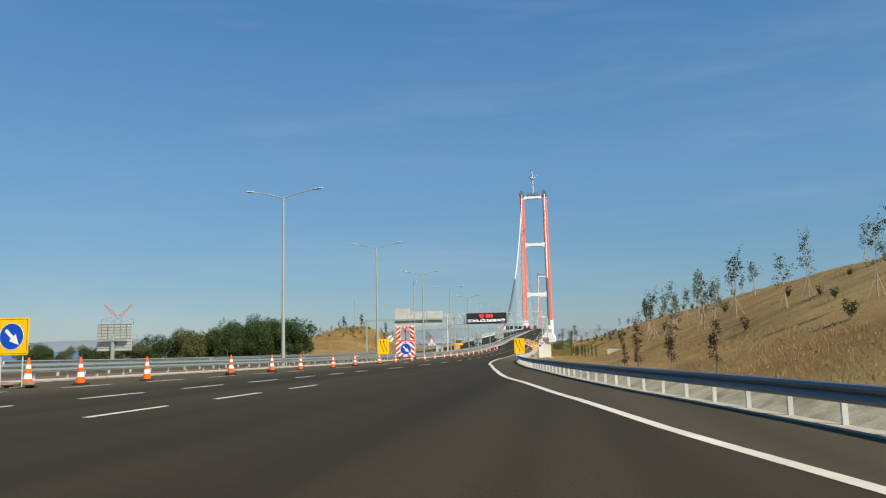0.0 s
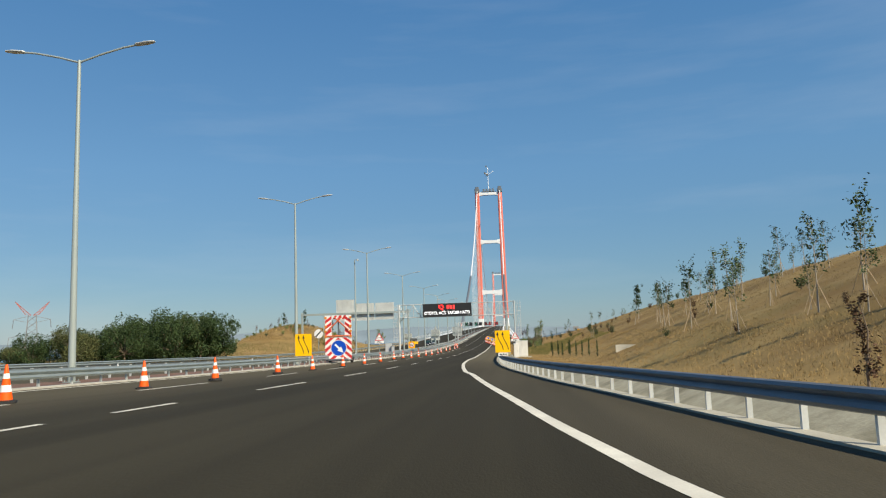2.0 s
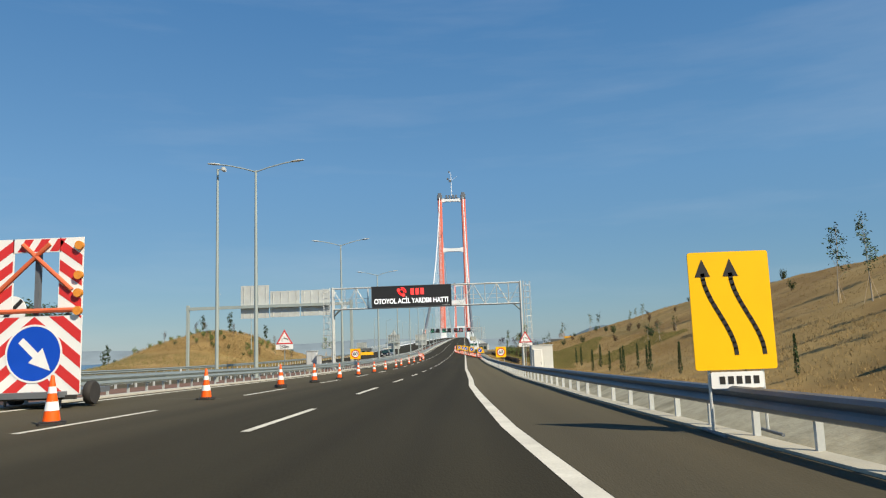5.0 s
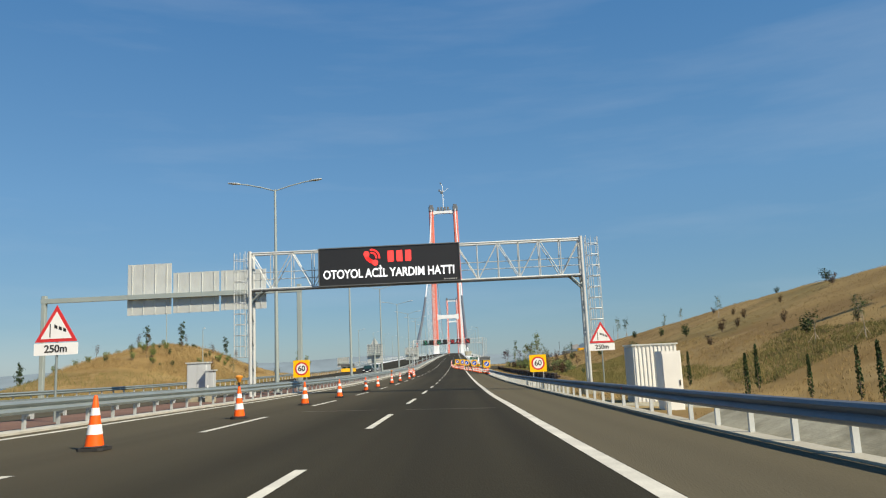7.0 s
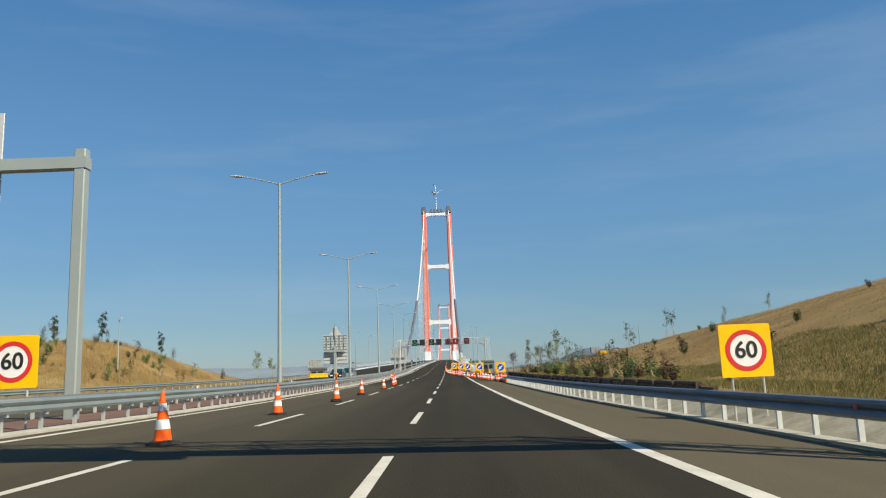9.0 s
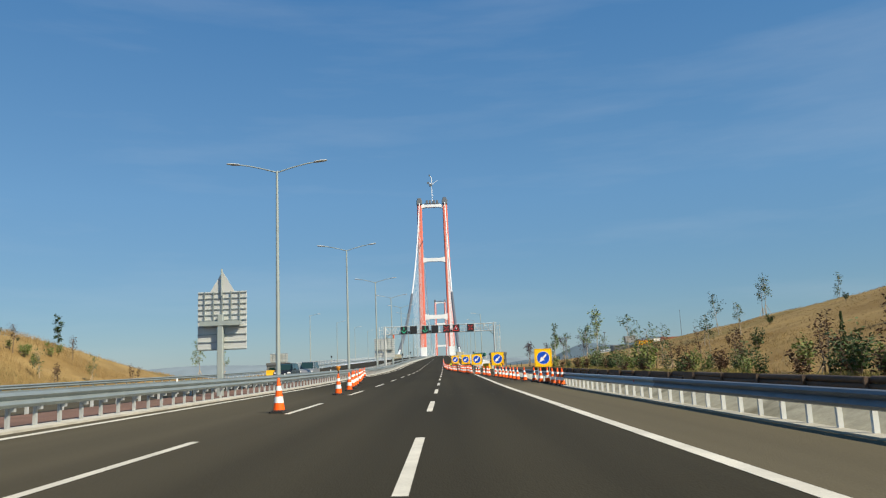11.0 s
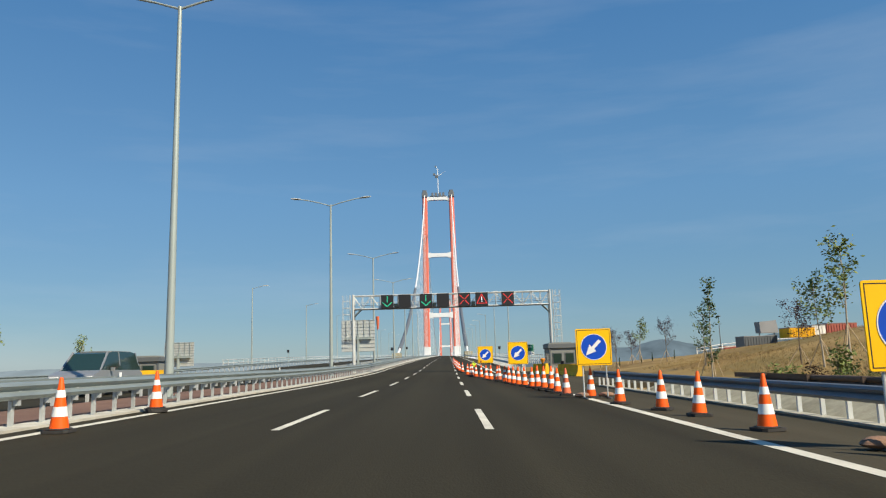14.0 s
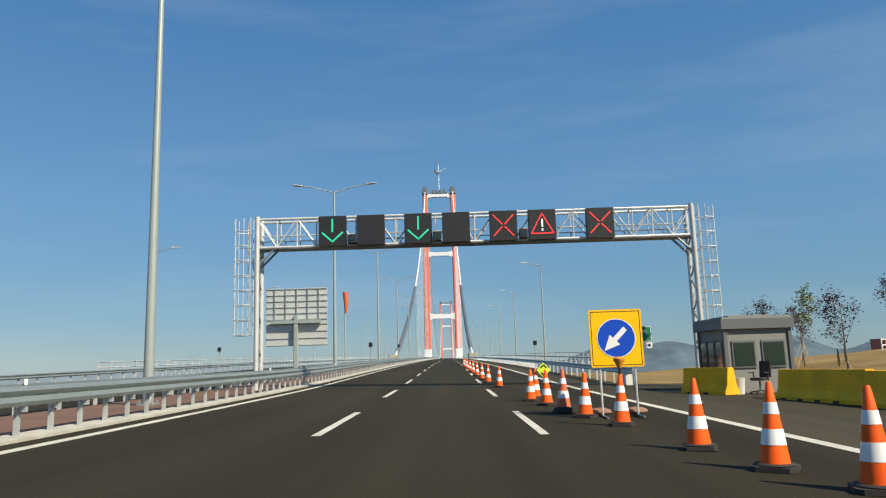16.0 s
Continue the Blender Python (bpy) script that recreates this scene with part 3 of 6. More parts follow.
# worn transverse joints sealed across the lanes
JOINT = asphalt_mat("joint_sealant", (0.19, 0.18, 0.15), 0.2)
for x0, x1, y, w in ((-3.1, -0.7, 129.9, 0.08), (0.25, 3.1, 129.7, 0.08), (-6.6, -3.9, 96.0, 0.04), (-0.4, 3.0, 205.4, 0.02)):
    v = [(x0 + (x1 - x0) * i / 8, y + q + 0.04 * math.sin(i * 1.7), road_z(x0 + (x1 - x0) * i / 8, y) + 0.004) for i in range(9) for q in (0, w)]
    solid("road_joint", (v, [(2 * i, 2 * i + 2, 2 * i + 3, 2 * i + 1) for i in range(8)]), JOINT, "thin pale sealed joint across the asphalt", "road joint", kind="structure")

# ---- guardrails ----
STEEL_MID = mat("lighter_grey_steel", (0.27, 0.30, 0.32), 0.5, 0.3, 0.15, 0.8, 25)
W_PROFILE = [(0.0, 0.155), (0.045, 0.135), (0.075, 0.085), (0.045, 0.035), (0.01, 0.0), (0.045, -0.035), (0.075, -0.085), (0.045, -0.135), (0.0, -0.155)]


def w_beam(xf, y0, y1, side, h, step=2.0):
    """A corrugated beam along the line xf; its waves face side (-1 towards -x)."""
    ys = np.arange(y0, y1 + 0.01, step)
    v, f = [], []
    k = len(W_PROFILE)
    for y in ys:
        x = xf(y)
        z = road_z(x, y) + (h(y) if callable(h) else h)
        v += [(x + side * dx, y, z + dz) for dx, dz in W_PROFILE] + [(x + side * (dx - 0.006), y, z + dz) for dx, dz in reversed(W_PROFILE)]
    m = 2 * k
    for j in range(len(ys) - 1):
        f += [(m * j + i, m * j + (i + 1) % m, m * j + m + (i + 1) % m, m * j + m + i) for i in range(m)]
    return v, f


def c_post(h):
    """A channel-section post."""
    return [box(0, 0, h / 2, 0.085, 0.012, h), box(-0.039, 0.03, h / 2, 0.008, 0.06, h), box(0.039, 0.03, h / 2, 0.008, 0.06, h)]


POST = mesh("post", [moved(g, pose(0, 0, 0, 0, 0, 0)) for g in c_post(0.70)], STEEL_PALE)
POST_TURNED = mesh("post", [moved(g, pose(0, 0, 0, 0, 0, 90)) for g in c_post(0.62)] + [box(0.07, 0, 0.48, 0.10, 0.08, 0.2)], STEEL_POST)
RED_STUD = mesh("reflector", [box(0, 0, 0, 0.02, 0.09, 0.06)], RED)
STUDS = mesh("reflector", [box(0, 0, 0, 0.06, 0.02, 0.10, bev=0.008)], SLEEVE)


def guardrail_right():
    g = tagged(new("guardrail"), "weathered steel guardrail with pale channel posts along the shoulder", "guardrail")
    # the beam takes a lighter grey from y 198 to 228
    for y0, y1, tone in ((-60, 198, STEEL_DARK), (198, 228, STEEL_MID), (228, 268, STEEL_DARK)):
        part("beam", w_beam(rail_line, y0, y1, -1, 0.52), tone, g, "dull blue-grey corrugated beam")
    y, n = -14.0, 0
    while y < 267.5:
        x = rail_line(y) + 0.07
        p = part("post", POST, None, g)
        p.location = (x, y, road_z(x, y) - 0.1)
        y += 1.66 if y < 140 else 1.33 if y < 175 else 0.98
        n += 1
    for y in range(5, 260, 24):
        x = rail_line(y)
        r = part("reflector", RED_STUD, None, g, "small red reflector")
        r.location = (x - 0.075, y + 3.2, road_z(x, y) + 0.52)
    # rounded end terminal
    x, y = rail_line(268), 268
    part("terminal", [tube((x - 0.02, y, road_z(x, y) + 0.36), (x - 0.02, y, road_z(x, y) + 0.68), 0.09, n=12)], STEEL_DARK, g, smooth=40)


def guardrail_median():
    g = tagged(new("guardrail"), "galvanised double-beam guardrail on the median kerb", "guardrail")
    rise = table([(-60, 0.46), (60, 0.47), (110, 0.56), (180, 0.60), (230, 0.66), (700, 0.66)])
    part("beam", w_beam(lambda y: LEFT_RAIL, -60, 700, 1, rise), STEEL, g)
    part("spacer_rail", [slab(LEFT_RAIL - 0.16, LEFT_RAIL - 0.08, [y for y in YS if y <= 700], 0.19, 0.11, lambda x, y: road_z(x, y) + rise(y))], STEEL, g)
    ys = [*np.arange(14, 80, 1.95), *np.arange(80, 170, 1.5), *np.arange(170, 345, 1.0)]
    for y in ys[-300:]:
        p = part("post", POST_TURNED, None, g)
        p.location = (LEFT_RAIL - 0.1, y, road_z(LEFT_RAIL, y) - 0.08)
        p.scale = (1, 1, (rise(y) + 0.24) / 0.70)
    rest = []
    for y in ys[:-300]:
        rest += [box(LEFT_RAIL - 0.1, y, road_z(LEFT_RAIL, y) + 0.26, 0.07, 0.11, 0.6)]
    for y in np.arange(345, 700, 2.0):
        rest += [box(LEFT_RAIL - 0.1, y, road_z(LEFT_RAIL, y) + 0.26, 0.07, 0.11, 0.6)]
    tagged(part("far_post", rest, STEEL_PALE, g), kind="stuff")
    for y in range(8, 340, 16):
        r = part("reflector", STUDS, None, g)
        r.location = (LEFT_RAIL - 0.02, y, road_z(LEFT_RAIL, y) + rise(y) + 0.22)


def guardrail_opposite():
    g = tagged(new("guardrail"), "galvanised guardrail of the opposite carriageway", "guardrail")
    part("beam", w_beam(lambda y: FAR_RAIL, -60, 700, -1, 0.50, 3.0), STEEL, g)
    rest = [box(FAR_RAIL + 0.1, y, road_z(FAR_RAIL, y) + 0.28, 0.07, 0.11, 0.7) for y in np.arange(-20, 345, 2.0)]
    tagged(part("far_post", rest, STEEL_PALE, g), kind="stuff")
    g2 = tagged(new("guardrail"), "galvanised guardrail along the outer edge of the opposite road", "guardrail")
    part("beam", w_beam(lambda y: -27.0, -60, 700, 1, 0.66, 3.0), STEEL, g2)
    tagged(part("far_post", [box(-27.1, y, road_z(-27.0, y) + 0.32, 0.07, 0.11, 0.8) for y in np.arange(0, 345, 2.0)], STEEL_PALE, g2), kind="stuff")


def guardrail_bridge():
    g = tagged(new("guardrail"), "pale steel guardrail along the bridge approach shoulder", "guardrail")
    x = 6.15
    part("beam", w_beam(lambda q: x, 299, 900, -1, 0.66, 6.0), STEEL_PALE, g)
    part("upper_rail", sweep([(x, a, road_z(x, a) + 1.15) for a in range(299, 900, 20)], 0.05), STEEL_PALE, g)
    ys = np.arange(299, 420, 2.0)
    for y in ys:
        p = part("post", POST, None, g)
        p.location = (x + 0.07, y, road_z(x, y) - 0.02)
        p.scale = (1, 1, 1.38)
    # outer parapet of the bridge deck
    h = tagged(new("bridge_parapet"), "pale lattice parapet at the edge of the bridge deck", "parapet")
    for side, px in (("r", 12.0), ("l", -31.0)):
        for hz in (0.5, 0.95, 1.4):
            part("rail", sweep([(px, a, road_z(px, a) + hz) for a in range(330, 901, 30)], 0.05, 5), STEEL_PALE, h)
        tagged(part("baluster_row", [box(px, y, road_z(px, y) + 0.7, 0.06, 0.12, 1.5) for y in np.arange(330, 700, 2.5)], STEEL_PALE, h), kind="stuff")


guardrail_right()
guardrail_median()
guardrail_opposite()
guardrail_bridge()


# ---- street lamps ----
def street_lamp(double=True, h=13.6):
    lamp = thing("street_lamp", pose(0, 0, 0), "tall grey tapered double-arm street lamp on the median", "street lamp", "lamps along the median")
    part("pole", [tube((0, 0, 0), (0, 0, h), 0.15, 0.07, 12)], POLE, lamp, smooth=40)
    part("base_plate", [box(0, 0, 0.03, 0.5, 0.5, 0.06, bev=0.04), *(tube((a, b, 0.06), (a, b, 0.14), 0.025, n=6) for a in (-0.18, 0.18) for b in (-0.18, 0.18))], STEEL, lamp)
    for s in (-1, 1):
        pts = [(0, h - 0.1), (s * 0.9, h + 0.18), (s * 1.9, h + 0.42), (s * 2.45, h + 0.5)]
        arm = part("arm", [tube((a[0], 0, a[1]), (b[0], 0, b[1]), 0.045, 0.04, 8) for a, b in zip(pts, pts[1:])], POLE, lamp, smooth=40)
        head = part("lamp_head", [moved(lathe([(0.05, -0.42), (0.13, -0.36), (0.16, 0.1), (0.10, 0.42), (0.04, 0.46)], 12), Matrix.Translation((s * 2.8, 0, h + 0.55)) @ pose(0, 0, 0, 0, s * 84, 0) @ Matrix.Diagonal((0.45, 1, 1, 1)))], SIGN_BACK, lamp, "flat light-grey lamp head", smooth=40)
    return lamp


LAMPS = [(-9.57, 55.0), (-9.87, 87.6), (-9.98, 121.1), (-9.98, 154.7)] + [(-9.87, 54.05 + 33.54 * k) for k in range(4, 13)]
for k, (x, y) in enumerate(LAMPS):
    m = pose(x, y, road_z(x, y))
    if k == 0:
        street_lamp(h=13.25).matrix_basis = m
    elif k == 1:
        tall_lamp = street_lamp(h=13.72)
        tall_lamp.matrix_basis = m
    else:
        copy_thing(tall_lamp, m)


def bridge_lamp():
    lamp = thing("street_lamp", pose(0, 0, 0), "slim grey single-arm street lamp at the bridge edge", "street lamp", "lamps along the bridge")
    part("pole", [tube((0, 0, 0), (0, 0, 11.5), 0.12, 0.06, 8)], POLE, lamp, smooth=40)
    part("arm", [tube((0, 0, 11.4), (-1.6, 0, 11.75), 0.04, 0.035, 6)], POLE, lamp)
    part("lamp_head", [box(-1.9, 0, 11.78, 0.75, 0.28, 0.09)], SIGN_BACK, lamp)
    return lamp


bl = bridge_lamp()
bl.matrix_basis = pose(9.4, 352, road_z(9.4, 352))
for i in range(1, 16):
    y = 352 + 36 * i
    copy_thing(bl, pose(9.4, y, road_z(9.4, y)))
for i in range(0, 14):
    y = 335 + 40 * i
    copy_thing(bl, pose(-28.5, y, road_z(-28.5, y), 0, 0, 180))


# ---- gantries ----
def truss(x0, x1, z0, z1, y0, y1, bays, r=0.055):
    """Box-truss chords, uprights and diagonals, as lists for separate parts."""
    chords = [tube((x0, y, z), (x1, y, z), r, n=8) for y in (y0, y1) for z in (z0, z1)]
    posts, diags = [], []
    for i in range(bays + 1):
        x = x0 + (x1 - x0) * i / bays
        posts += [tube((x, y, z0), (x, y, z1), r * 0.55, n=6) for y in (y0, y1)]
        posts += [tube((x, y0, z), (x, y1, z), r * 0.5, n=6) for z in (z0, z1)]
        if i < bays:
            xa, xb = x, x0 + (x1 - x0) * (i + 1) / bays
            a, b = (z0, z1) if i % 2 else (z1, z0)
            diags += [tube((xa, y, a), (xb, y, b), r * 0.5, n=6) for y in (y0, y1)]
    return chords, posts, diags


def gantry_frame(g, x0, x1, top, depth, bays, base):
    """Two lattice legs, the box truss between them, service rail and caged ladders. Heights count from the road."""
    z0 = top - depth
    chords, posts, diags = truss(x0, x1, z0, top, -0.35, 0.35, bays)
    part("chord", chords, STEEL_PALE, g, smooth=40)
    for four in range(0, len(posts), 4):
        part("truss_frame", posts[four:four + 4], STEEL_PALE, g)
    for two in range(0, len(diags), 2):
        for d in diags[two:two + 2]:
            part("truss_diagonal", d, STEEL_PALE, g)
    part("walkway", [box((x0 + x1) / 2, 0, z0 - 0.05, x1 - x0, 0.75, 0.05)], STEEL_DARK, g, "dark grated walkway under the truss")
    part("inner_rail", [tube((x0, 0.3, z0 + hz), (x1, 0.3, z0 + hz), 0.025, n=6) for hz in (depth * 0.3, depth * 0.5)], STEEL_PALE, g)
    for x, s in ((x0, -1), (x1, 1)):
        leg = part("leg", [tube((x, y, base), (x, y, top + 0.12), 0.10, n=10) for y in (-0.38, 0.38)], STEEL_PALE, g, smooth=40)
        n = 9
        for i in range(n):
            part("leg_brace", tube((x, -0.38 if i % 2 else 0.38, base + 0.3 + (z0 - base) * i / n), (x, 0.38 if i % 2 else -0.38, base + 0.3 + (z0 - base) * (i + 1) / n), 0.035, n=6), STEEL, g)
        for y in (-0.3, 0.3):
            part("knee", tube((x, y, z0 - 0.75), (x - s * 0.75, y, z0), 0.05, n=8), STEEL, g)
        part("footing", [box(x, 0, base - 0.1, 0.9, 1.5, 0.4, bev=0.06)], CONCRETE, g)
        # ladder with a safety cage outside the leg
        xl = x + s * 0.32
        lo = base + 2.6
        part("ladder", [tube((xl, yy, lo), (xl, yy, top + 0.15), 0.025, n=6) for yy in (-0.24, 0.24)] + [tube((xl, -0.24, z), (xl, 0.24, z), 0.014, n=5) for z in np.arange(lo, top, 0.3)], STEEL_PALE, g)
        cage = [tube((xl + s * dx, dy, lo), (xl + s * dx, dy, top + 0.1), 0.016, n=5) for dx, dy in ((0.25, -0.36), (0.62, -0.24), (0.72, 0.0), (0.62, 0.24), (0.25, 0.36))]
        for z in np.arange(lo, top + 0.1, 0.62):
            pts = [(0, -0.26), (0.25, -0.36), (0.62, -0.24), (0.72, 0), (0.62, 0.24), (0.25, 0.36), (0, 0.26)]
            cage += [tube((xl + s * a[0], a[1], z), (xl + s * b[0], b[1], z), 0.02, n=5) for a, b in zip(pts, pts[1:])]
        part("ladder_cage", cage, STEEL_PALE, g)


def message_gantry():
    y = 147.9
    z = road_z(0, y)
    g = thing("message_gantry", pose(0, y, z), "galvanised lattice gantry carrying a lit black message board", "gantry")
    gantry_frame(g, -9.72, 9.36, 8.36, 2.1, 16, -0.15)
    board = part("message_board", [box(-1.65, -0.62, 7.29, 8.05, 0.28, 2.2, bev=0.02)], BLACK, g, "black message board with lit words")
    part("board_rim", [box(-1.65, -0.77, 8.37, 8.1, 0.06, 0.05), box(-1.65, -0.77, 6.21, 8.1, 0.06, 0.05), box(-5.67, -0.77, 7.29, 0.05, 0.06, 2.11), box(2.37, -0.77, 7.29, 0.05, 0.06, 2.11)], BOOTH_DARK, board)
    words = lettering("OTOYOL ACİL YARDIM HATTI", 0.62, LED_WHITE)
    xs = [v.co.x for v in words.vertices]
    k = 7.45 / (max(xs) - min(xs))
    words.transform(Matrix.Diagonal((k, 1, 1.12, 1)))
    w = part("lit_message", words, None, board, "white glowing capital letters")
    w.location = (-1.68, -0.775, 6.83)
    # handset sign: a bowed bar with two ends and two wave arcs
    cx, cz = -2.62, 7.75
    hand = [(cx - 0.36 + 0.52 * (1 - math.cos(a)) * 0.9, cz + 0.30 - 0.62 * math.sin(a) * 0.9) for a in np.linspace(0.05, 1.45, 8)]
    geo = stroke(hand, 0.20, -0.776, 0.014)
    geo += [plate(disc(cx - 0.31, cz + 0.20, 0.17, 16), -0.777, 0.014), plate(disc(cx + 0.18, cz - 0.32, 0.17, 16), -0.777, 0.014)]
    for r in (0.26, 0.44):
        geo += stroke([(cx - 0.02 + r * math.cos(a), cz + 0.0 + r * math.sin(a)) for a in np.linspace(-0.15, 1.7, 8)], 0.09, -0.776, 0.014)
    part("lit_handset_symbol", geo, LED_RED, board, "red glowing telephone handset symbol")
    # the short number as three plain red bars
    part("lit_number", [plate(rect(x - 0.17, x + 0.17, 7.45, 8.09, 0.05), -0.776, 0.014) for x in (-1.55, -1.05, -0.55)], LED_RED, board, "red glowing bars")
    part("maker_mark", [plate(rect(1.45 + 0.13 * i, 1.53 + 0.13 * i, 6.31, 6.36), -0.776, 0.014) for i in range(6)], SIGN_BACK, board)


def signal_panel(g, x, kind):
    """A square lane-control panel and its lit sign."""
    z = 6.62
    p = part("signal_panel", [box(x, -0.52, z, 1.14, 0.26, 1.24, bev=0.02)], BLACK, g, "black lane signal panel")
    y = -0.665
    if kind == "down":
        part("lit_arrow", stroke([(x, z + 0.48), (x, z - 0.05)], 0.07, y, 0.012) + stroke([(x - 0.42, z - 0.08), (x, z - 0.46), (x + 0.42, z - 0.08)], 0.07, y, 0.012), LED_GREEN, p, "green glowing downward arrow")
    elif kind == "cross":
        part("lit_cross", [s for a, b in (((-1, 1), (-0.12, 0.12)), ((1, 1), (0.12, 0.12)), ((-1, -1), (-0.12, -0.12)), ((1, -1), (0.12, -0.12))) for s in stroke([(x + 0.42 * a[0], z + 0.44 * a[1]), (x + 0.42 * b[0], z + 0.44 * b[1])], 0.055, y, 0.012)], LED_RED_DIM, p, "red glowing cross")
    elif kind == "warn":
        part("lit_triangle", stroke([(x - 0.46, z - 0.38), (x + 0.46, z - 0.38), (x, z + 0.46), (x - 0.46, z - 0.38)], 0.055, y, 0.012), LED_RED_DIM, p, "red glowing warning triangle")
        part("lit_mark", stroke([(x, z + 0.2), (x, z - 0.1)], 0.06, y, 0.012) + stroke([(x, z - 0.2), (x, z - 0.26)], 0.06, y, 0.012), LED_WHITE, p)


def signal_gantry():
    y = 298.5
    g = thing("signal_gantry", pose(0, y, road_z(0, y)), "galvanised lattice gantry with seven lane signal panels", "gantry")
    gantry_frame(g, -9.32, 8.82, 7.24, 1.2, 22, -0.15)
    for x, kind in ((-6.14, "down"), (-4.55, ""), (-2.59, "down"), (-1.02, ""), (0.94, "cross"), (2.54, "warn"), (4.94, "cross")):
        signal_panel(g, x, kind)
    for x in (-5.34, -1.82, 1.75):
        cam_box = part("traffic_camera", [box(x, -0.55, 6.25, 0.34, 0.4, 0.34, bev=0.03)], BLACK, g, "small black traffic camera")
        part("lens", [tube((x, -0.76, 6.25), (x, -0.745, 6.25), 0.09, n=14)], GLASS, cam_box)


def portal_sign():
    """Portal over the opposite carriageway, seen from behind."""
    y = 163
    z = road_z(-20, y)
    g = thing("portal_sign", pose(0, y, z), "grey steel portal over the opposite road with blank sign backs", "sign gantry")
    for x in (-30.4, -10.2):
        part("leg", [box(x, 0, 4.0, 0.34, 0.34, 8.3, bev=0.03)], POLE, g)
    part("cross_beam", [box(-20.3, 0, 7.72, 20.6, 0.38, 0.36)], POLE, g)
    for x0, x1, z0, z1 in ((-23.95, -20.4, 6.3, 10.35), (-20.3, -16.6, 6.35, 9.55), (-16.5, -12.85, 6.4, 9.55)):
        s = part("sign_panel", [box((x0 + x1) / 2, 0.30, (z0 + z1) / 2, x1 - x0 - 0.04, 0.05, z1 - z0, bev=0.01)], SIGN_BACK, g, "pale grey back of a road sign")
        part("stiffener", [box(x, 0.25, (z0 + z1) / 2, 0.05, 0.05, z1 - z0 - 0.1) for x in np.linspace(x0 + 0.4, x1 - 0.4, 4)], SIGN_BACK, s)


message_gantry()
signal_gantry()
portal_sign()


# ---- sign boards seen from behind ----
def sign_back(x, y, w, z_mid, z_lo, z_hi, peak=0.0, gap=0.0):
    g = thing("road_sign", pose(x, y, road_z(x, y)), "ribbed grey back of a large road sign on a post", "road sign", "sign backs")
    part("post", [box(0, 0, z_mid / 2 + 0.2, 0.26, 0.26, z_mid + 0.4, bev=0.03)], POLE, g)
    part("cross_arm", [box(0, -0.03, z_mid, w * 0.82, 0.25, 0.2)], POLE, g)
    up = part("upper_panel", [box(0, 0.24, (z_mid + z_hi) / 2, w, 0.04, z_hi - z_mid, bev=0.01)], SIGN_BACK, g)
    part("rib", [box(0, 0.2, z, w, 0.05, 0.035) for z in np.linspace(z_mid + 0.15, z_hi - 0.06, 6)] + [box(dx, 0.18, (z_mid + z_hi) / 2, 0.05, 0.06, z_hi - z_mid) for dx in np.linspace(-w * 0.36, w * 0.36, 5)], STEEL, up)
    lo = part("lower_panel", [box(0, 0.24, (z_mid + z_lo) / 2, w, 0.04, z_mid - z_lo - 0.04, bev=0.01)], SIGN_BACK, g)
    part("rib", [box(0, 0.2, z, w, 0.05, 0.035) for z in np.linspace(z_lo + 0.06, z_mid - 0.15, 4)], STEEL, lo)
    if peak:
        part("peak_panel", [plate([(-0.55, z_hi), (0.55, z_hi), (0, z_hi + peak)], 0.22, 0.04)], SIGN_BACK, g)
        part("mast", [tube((0, 0.1, z_hi - 0.2), (0, 0.1, z_hi + peak + 0.1), 0.04, n=8)], POLE, g)
    return g


sign_back(-9.5, 208.8, 2.2, 3.2, 2.0, 4.65, 0.92)
sign_back(-10.6, 312, 3.7, 3.4, 1.95, 5.45)
sign_back(-29.7, 310, 3.2, 1.9, 0.9, 3.5)
sign_back(-28.3, 62, 3.4, 2.5, 1.5, 4.0)


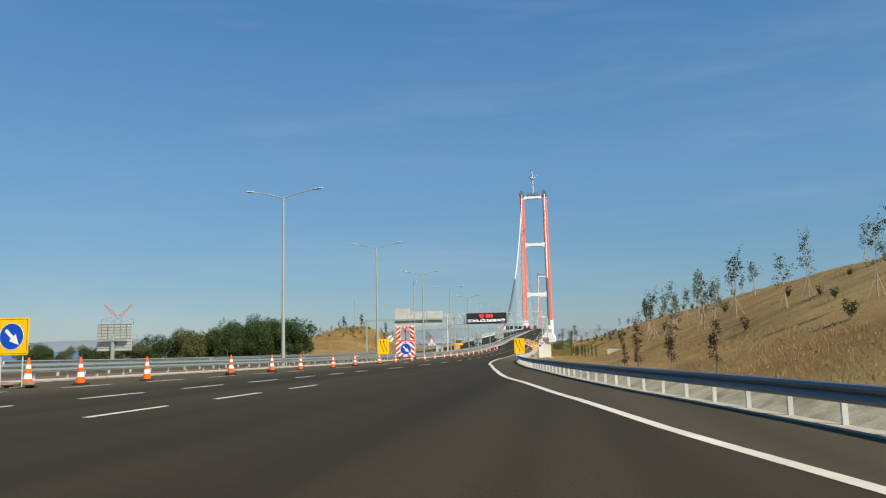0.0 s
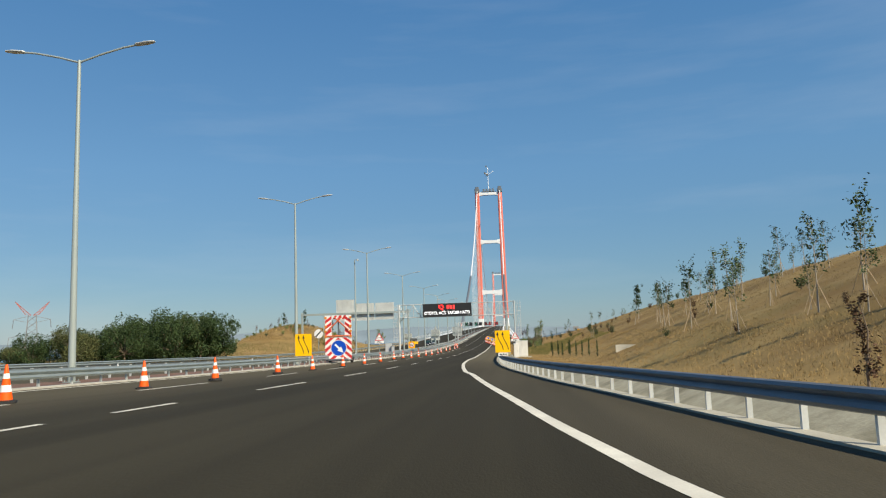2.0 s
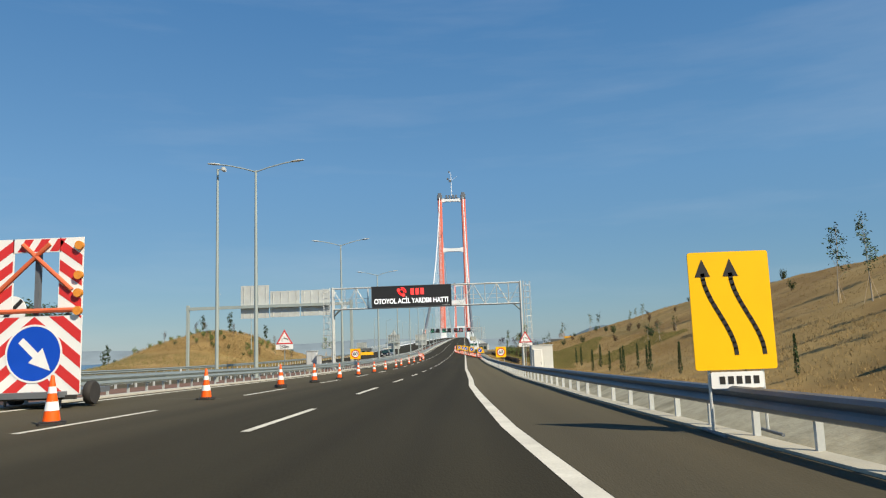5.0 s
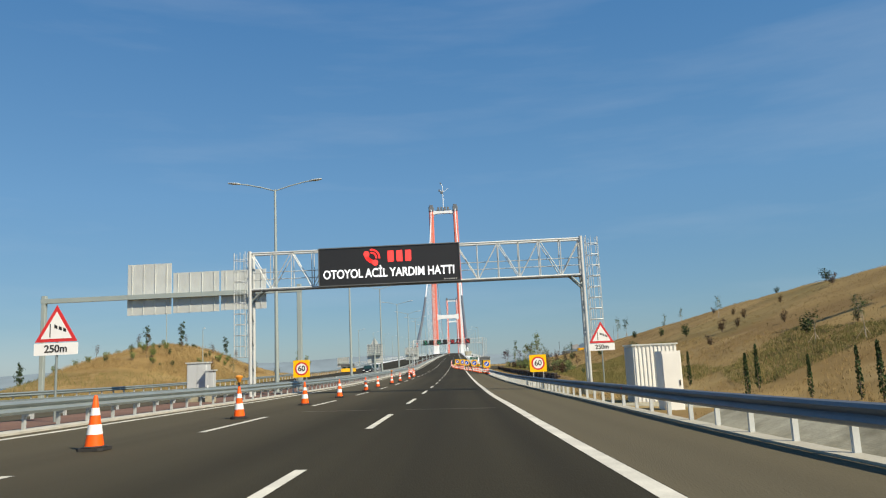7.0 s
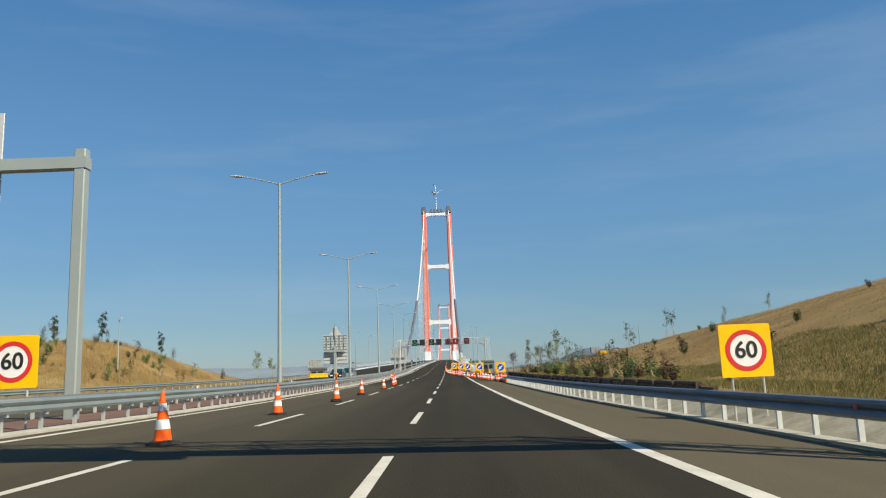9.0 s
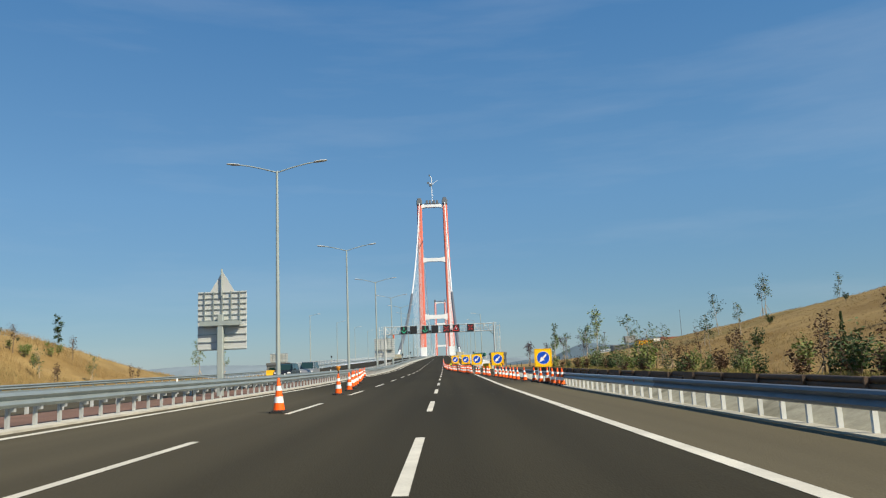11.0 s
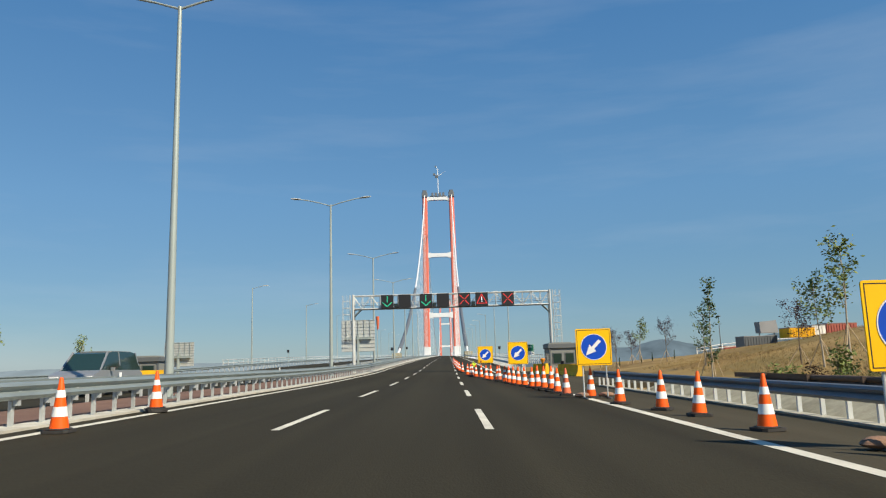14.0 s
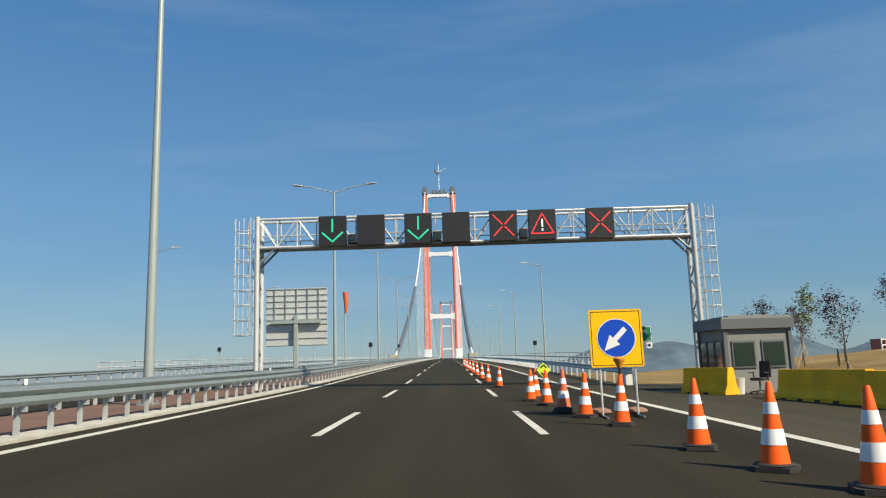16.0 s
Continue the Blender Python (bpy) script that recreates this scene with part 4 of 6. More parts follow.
# ---- bridge ----
def tower(y, legs):
    """Suspension tower: two tapered legs, three cross beams, saddles and hanging gear on top."""
    xc, zb = -9.5, -45.0
    g = thing("bridge_tower", pose(xc, y, 0), "tall red suspension bridge tower with white cross beams", "bridge tower", "bridge towers")

    def leg(side, z0, z1, w0, w1, material, label):
        def cx(z):
            return side * (19.5 + 1.9 * (1 - min(max((z - 12) / 240, 0), 1)))
        v = []
        for z, w in ((z0, w0), (z1, w1)):
            c = cx(z)
            ring = [(-w / 2 + 1.2, -4.2), (w / 2 - 1.2, -4.2), (w / 2, -3), (w / 2, 3), (w / 2 - 1.2, 4.2), (-w / 2 + 1.2, 4.2), (-w / 2, 3), (-w / 2, -3)]
            v += [(c + a, b, z) for a, b in ring]
        f = [(i, (i + 1) % 8, 8 + (i + 1) % 8, 8 + i) for i in range(8)] + [tuple(range(7, -1, -1)), tuple(range(8, 16))]
        part("leg" if material == TOWER_RED else "leg_base", (v, f), material, g, label)

    for s in (-1, 1):
        leg(s, zb, 26, 11, 10.0, TOWER_WHITE, "pale concrete leg base")
        leg(s, 26, 244, 9.4, 7.2, TOWER_RED, "red painted steel leg")
        part("saddle_house", [box(s * 19.6, 0, 247.5, 8.4, 11, 6.5, bev=0.8), box(s * 19.6, 0, 252.5, 6, 8, 4, bev=0.6)], STEEL_DARK, g, "dark grey cable saddle house")
    for z, h in ((242, 5.0), (158, 6.5), (71, 7.5)):
        half = 19.5 + 1.9 * (1 - (z - 12) / 240) - 3
        top = [(-half, z + h * 0.62), (-half * 0.6, z + h * 0.38), (half * 0.6, z + h * 0.38), (half, z + h * 0.62)]
        bot = [(half, z - h * 0.75), (half * 0.6, z - h * 0.42), (-half * 0.6, z - h * 0.42), (-half, z - h * 0.75)]
        part("cross_beam", [plate([*bot[::-1], *top[::-1]], -3.6, 7.2)], TOWER_WHITE, g, "white flared cross beam")
    part("deck_beam", [box(0, 0, 6, 42, 7, 6)], TOWER_WHITE, g)
    part("top_gear", [box(dx, 0, 248.5, 3.2, 4, 5, bev=0.3) for dx in (-8, -3, 3, 8)] + [box(0, 0, 246, 24, 3, 1.2)], STEEL_DARK, g, "dark lifting gear on the top beam")
    if legs:
        c = part("tower_crane", [tube((0.5, 0, 246), (0.5, 0, 286), 0.6, 0.5, 6), tube((0.5, 0, 276), (11, 0, 283), 0.4, 0.2, 6), tube((0.5, 0, 277), (-5.0, 0, 280), 0.5, 0.4, 6), tube((0.5, 0, 286), (-2.2, 0, 292), 0.5, 0.3, 6)], TOWER_WHITE, g, "slim crane mast on the tower top")
        part("crane_cab", [box(-1.2, 0, 275.5, 4.4, 3.0, 3.6, bev=0.3)], BOOTH_DARK, c)
        part("counterweight", [box(-5.0, 0, 279, 2.8, 2.4, 2.8)], BOOTH_DARK, c)
        part("mast_head", [box(-2.4, 0, 291, 2.2, 2.0, 2.4)], BOOTH_DARK, c)
    return g


tower(1280, True)
tower(3100, False)


def main_cable(x, name):
    g = thing("suspension_cable", pose(0, 0, 0), "white main cable of the suspension bridge", "bridge cable", "main cables")
    ya, za, yb, zb = 640.0, 6.5, 1280.0, 249.0
    pts = []
    for i in range(29):
        u = i / 28
        pts.append((x, ya + (yb - ya) * u, za + (zb - za) * u - 34 * 4 * u * (1 - u)))
    part("cable", sweep(pts, 0.75), CABLE, g, smooth=60)
    part("cable_sheath", sweep(pts[1:12], 1.25), STEEL_DARK, g, "dark sheathed lower stretch of the cable", smooth=60)
    mid = []
    for i in range(41):
        u = i / 40
        y = 1280 + (3100 - 1280) * u
        mid.append((x, y, zc(y) + 6 + (249 - 18) * (2 * u - 1) ** 2))
    part("main_span_cable", sweep(mid, 0.75, 6), CABLE, g)
    for i in range(12, 28):
        for v in (0.0, 0.5):
            a, b = Vector(pts[i]), Vector(pts[i + 1])
            p = a.lerp(b, v)
            part("hanger", [tube(p, (p.x, p.y, zc(p.y)), 0.07, n=4, cap=False)], CABLE, g)
    for i in range(1, 40):
        p = mid[i]
        part("hanger", [tube(p, (p[0], p[1], zc(p[1])), 0.09, n=4, cap=False)], CABLE, g)
    part("anchor_housing", [box(x, 636, 4.5, 4.5, 16, 6, bev=0.4)], CONCRETE, g)


main_cable(-29.1, "left")
main_cable(10.1, "right")
solid("bridge_deck", slab(-33.0, 14.0, [y for y in YS if y >= 400], -0.3, -3.6), TOWER_WHITE, "pale steel box deck of the bridge", "bridge deck", kind="structure")
solid("bridge_abutment", [box(-9.5, 425, -22.5, 46, 40, 42)], CONCRETE, "concrete abutment under the bridge approach", "abutment", kind="structure")


# ---- traffic cones ----
def cone_meshes():
    rad = lambda z: 0.028 + (0.90 - z) * 0.150
    body = [(rad(0.05), 0.05), (rad(0.34), 0.34), (rad(0.62), 0.62), (rad(0.88), 0.88), (0.02, 0.90)]
    m = {}
    m["body"] = mesh("body", lathe(body, 20), ORANGE, 50)
    m["body_dull"] = mesh("body", lathe(body, 20), ORANGE_DULL, 50)
    m["band_low"] = mesh("sleeve", lathe([(rad(0.26) + 0.004, 0.26), (rad(0.42) + 0.004, 0.42)], 20), SLEEVE, 50)
    m["band_high"] = mesh("sleeve", lathe([(rad(0.57) + 0.004, 0.57), (rad(0.69) + 0.004, 0.69)], 20), SLEEVE, 50)
    m["base"] = mesh("base", [box(0, 0, 0.025, 0.44, 0.44, 0.05, bev=0.06), lathe([(0.21, 0.06), (0.19, 0.075)], 20)], RUBBER)
    m["extra"] = mesh("ballast_ring", [lathe([(0.25, 0.0), (0.27, 0.015), (0.27, 0.045), (0.24, 0.06)], 8)], RUBBER, 50)
    return m


CM = cone_meshes()


def traffic_cone(x, y, turn=0.0, lamp=False, dull=False, ballast=False, lean=0.0):
    z = road_z(x, y) + 0.006
    tag = "faded orange traffic cone with grey bands" if dull else "orange traffic cone with two white bands on asphalt"
    if lamp:
        tag = "orange traffic cone topped by an amber warning lamp"
    c = thing("traffic_cone", pose(x, y, z, lean, 0, turn), tag, "traffic cone", "cones closing the lane")
    lift = 0.055 if ballast else 0.0
    for name, key in (("body", "body_dull" if dull else "body"), ("sleeve", "band_low"), ("sleeve", "band_high"), ("base", "base")):
        part(name, CM[key], None, c).location.z = lift
    if ballast:
        part("ballast_ring", CM["extra"], None, c, "black rubber ballast ring")
    if lamp:
        st = part("lamp_stem", [tube((0, 0, 0.88 + lift), (0, 0, 1.02 + lift), 0.028, n=10)], DARK, c)
        part("lamp_lens", [moved(lathe([(0.035, 0.0), (0.06, 0.06), (0.10, 0.13), (0.105, 0.16), (0.085, 0.185), (0.02, 0.20)], 16), Matrix.Translation((0, 0, 1.0 + lift)))], AMBER, c, "amber warning lamp", smooth=40)
    return c


rnd = random.Random(5)
LEFT_CONES = [(14.0, -4.9), (20.9, -4.86), (22.95, -4.51), (26.8, -4.4), (33.8, -4.19), (38.95, -4.17), (43.6, -4.18), (50.1, -4.11), (56.05, -4.14), (64.4, -4.19), (71.4, -4.21), (79.6, -4.16), (87.2, -4.05),
              (95.4, -4.11), (104.5, -4.2), (111.1, -4.15), (118.4, -4.12), (126.8, -4.2), (135.1, -4.08), (143.3, -4.03), (154.0, -4.03), (163.6, -4.3), (174.2, -4.15), (183.0, -4.08), (195.5, -3.92),
              (207.8, -4.15), (212.7, -4.32), (216.3, -4.63), (219.0, -4.85), (221.9, -5.07), (227.2, -5.5), (232.2, -6.0), (236.8, -6.5), (243.3, -7.1), (248.2, -7.45)]
RIGHT_CONES = [(214.6, 6.5), (215.9, 6.48), (217.4, 6.42), (219.1, 6.35), (220.7, 6.17), (222.8, 6.03), (224.8, 5.65), (227.5, 5.45), (229.5, 5.35), (232.0, 5.33), (233.6, 5.16), (236.1, 5.12), (237.5, 4.96),
               (239.6, 4.76), (243.0, 4.4), (246.2, 4.4), (248.1, 4.2), (250.6, 3.82), (253.9, 3.7), (255.9, 3.26), (257.6, 3.2), (259.0, 3.19), (260.2, 3.07), (261.7, 3.0), (263.6, 2.97), (265.5, 2.85),
               (266.8, 2.68), (268.4, 2.6), (270.0, 2.5), (271.8, 2.42), (273.4, 2.22), (274.8, 2.2), (276.1, 1.88), (277.9, 1.7), (281.4, 1.53), (283.3, 1.24), (284.7, 1.03), (287.3, 1.0), (289.3, 0.8), (290.6, 1.1),
               (299.4, 0.6), (304.5, 0.4), (309, 0.3), (315, 0.25), (321, 0.2), (327, 0.15), (334, 0.1), (341, 0.1), (349, 0.1)]
for i, (y, x) in enumerate(LEFT_CONES):
    traffic_cone(x, y, rnd.uniform(0, 90), lamp=y in (126.8, 174.2, 207.8), ballast=rnd.random() < 0.35, lean=rnd.uniform(-1.5, 1.5))
for i, (y, x) in enumerate(RIGHT_CONES):
    traffic_cone(x, y, rnd.uniform(0, 90), lamp=y in (236.1, 260.2, 281.4), dull=y in (255.9, 273.4, 284.7), ballast=y in (219.1, 259.0, 260.2, 261.7, 273.4, 284.7), lean=rnd.uniform(-1.5, 1.5))


# ---- works signs ----
def frame_stand(g, w, z0, legs=True, splay=True):
    """Two tube legs with cross feet and sandbags."""
    for s in (-1, 1):
        x = s * w * 0.33
        part("leg", [tube((x, 0.05, 0.05), (x, 0.05, z0 + 0.6), 0.022, n=8)], STEEL_PALE, g)
        part("foot", [tube((x, -0.45, 0.03), (x, 0.5, 0.03), 0.025, n=8)], STEEL_DARK, g)


def blob(cx, cy, cz, sx, sy, sz, seed):
    """A slumped bag."""
    v, f = [], []
    n, m = 10, 6
    for i in range(m + 1):
        t = math.pi * i / m
        for j in range(n):
            a = 2 * math.pi * j / n
            k = 1 + 0.12 * noise.noise((math.cos(a) * 1.7 + seed, math.sin(a) * 1.7, t))
            z = math.cos(t) * (0.55 if math.cos(t) < 0 else 1)
            v.append((cx + sx * math.sin(t) * math.cos(a) * k, cy + sy * math.sin(t) * math.sin(a) * k, cz + sz * z))
    for i in range(m):
        f += [(i * n + j, i * n + (j + 1) % n, (i + 1) * n + (j + 1) % n, (i + 1) * n + j) for j in range(n)]
    return v, f


def arrow_board(x, y, w=1.14, lo=0.92, hi=2.06, flip=1, yaw=0.0):
    """Yellow board with a blue disc and a white slanting arrow. flip 1 points down to the left."""
    g = thing("arrow_sign", pose(x, y, road_z(x, y), 0, 0, yaw), "yellow works sign with blue disc and white arrow on legs", "road sign", "arrow boards along the closure")
    zc_, h = (lo + hi) / 2, hi - lo
    frame_stand(g, w, lo)
    b = part("board", [plate(rect(-w / 2, w / 2, lo, hi, 0.04), 0, 0.025)], YELLOW, g)
    part("border", [plate(rect(-w / 2 + 0.035, w / 2 - 0.035, lo + 0.035, lo + 0.048), -0.003, 0.003), plate(rect(-w / 2 + 0.035, w / 2 - 0.035, hi - 0.048, hi - 0.035), -0.003, 0.003),
                    plate(rect(-w / 2 + 0.035, -w / 2 + 0.048, lo + 0.048, hi - 0.048), -0.003, 0.003), plate(rect(w / 2 - 0.048, w / 2 - 0.035, lo + 0.048, hi - 0.048), -0.003, 0.003)], DARK, b)
    r = w * 0.37
    part("disc", [plate(disc(0, zc_, r, 40), -0.004, 0.004)], BLUE, b, "blue disc")
    part("disc_rim", [ring_plate(0, zc_, r * 0.955, r * 0.995, -0.007, 0.003, 40)], WHITE, b)
    k = r * 0.72
    a = [(0.80, 0.55), (0.55, 0.80), (-0.22, 0.03), (-0.45, 0.26), (-0.88, -0.88), (0.26, -0.45), (0.03, -0.22)]
    a = [(flip * px * k, zc_ + pz * k) for px, pz in a]
    part("arrow", [plate(a if flip < 0 else a, -0.008, 0.004)], WHITE, b, "white arrow")
    for s in (-1, 1):
        part("sandbag", blob(s * w * 0.34, 0.28, 0.09, 0.26, 0.16, 0.10, x + s), SAND, g, "brown sandbag", smooth=60)
    return g


for x, y, lo, hi in ((6.54, 221.8, 0.93, 2.04), (5.03, 240.1, 0.98, 2.1), (3.8, 253.6, 1.0, 2.11), (3.14, 271.3, 1.0, 2.2), (1.96, 283.3, 1.0, 2.17)):
    arrow_board(x, y, 1.08, lo, hi)
arrow_board(-5.1, 20.45, 1.1, 0.98, 2.09, -1)


def wavy(x0, lo, hi, seed):
    """A swerving arrow shaft that bends over to the left."""
    pts = []
    for i in range(15):
        u = i / 14
        s = u * u * (3 - 2 * u)
        pts.append((x0 - 0.40 * s, lo + (hi - lo) * u))
    return pts


def lane_shift_board(x, y, w, lo, hi, plate_text=True):
    g = thing("lane_shift_sign", pose(x, y, road_z(x, y)), "tall yellow works sign with two curved black arrows", "road sign")
    frame_stand(g, w, lo)
    b = part("board", [plate(rect(-w / 2, w / 2, lo, hi, 0.04), 0, 0.025)], YELLOW, g)
    for k in (0, 1):
        pts = wavy(0.02 + 0.40 * k, lo + 0.22, hi - 0.32, 0)
        part("curved_arrow", stroke(pts, 0.06, -0.005, 0.004) + [plate([(pts[-1][0] - 0.11, hi - 0.36), (pts[-1][0] + 0.11, hi - 0.36), (pts[-1][0], hi - 0.10)], -0.005, 0.004)], DARK, b, "black curved arrow")
    if plate_text:
        p = part("distance_plate", [plate(rect(-w * 0.32, w * 0.32, lo - 0.26, lo - 0.03, 0.02), 0, 0.02)], WHITE, g, "small white plate")
        part("distance_bars", [plate(rect(-w * 0.22 + 0.12 * i, -w * 0.22 + 0.12 * i + 0.08, lo - 0.20, lo - 0.09), -0.004, 0.003) for i in range(5)], DARK, p)


lane_shift_board(-8.42, 84.5, 1.34, 0.76, 2.50, False)
lane_shift_board(7.4, 84.5, 1.16, 0.90, 2.60)


def speed_board(x, y):
    g = thing("speed_limit_sign", pose(x, y, road_z(x, y)), "orange-yellow square board with a red ringed speed limit 60", "road sign", "speed boards")
    lo, hi, w = 0.95, 2.14, 1.17
    for s in (-1, 1):
        part("leg", [tube((s * 0.35, 0.05, 0), (s * 0.35, 0.05, lo + 0.6), 0.025, n=8)], STEEL_PALE, g)
    b = part("board", [plate(rect(-w / 2, w / 2, lo, hi, 0.04), 0, 0.025)], YELLOW, g)
    m = (lo + hi) / 2
    part("disc", [plate(disc(0, m, 0.46, 36), -0.004, 0.004)], WHITE, b)
    part("ring", [ring_plate(0, m, 0.36, 0.465, -0.008, 0.004, 36)], RED, b, "red ring")
    t = part("number", lettering("60", 0.52, DARK), None, b)
    t.location = (0, -0.008, m)


speed_board(-9.05, 158.0)
speed_board(7.62, 158.0)


def wind_sign(x, y, lo, text=True):
    """Red-rimmed triangle with a wind sock over a distance plate."""
    g = thing("warning_sign", pose(x, y, road_z(x, y)), "red-rimmed white triangle sign with windsock above a plate", "warning sign", "windsock warnings")
    w = 1.24
    part("post", [tube((0, 0.06, 0), (0, 0.06, lo + 1.0), 0.035, n=10)], STEEL, g, smooth=40)
    tri = [(-w / 2, lo), (w / 2, lo), (0, lo + 1.06)]
    t = part("triangle", [plate(tri, 0, 0.02)], RED, g, "red rimmed triangle")
    k = 0.74
    cz = lo + 0.353
    part("field", [plate([(px * k, cz + (pz - cz) * k) for px, pz in tri], -0.004, 0.004)], WHITE, t)
    part("sock_symbol", stroke([(-0.18, lo + 0.14), (-0.18, lo + 0.52)], 0.03, -0.008, 0.003) + [plate([(-0.06 + 0.13 * i, lo + 0.40 - 0.05 * i), (0.03 + 0.13 * i, lo + 0.37 - 0.05 * i), (0.03 + 0.13 * i, lo + 0.46 - 0.05 * i), (-0.06 + 0.13 * i, lo + 0.51 - 0.05 * i)], -0.008, 0.003) for i in range(3)], DARK, t)
    p = part("distance_plate", [plate(rect(-w / 2 - 0.02, w / 2 + 0.02, lo - 0.38, lo - 0.03, 0.03), 0, 0.02)], WHITE, g)
    n = part("distance", lettering("250m", 0.30, DARK), None, p)
    n.location = (0, -0.004, lo - 0.205)


wind_sign(9.24, 143.05, 2.42)
wind_sign(-9.61, 127.1, 2.28)


def arrow_trailer():
    """Trailer board with red and white stripes, warning lamps and a large blue disc."""
    x, y, w = -7.3, 92.0, 2.42
    g = thing("arrow_trailer", pose(x, y, road_z(x, y)), "trailer-mounted red and white striped arrow board with amber lamps", "works trailer")
    lo, mid, hi = 0.32, 2.30, 4.28
    b = part("lower_board", [plate(rect(-w / 2, w / 2, lo, mid, 0.03), 0, 0.05)], WHITE, g)
    def chevrons(z0, z1, cx, up):
        out = []
        h = z1 - z0
        for k in range(-3, 6):
            for s in (-1, 1):
                a = z0 + k * 0.62
                poly = [(s * w / 2 * 0.995, a), (s * w / 2 * 0.995, a + 0.31), (0, a + 0.31 - up * w * 0.42), (0, a - up * w * 0.42)]
                # keep within the board
                cl = []
                for (xa, za), (xb, zb) in zip(poly, poly[1:] + poly[:1]):
                    cl.append((xa, za))
                def clip(pts, lim, keep_above):
                    res = []
                    for (xa, za), (xb, zb) in zip(pts, pts[1:] + pts[:1]):
                        ia, ib = (za >= lim) == keep_above or za == lim, (zb >= lim) == keep_above or zb == lim
                        if ia:
                            res.append((xa, za))
                        if ia != ib and zb != za:
                            u = (lim - za) / (zb - za)
                            res.append((xa + (xb - xa) * u, lim))
                    return res
                cl = clip(clip(cl, z0, True), z1, False) if cl else cl
                if len(cl) > 2:
                    if s > 0:
                        cl = cl[::-1]
                    out.append(plate(cl[::-1], -0.004, 0.004))
        return out
    part("red_stripes", chevrons(lo + 0.02, mid - 0.02, 0, -1), RED, b, "red slanting stripes")
    part("disc", [plate(disc(0.02, 1.36, 0.72, 40), -0.010, 0.006)], BLUE, b, "blue disc")
    part("disc_rim", [ring_plate(0.02, 1.36, 0.68, 0.73, -0.014, 0.004, 40)], WHITE, b)
    k = 0.50
    a = [(-0.80, 0.55), (-0.55, 0.80), (0.22, 0.03), (0.45, 0.26), (0.88, -0.88), (-0.26, -0.45), (-0.03, -0.22)]
    part("arrow", [plate([(0.02 + px * k, 1.36 + pz * k) for px, pz in a], -0.016, 0.005)], WHITE, b, "white arrow")
    # upper frame: two striped wings and an open middle
    for s in (-1, 1):
        x0, x1 = (s * w / 2, s * w / 2 - s * 0.62)
        poly = [(min(x0, x1), mid + 0.06), (max(x0, x1), mid + 0.06), (max(x0, x1), hi), (min(x0, x1), hi)]
        u = part("upper_board", [plate(poly, 0, 0.04)], WHITE, g)
        part("red_stripes", [plate([(s * (w / 2 - 0.02), z), (s * (w / 2 - 0.02), z + 0.28), (s * (w / 2 - 0.60), z + 0.70), (s * (w / 2 - 0.60), z + 0.42)][::(1 if s < 0 else -1)], -0.004, 0.004) for z in (mid + 0.12, mid + 0.72, mid + 1.24)], RED, u)
    top = part("upper_crosspiece", [plate([(-0.63, hi - 0.36), (0.63, hi - 0.36), (0.63, hi), (-0.63, hi)], 0, 0.04)], WHITE, g)
    part("red_stripes", [plate([(-0.5 + 0.42 * i, hi - 0.34), (-0.28 + 0.42 * i, hi - 0.34), (-0.08 + 0.42 * i, hi - 0.02), (-0.3 + 0.42 * i, hi - 0.02)], -0.004, 0.004) for i in range(3)], RED, top)
    part("lamp_arrow_bars", [tube((-0.95, -0.03, hi - 1.35), (0.35, -0.03, hi - 0.15), 0.06, n=8), tube((0.95, -0.03, hi - 1.35), (-0.35, -0.03, hi - 0.15), 0.06, n=8), tube((-1.15, -0.03, mid + 0.13), (1.15, -0.03, mid + 0.13), 0.06, n=8)], ORANGE_DULL, g, "orange lamp bars")
    for sx, z in [(s, q) for s in (-1, 1) for q in (mid + 0.1, mid + 0.55, mid + 1.0, hi - 0.22)]:
        part("lamp", [tube((sx * 1.13, -0.10, z), (sx * 1.13, 0.0, z), 0.11, n=16)], AMBER, g, "amber lamp", smooth=40)
    part("chassis", [box(0, 0.9, 0.34, 1.8, 2.6, 0.14), box(0, 2.6, 0.36, 0.12, 1.6, 0.12), box(0, 0.12, 2.2, 0.12, 0.12, 3.8), box(-0.8, 0.12, 2.2, 0.08, 0.08, 3.8), box(0.8, 0.12, 2.2, 0.08, 0.08, 3.8)], STEEL_DARK, g)
    part("bumper", [box(0, -0.05, 0.26, 2.3, 0.1, 0.1)], RUBBER, g)
    for s in (-1, 1):
        wheel = part("wheel", [moved(lathe([(0.17, -0.1), (0.28, -0.1), (0.31, -0.06), (0.31, 0.06), (0.28, 0.1), (0.17, 0.1)], 20), Matrix.Translation((s * 1.0, 1.0, 0.31)) @ pose(0, 0, 0, 0, 90))], RUBBER, g, "black tyre", smooth=40)
        part("rim", [moved(lathe([(0.05, -0.08), (0.18, -0.085), (0.18, 0.085), (0.05, 0.08)], 16), Matrix.Translation((s * 1.0, 1.0, 0.31)) @ pose(0, 0, 0, 0, 90))], STEEL, wheel)
        part("jack_leg", [tube((s * 0.7, 0.05, 0.0), (s * 0.7, 0.05, 0.34), 0.035, n=8)], STEEL_DARK, g)


arrow_trailer()


def round_sign(x, y):
    g = thing("round_sign", pose(x, y, road_z(x, y)), "round white end-of-restriction sign with a black band on a post", "road sign")
    part("post", [tube((0, 0.05, 0), (0, 0.05, 3.1), 0.03, n=8)], STEEL, g)
    d = part("disc", [plate(disc(0, 2.7, 0.42, 28), 0, 0.02)], WHITE, g)
    part("band", stroke([(-0.27, 2.43), (0.27, 2.97)], 0.12, -0.005, 0.004), DARK, d)


round_sign(-9.95, 95.3)


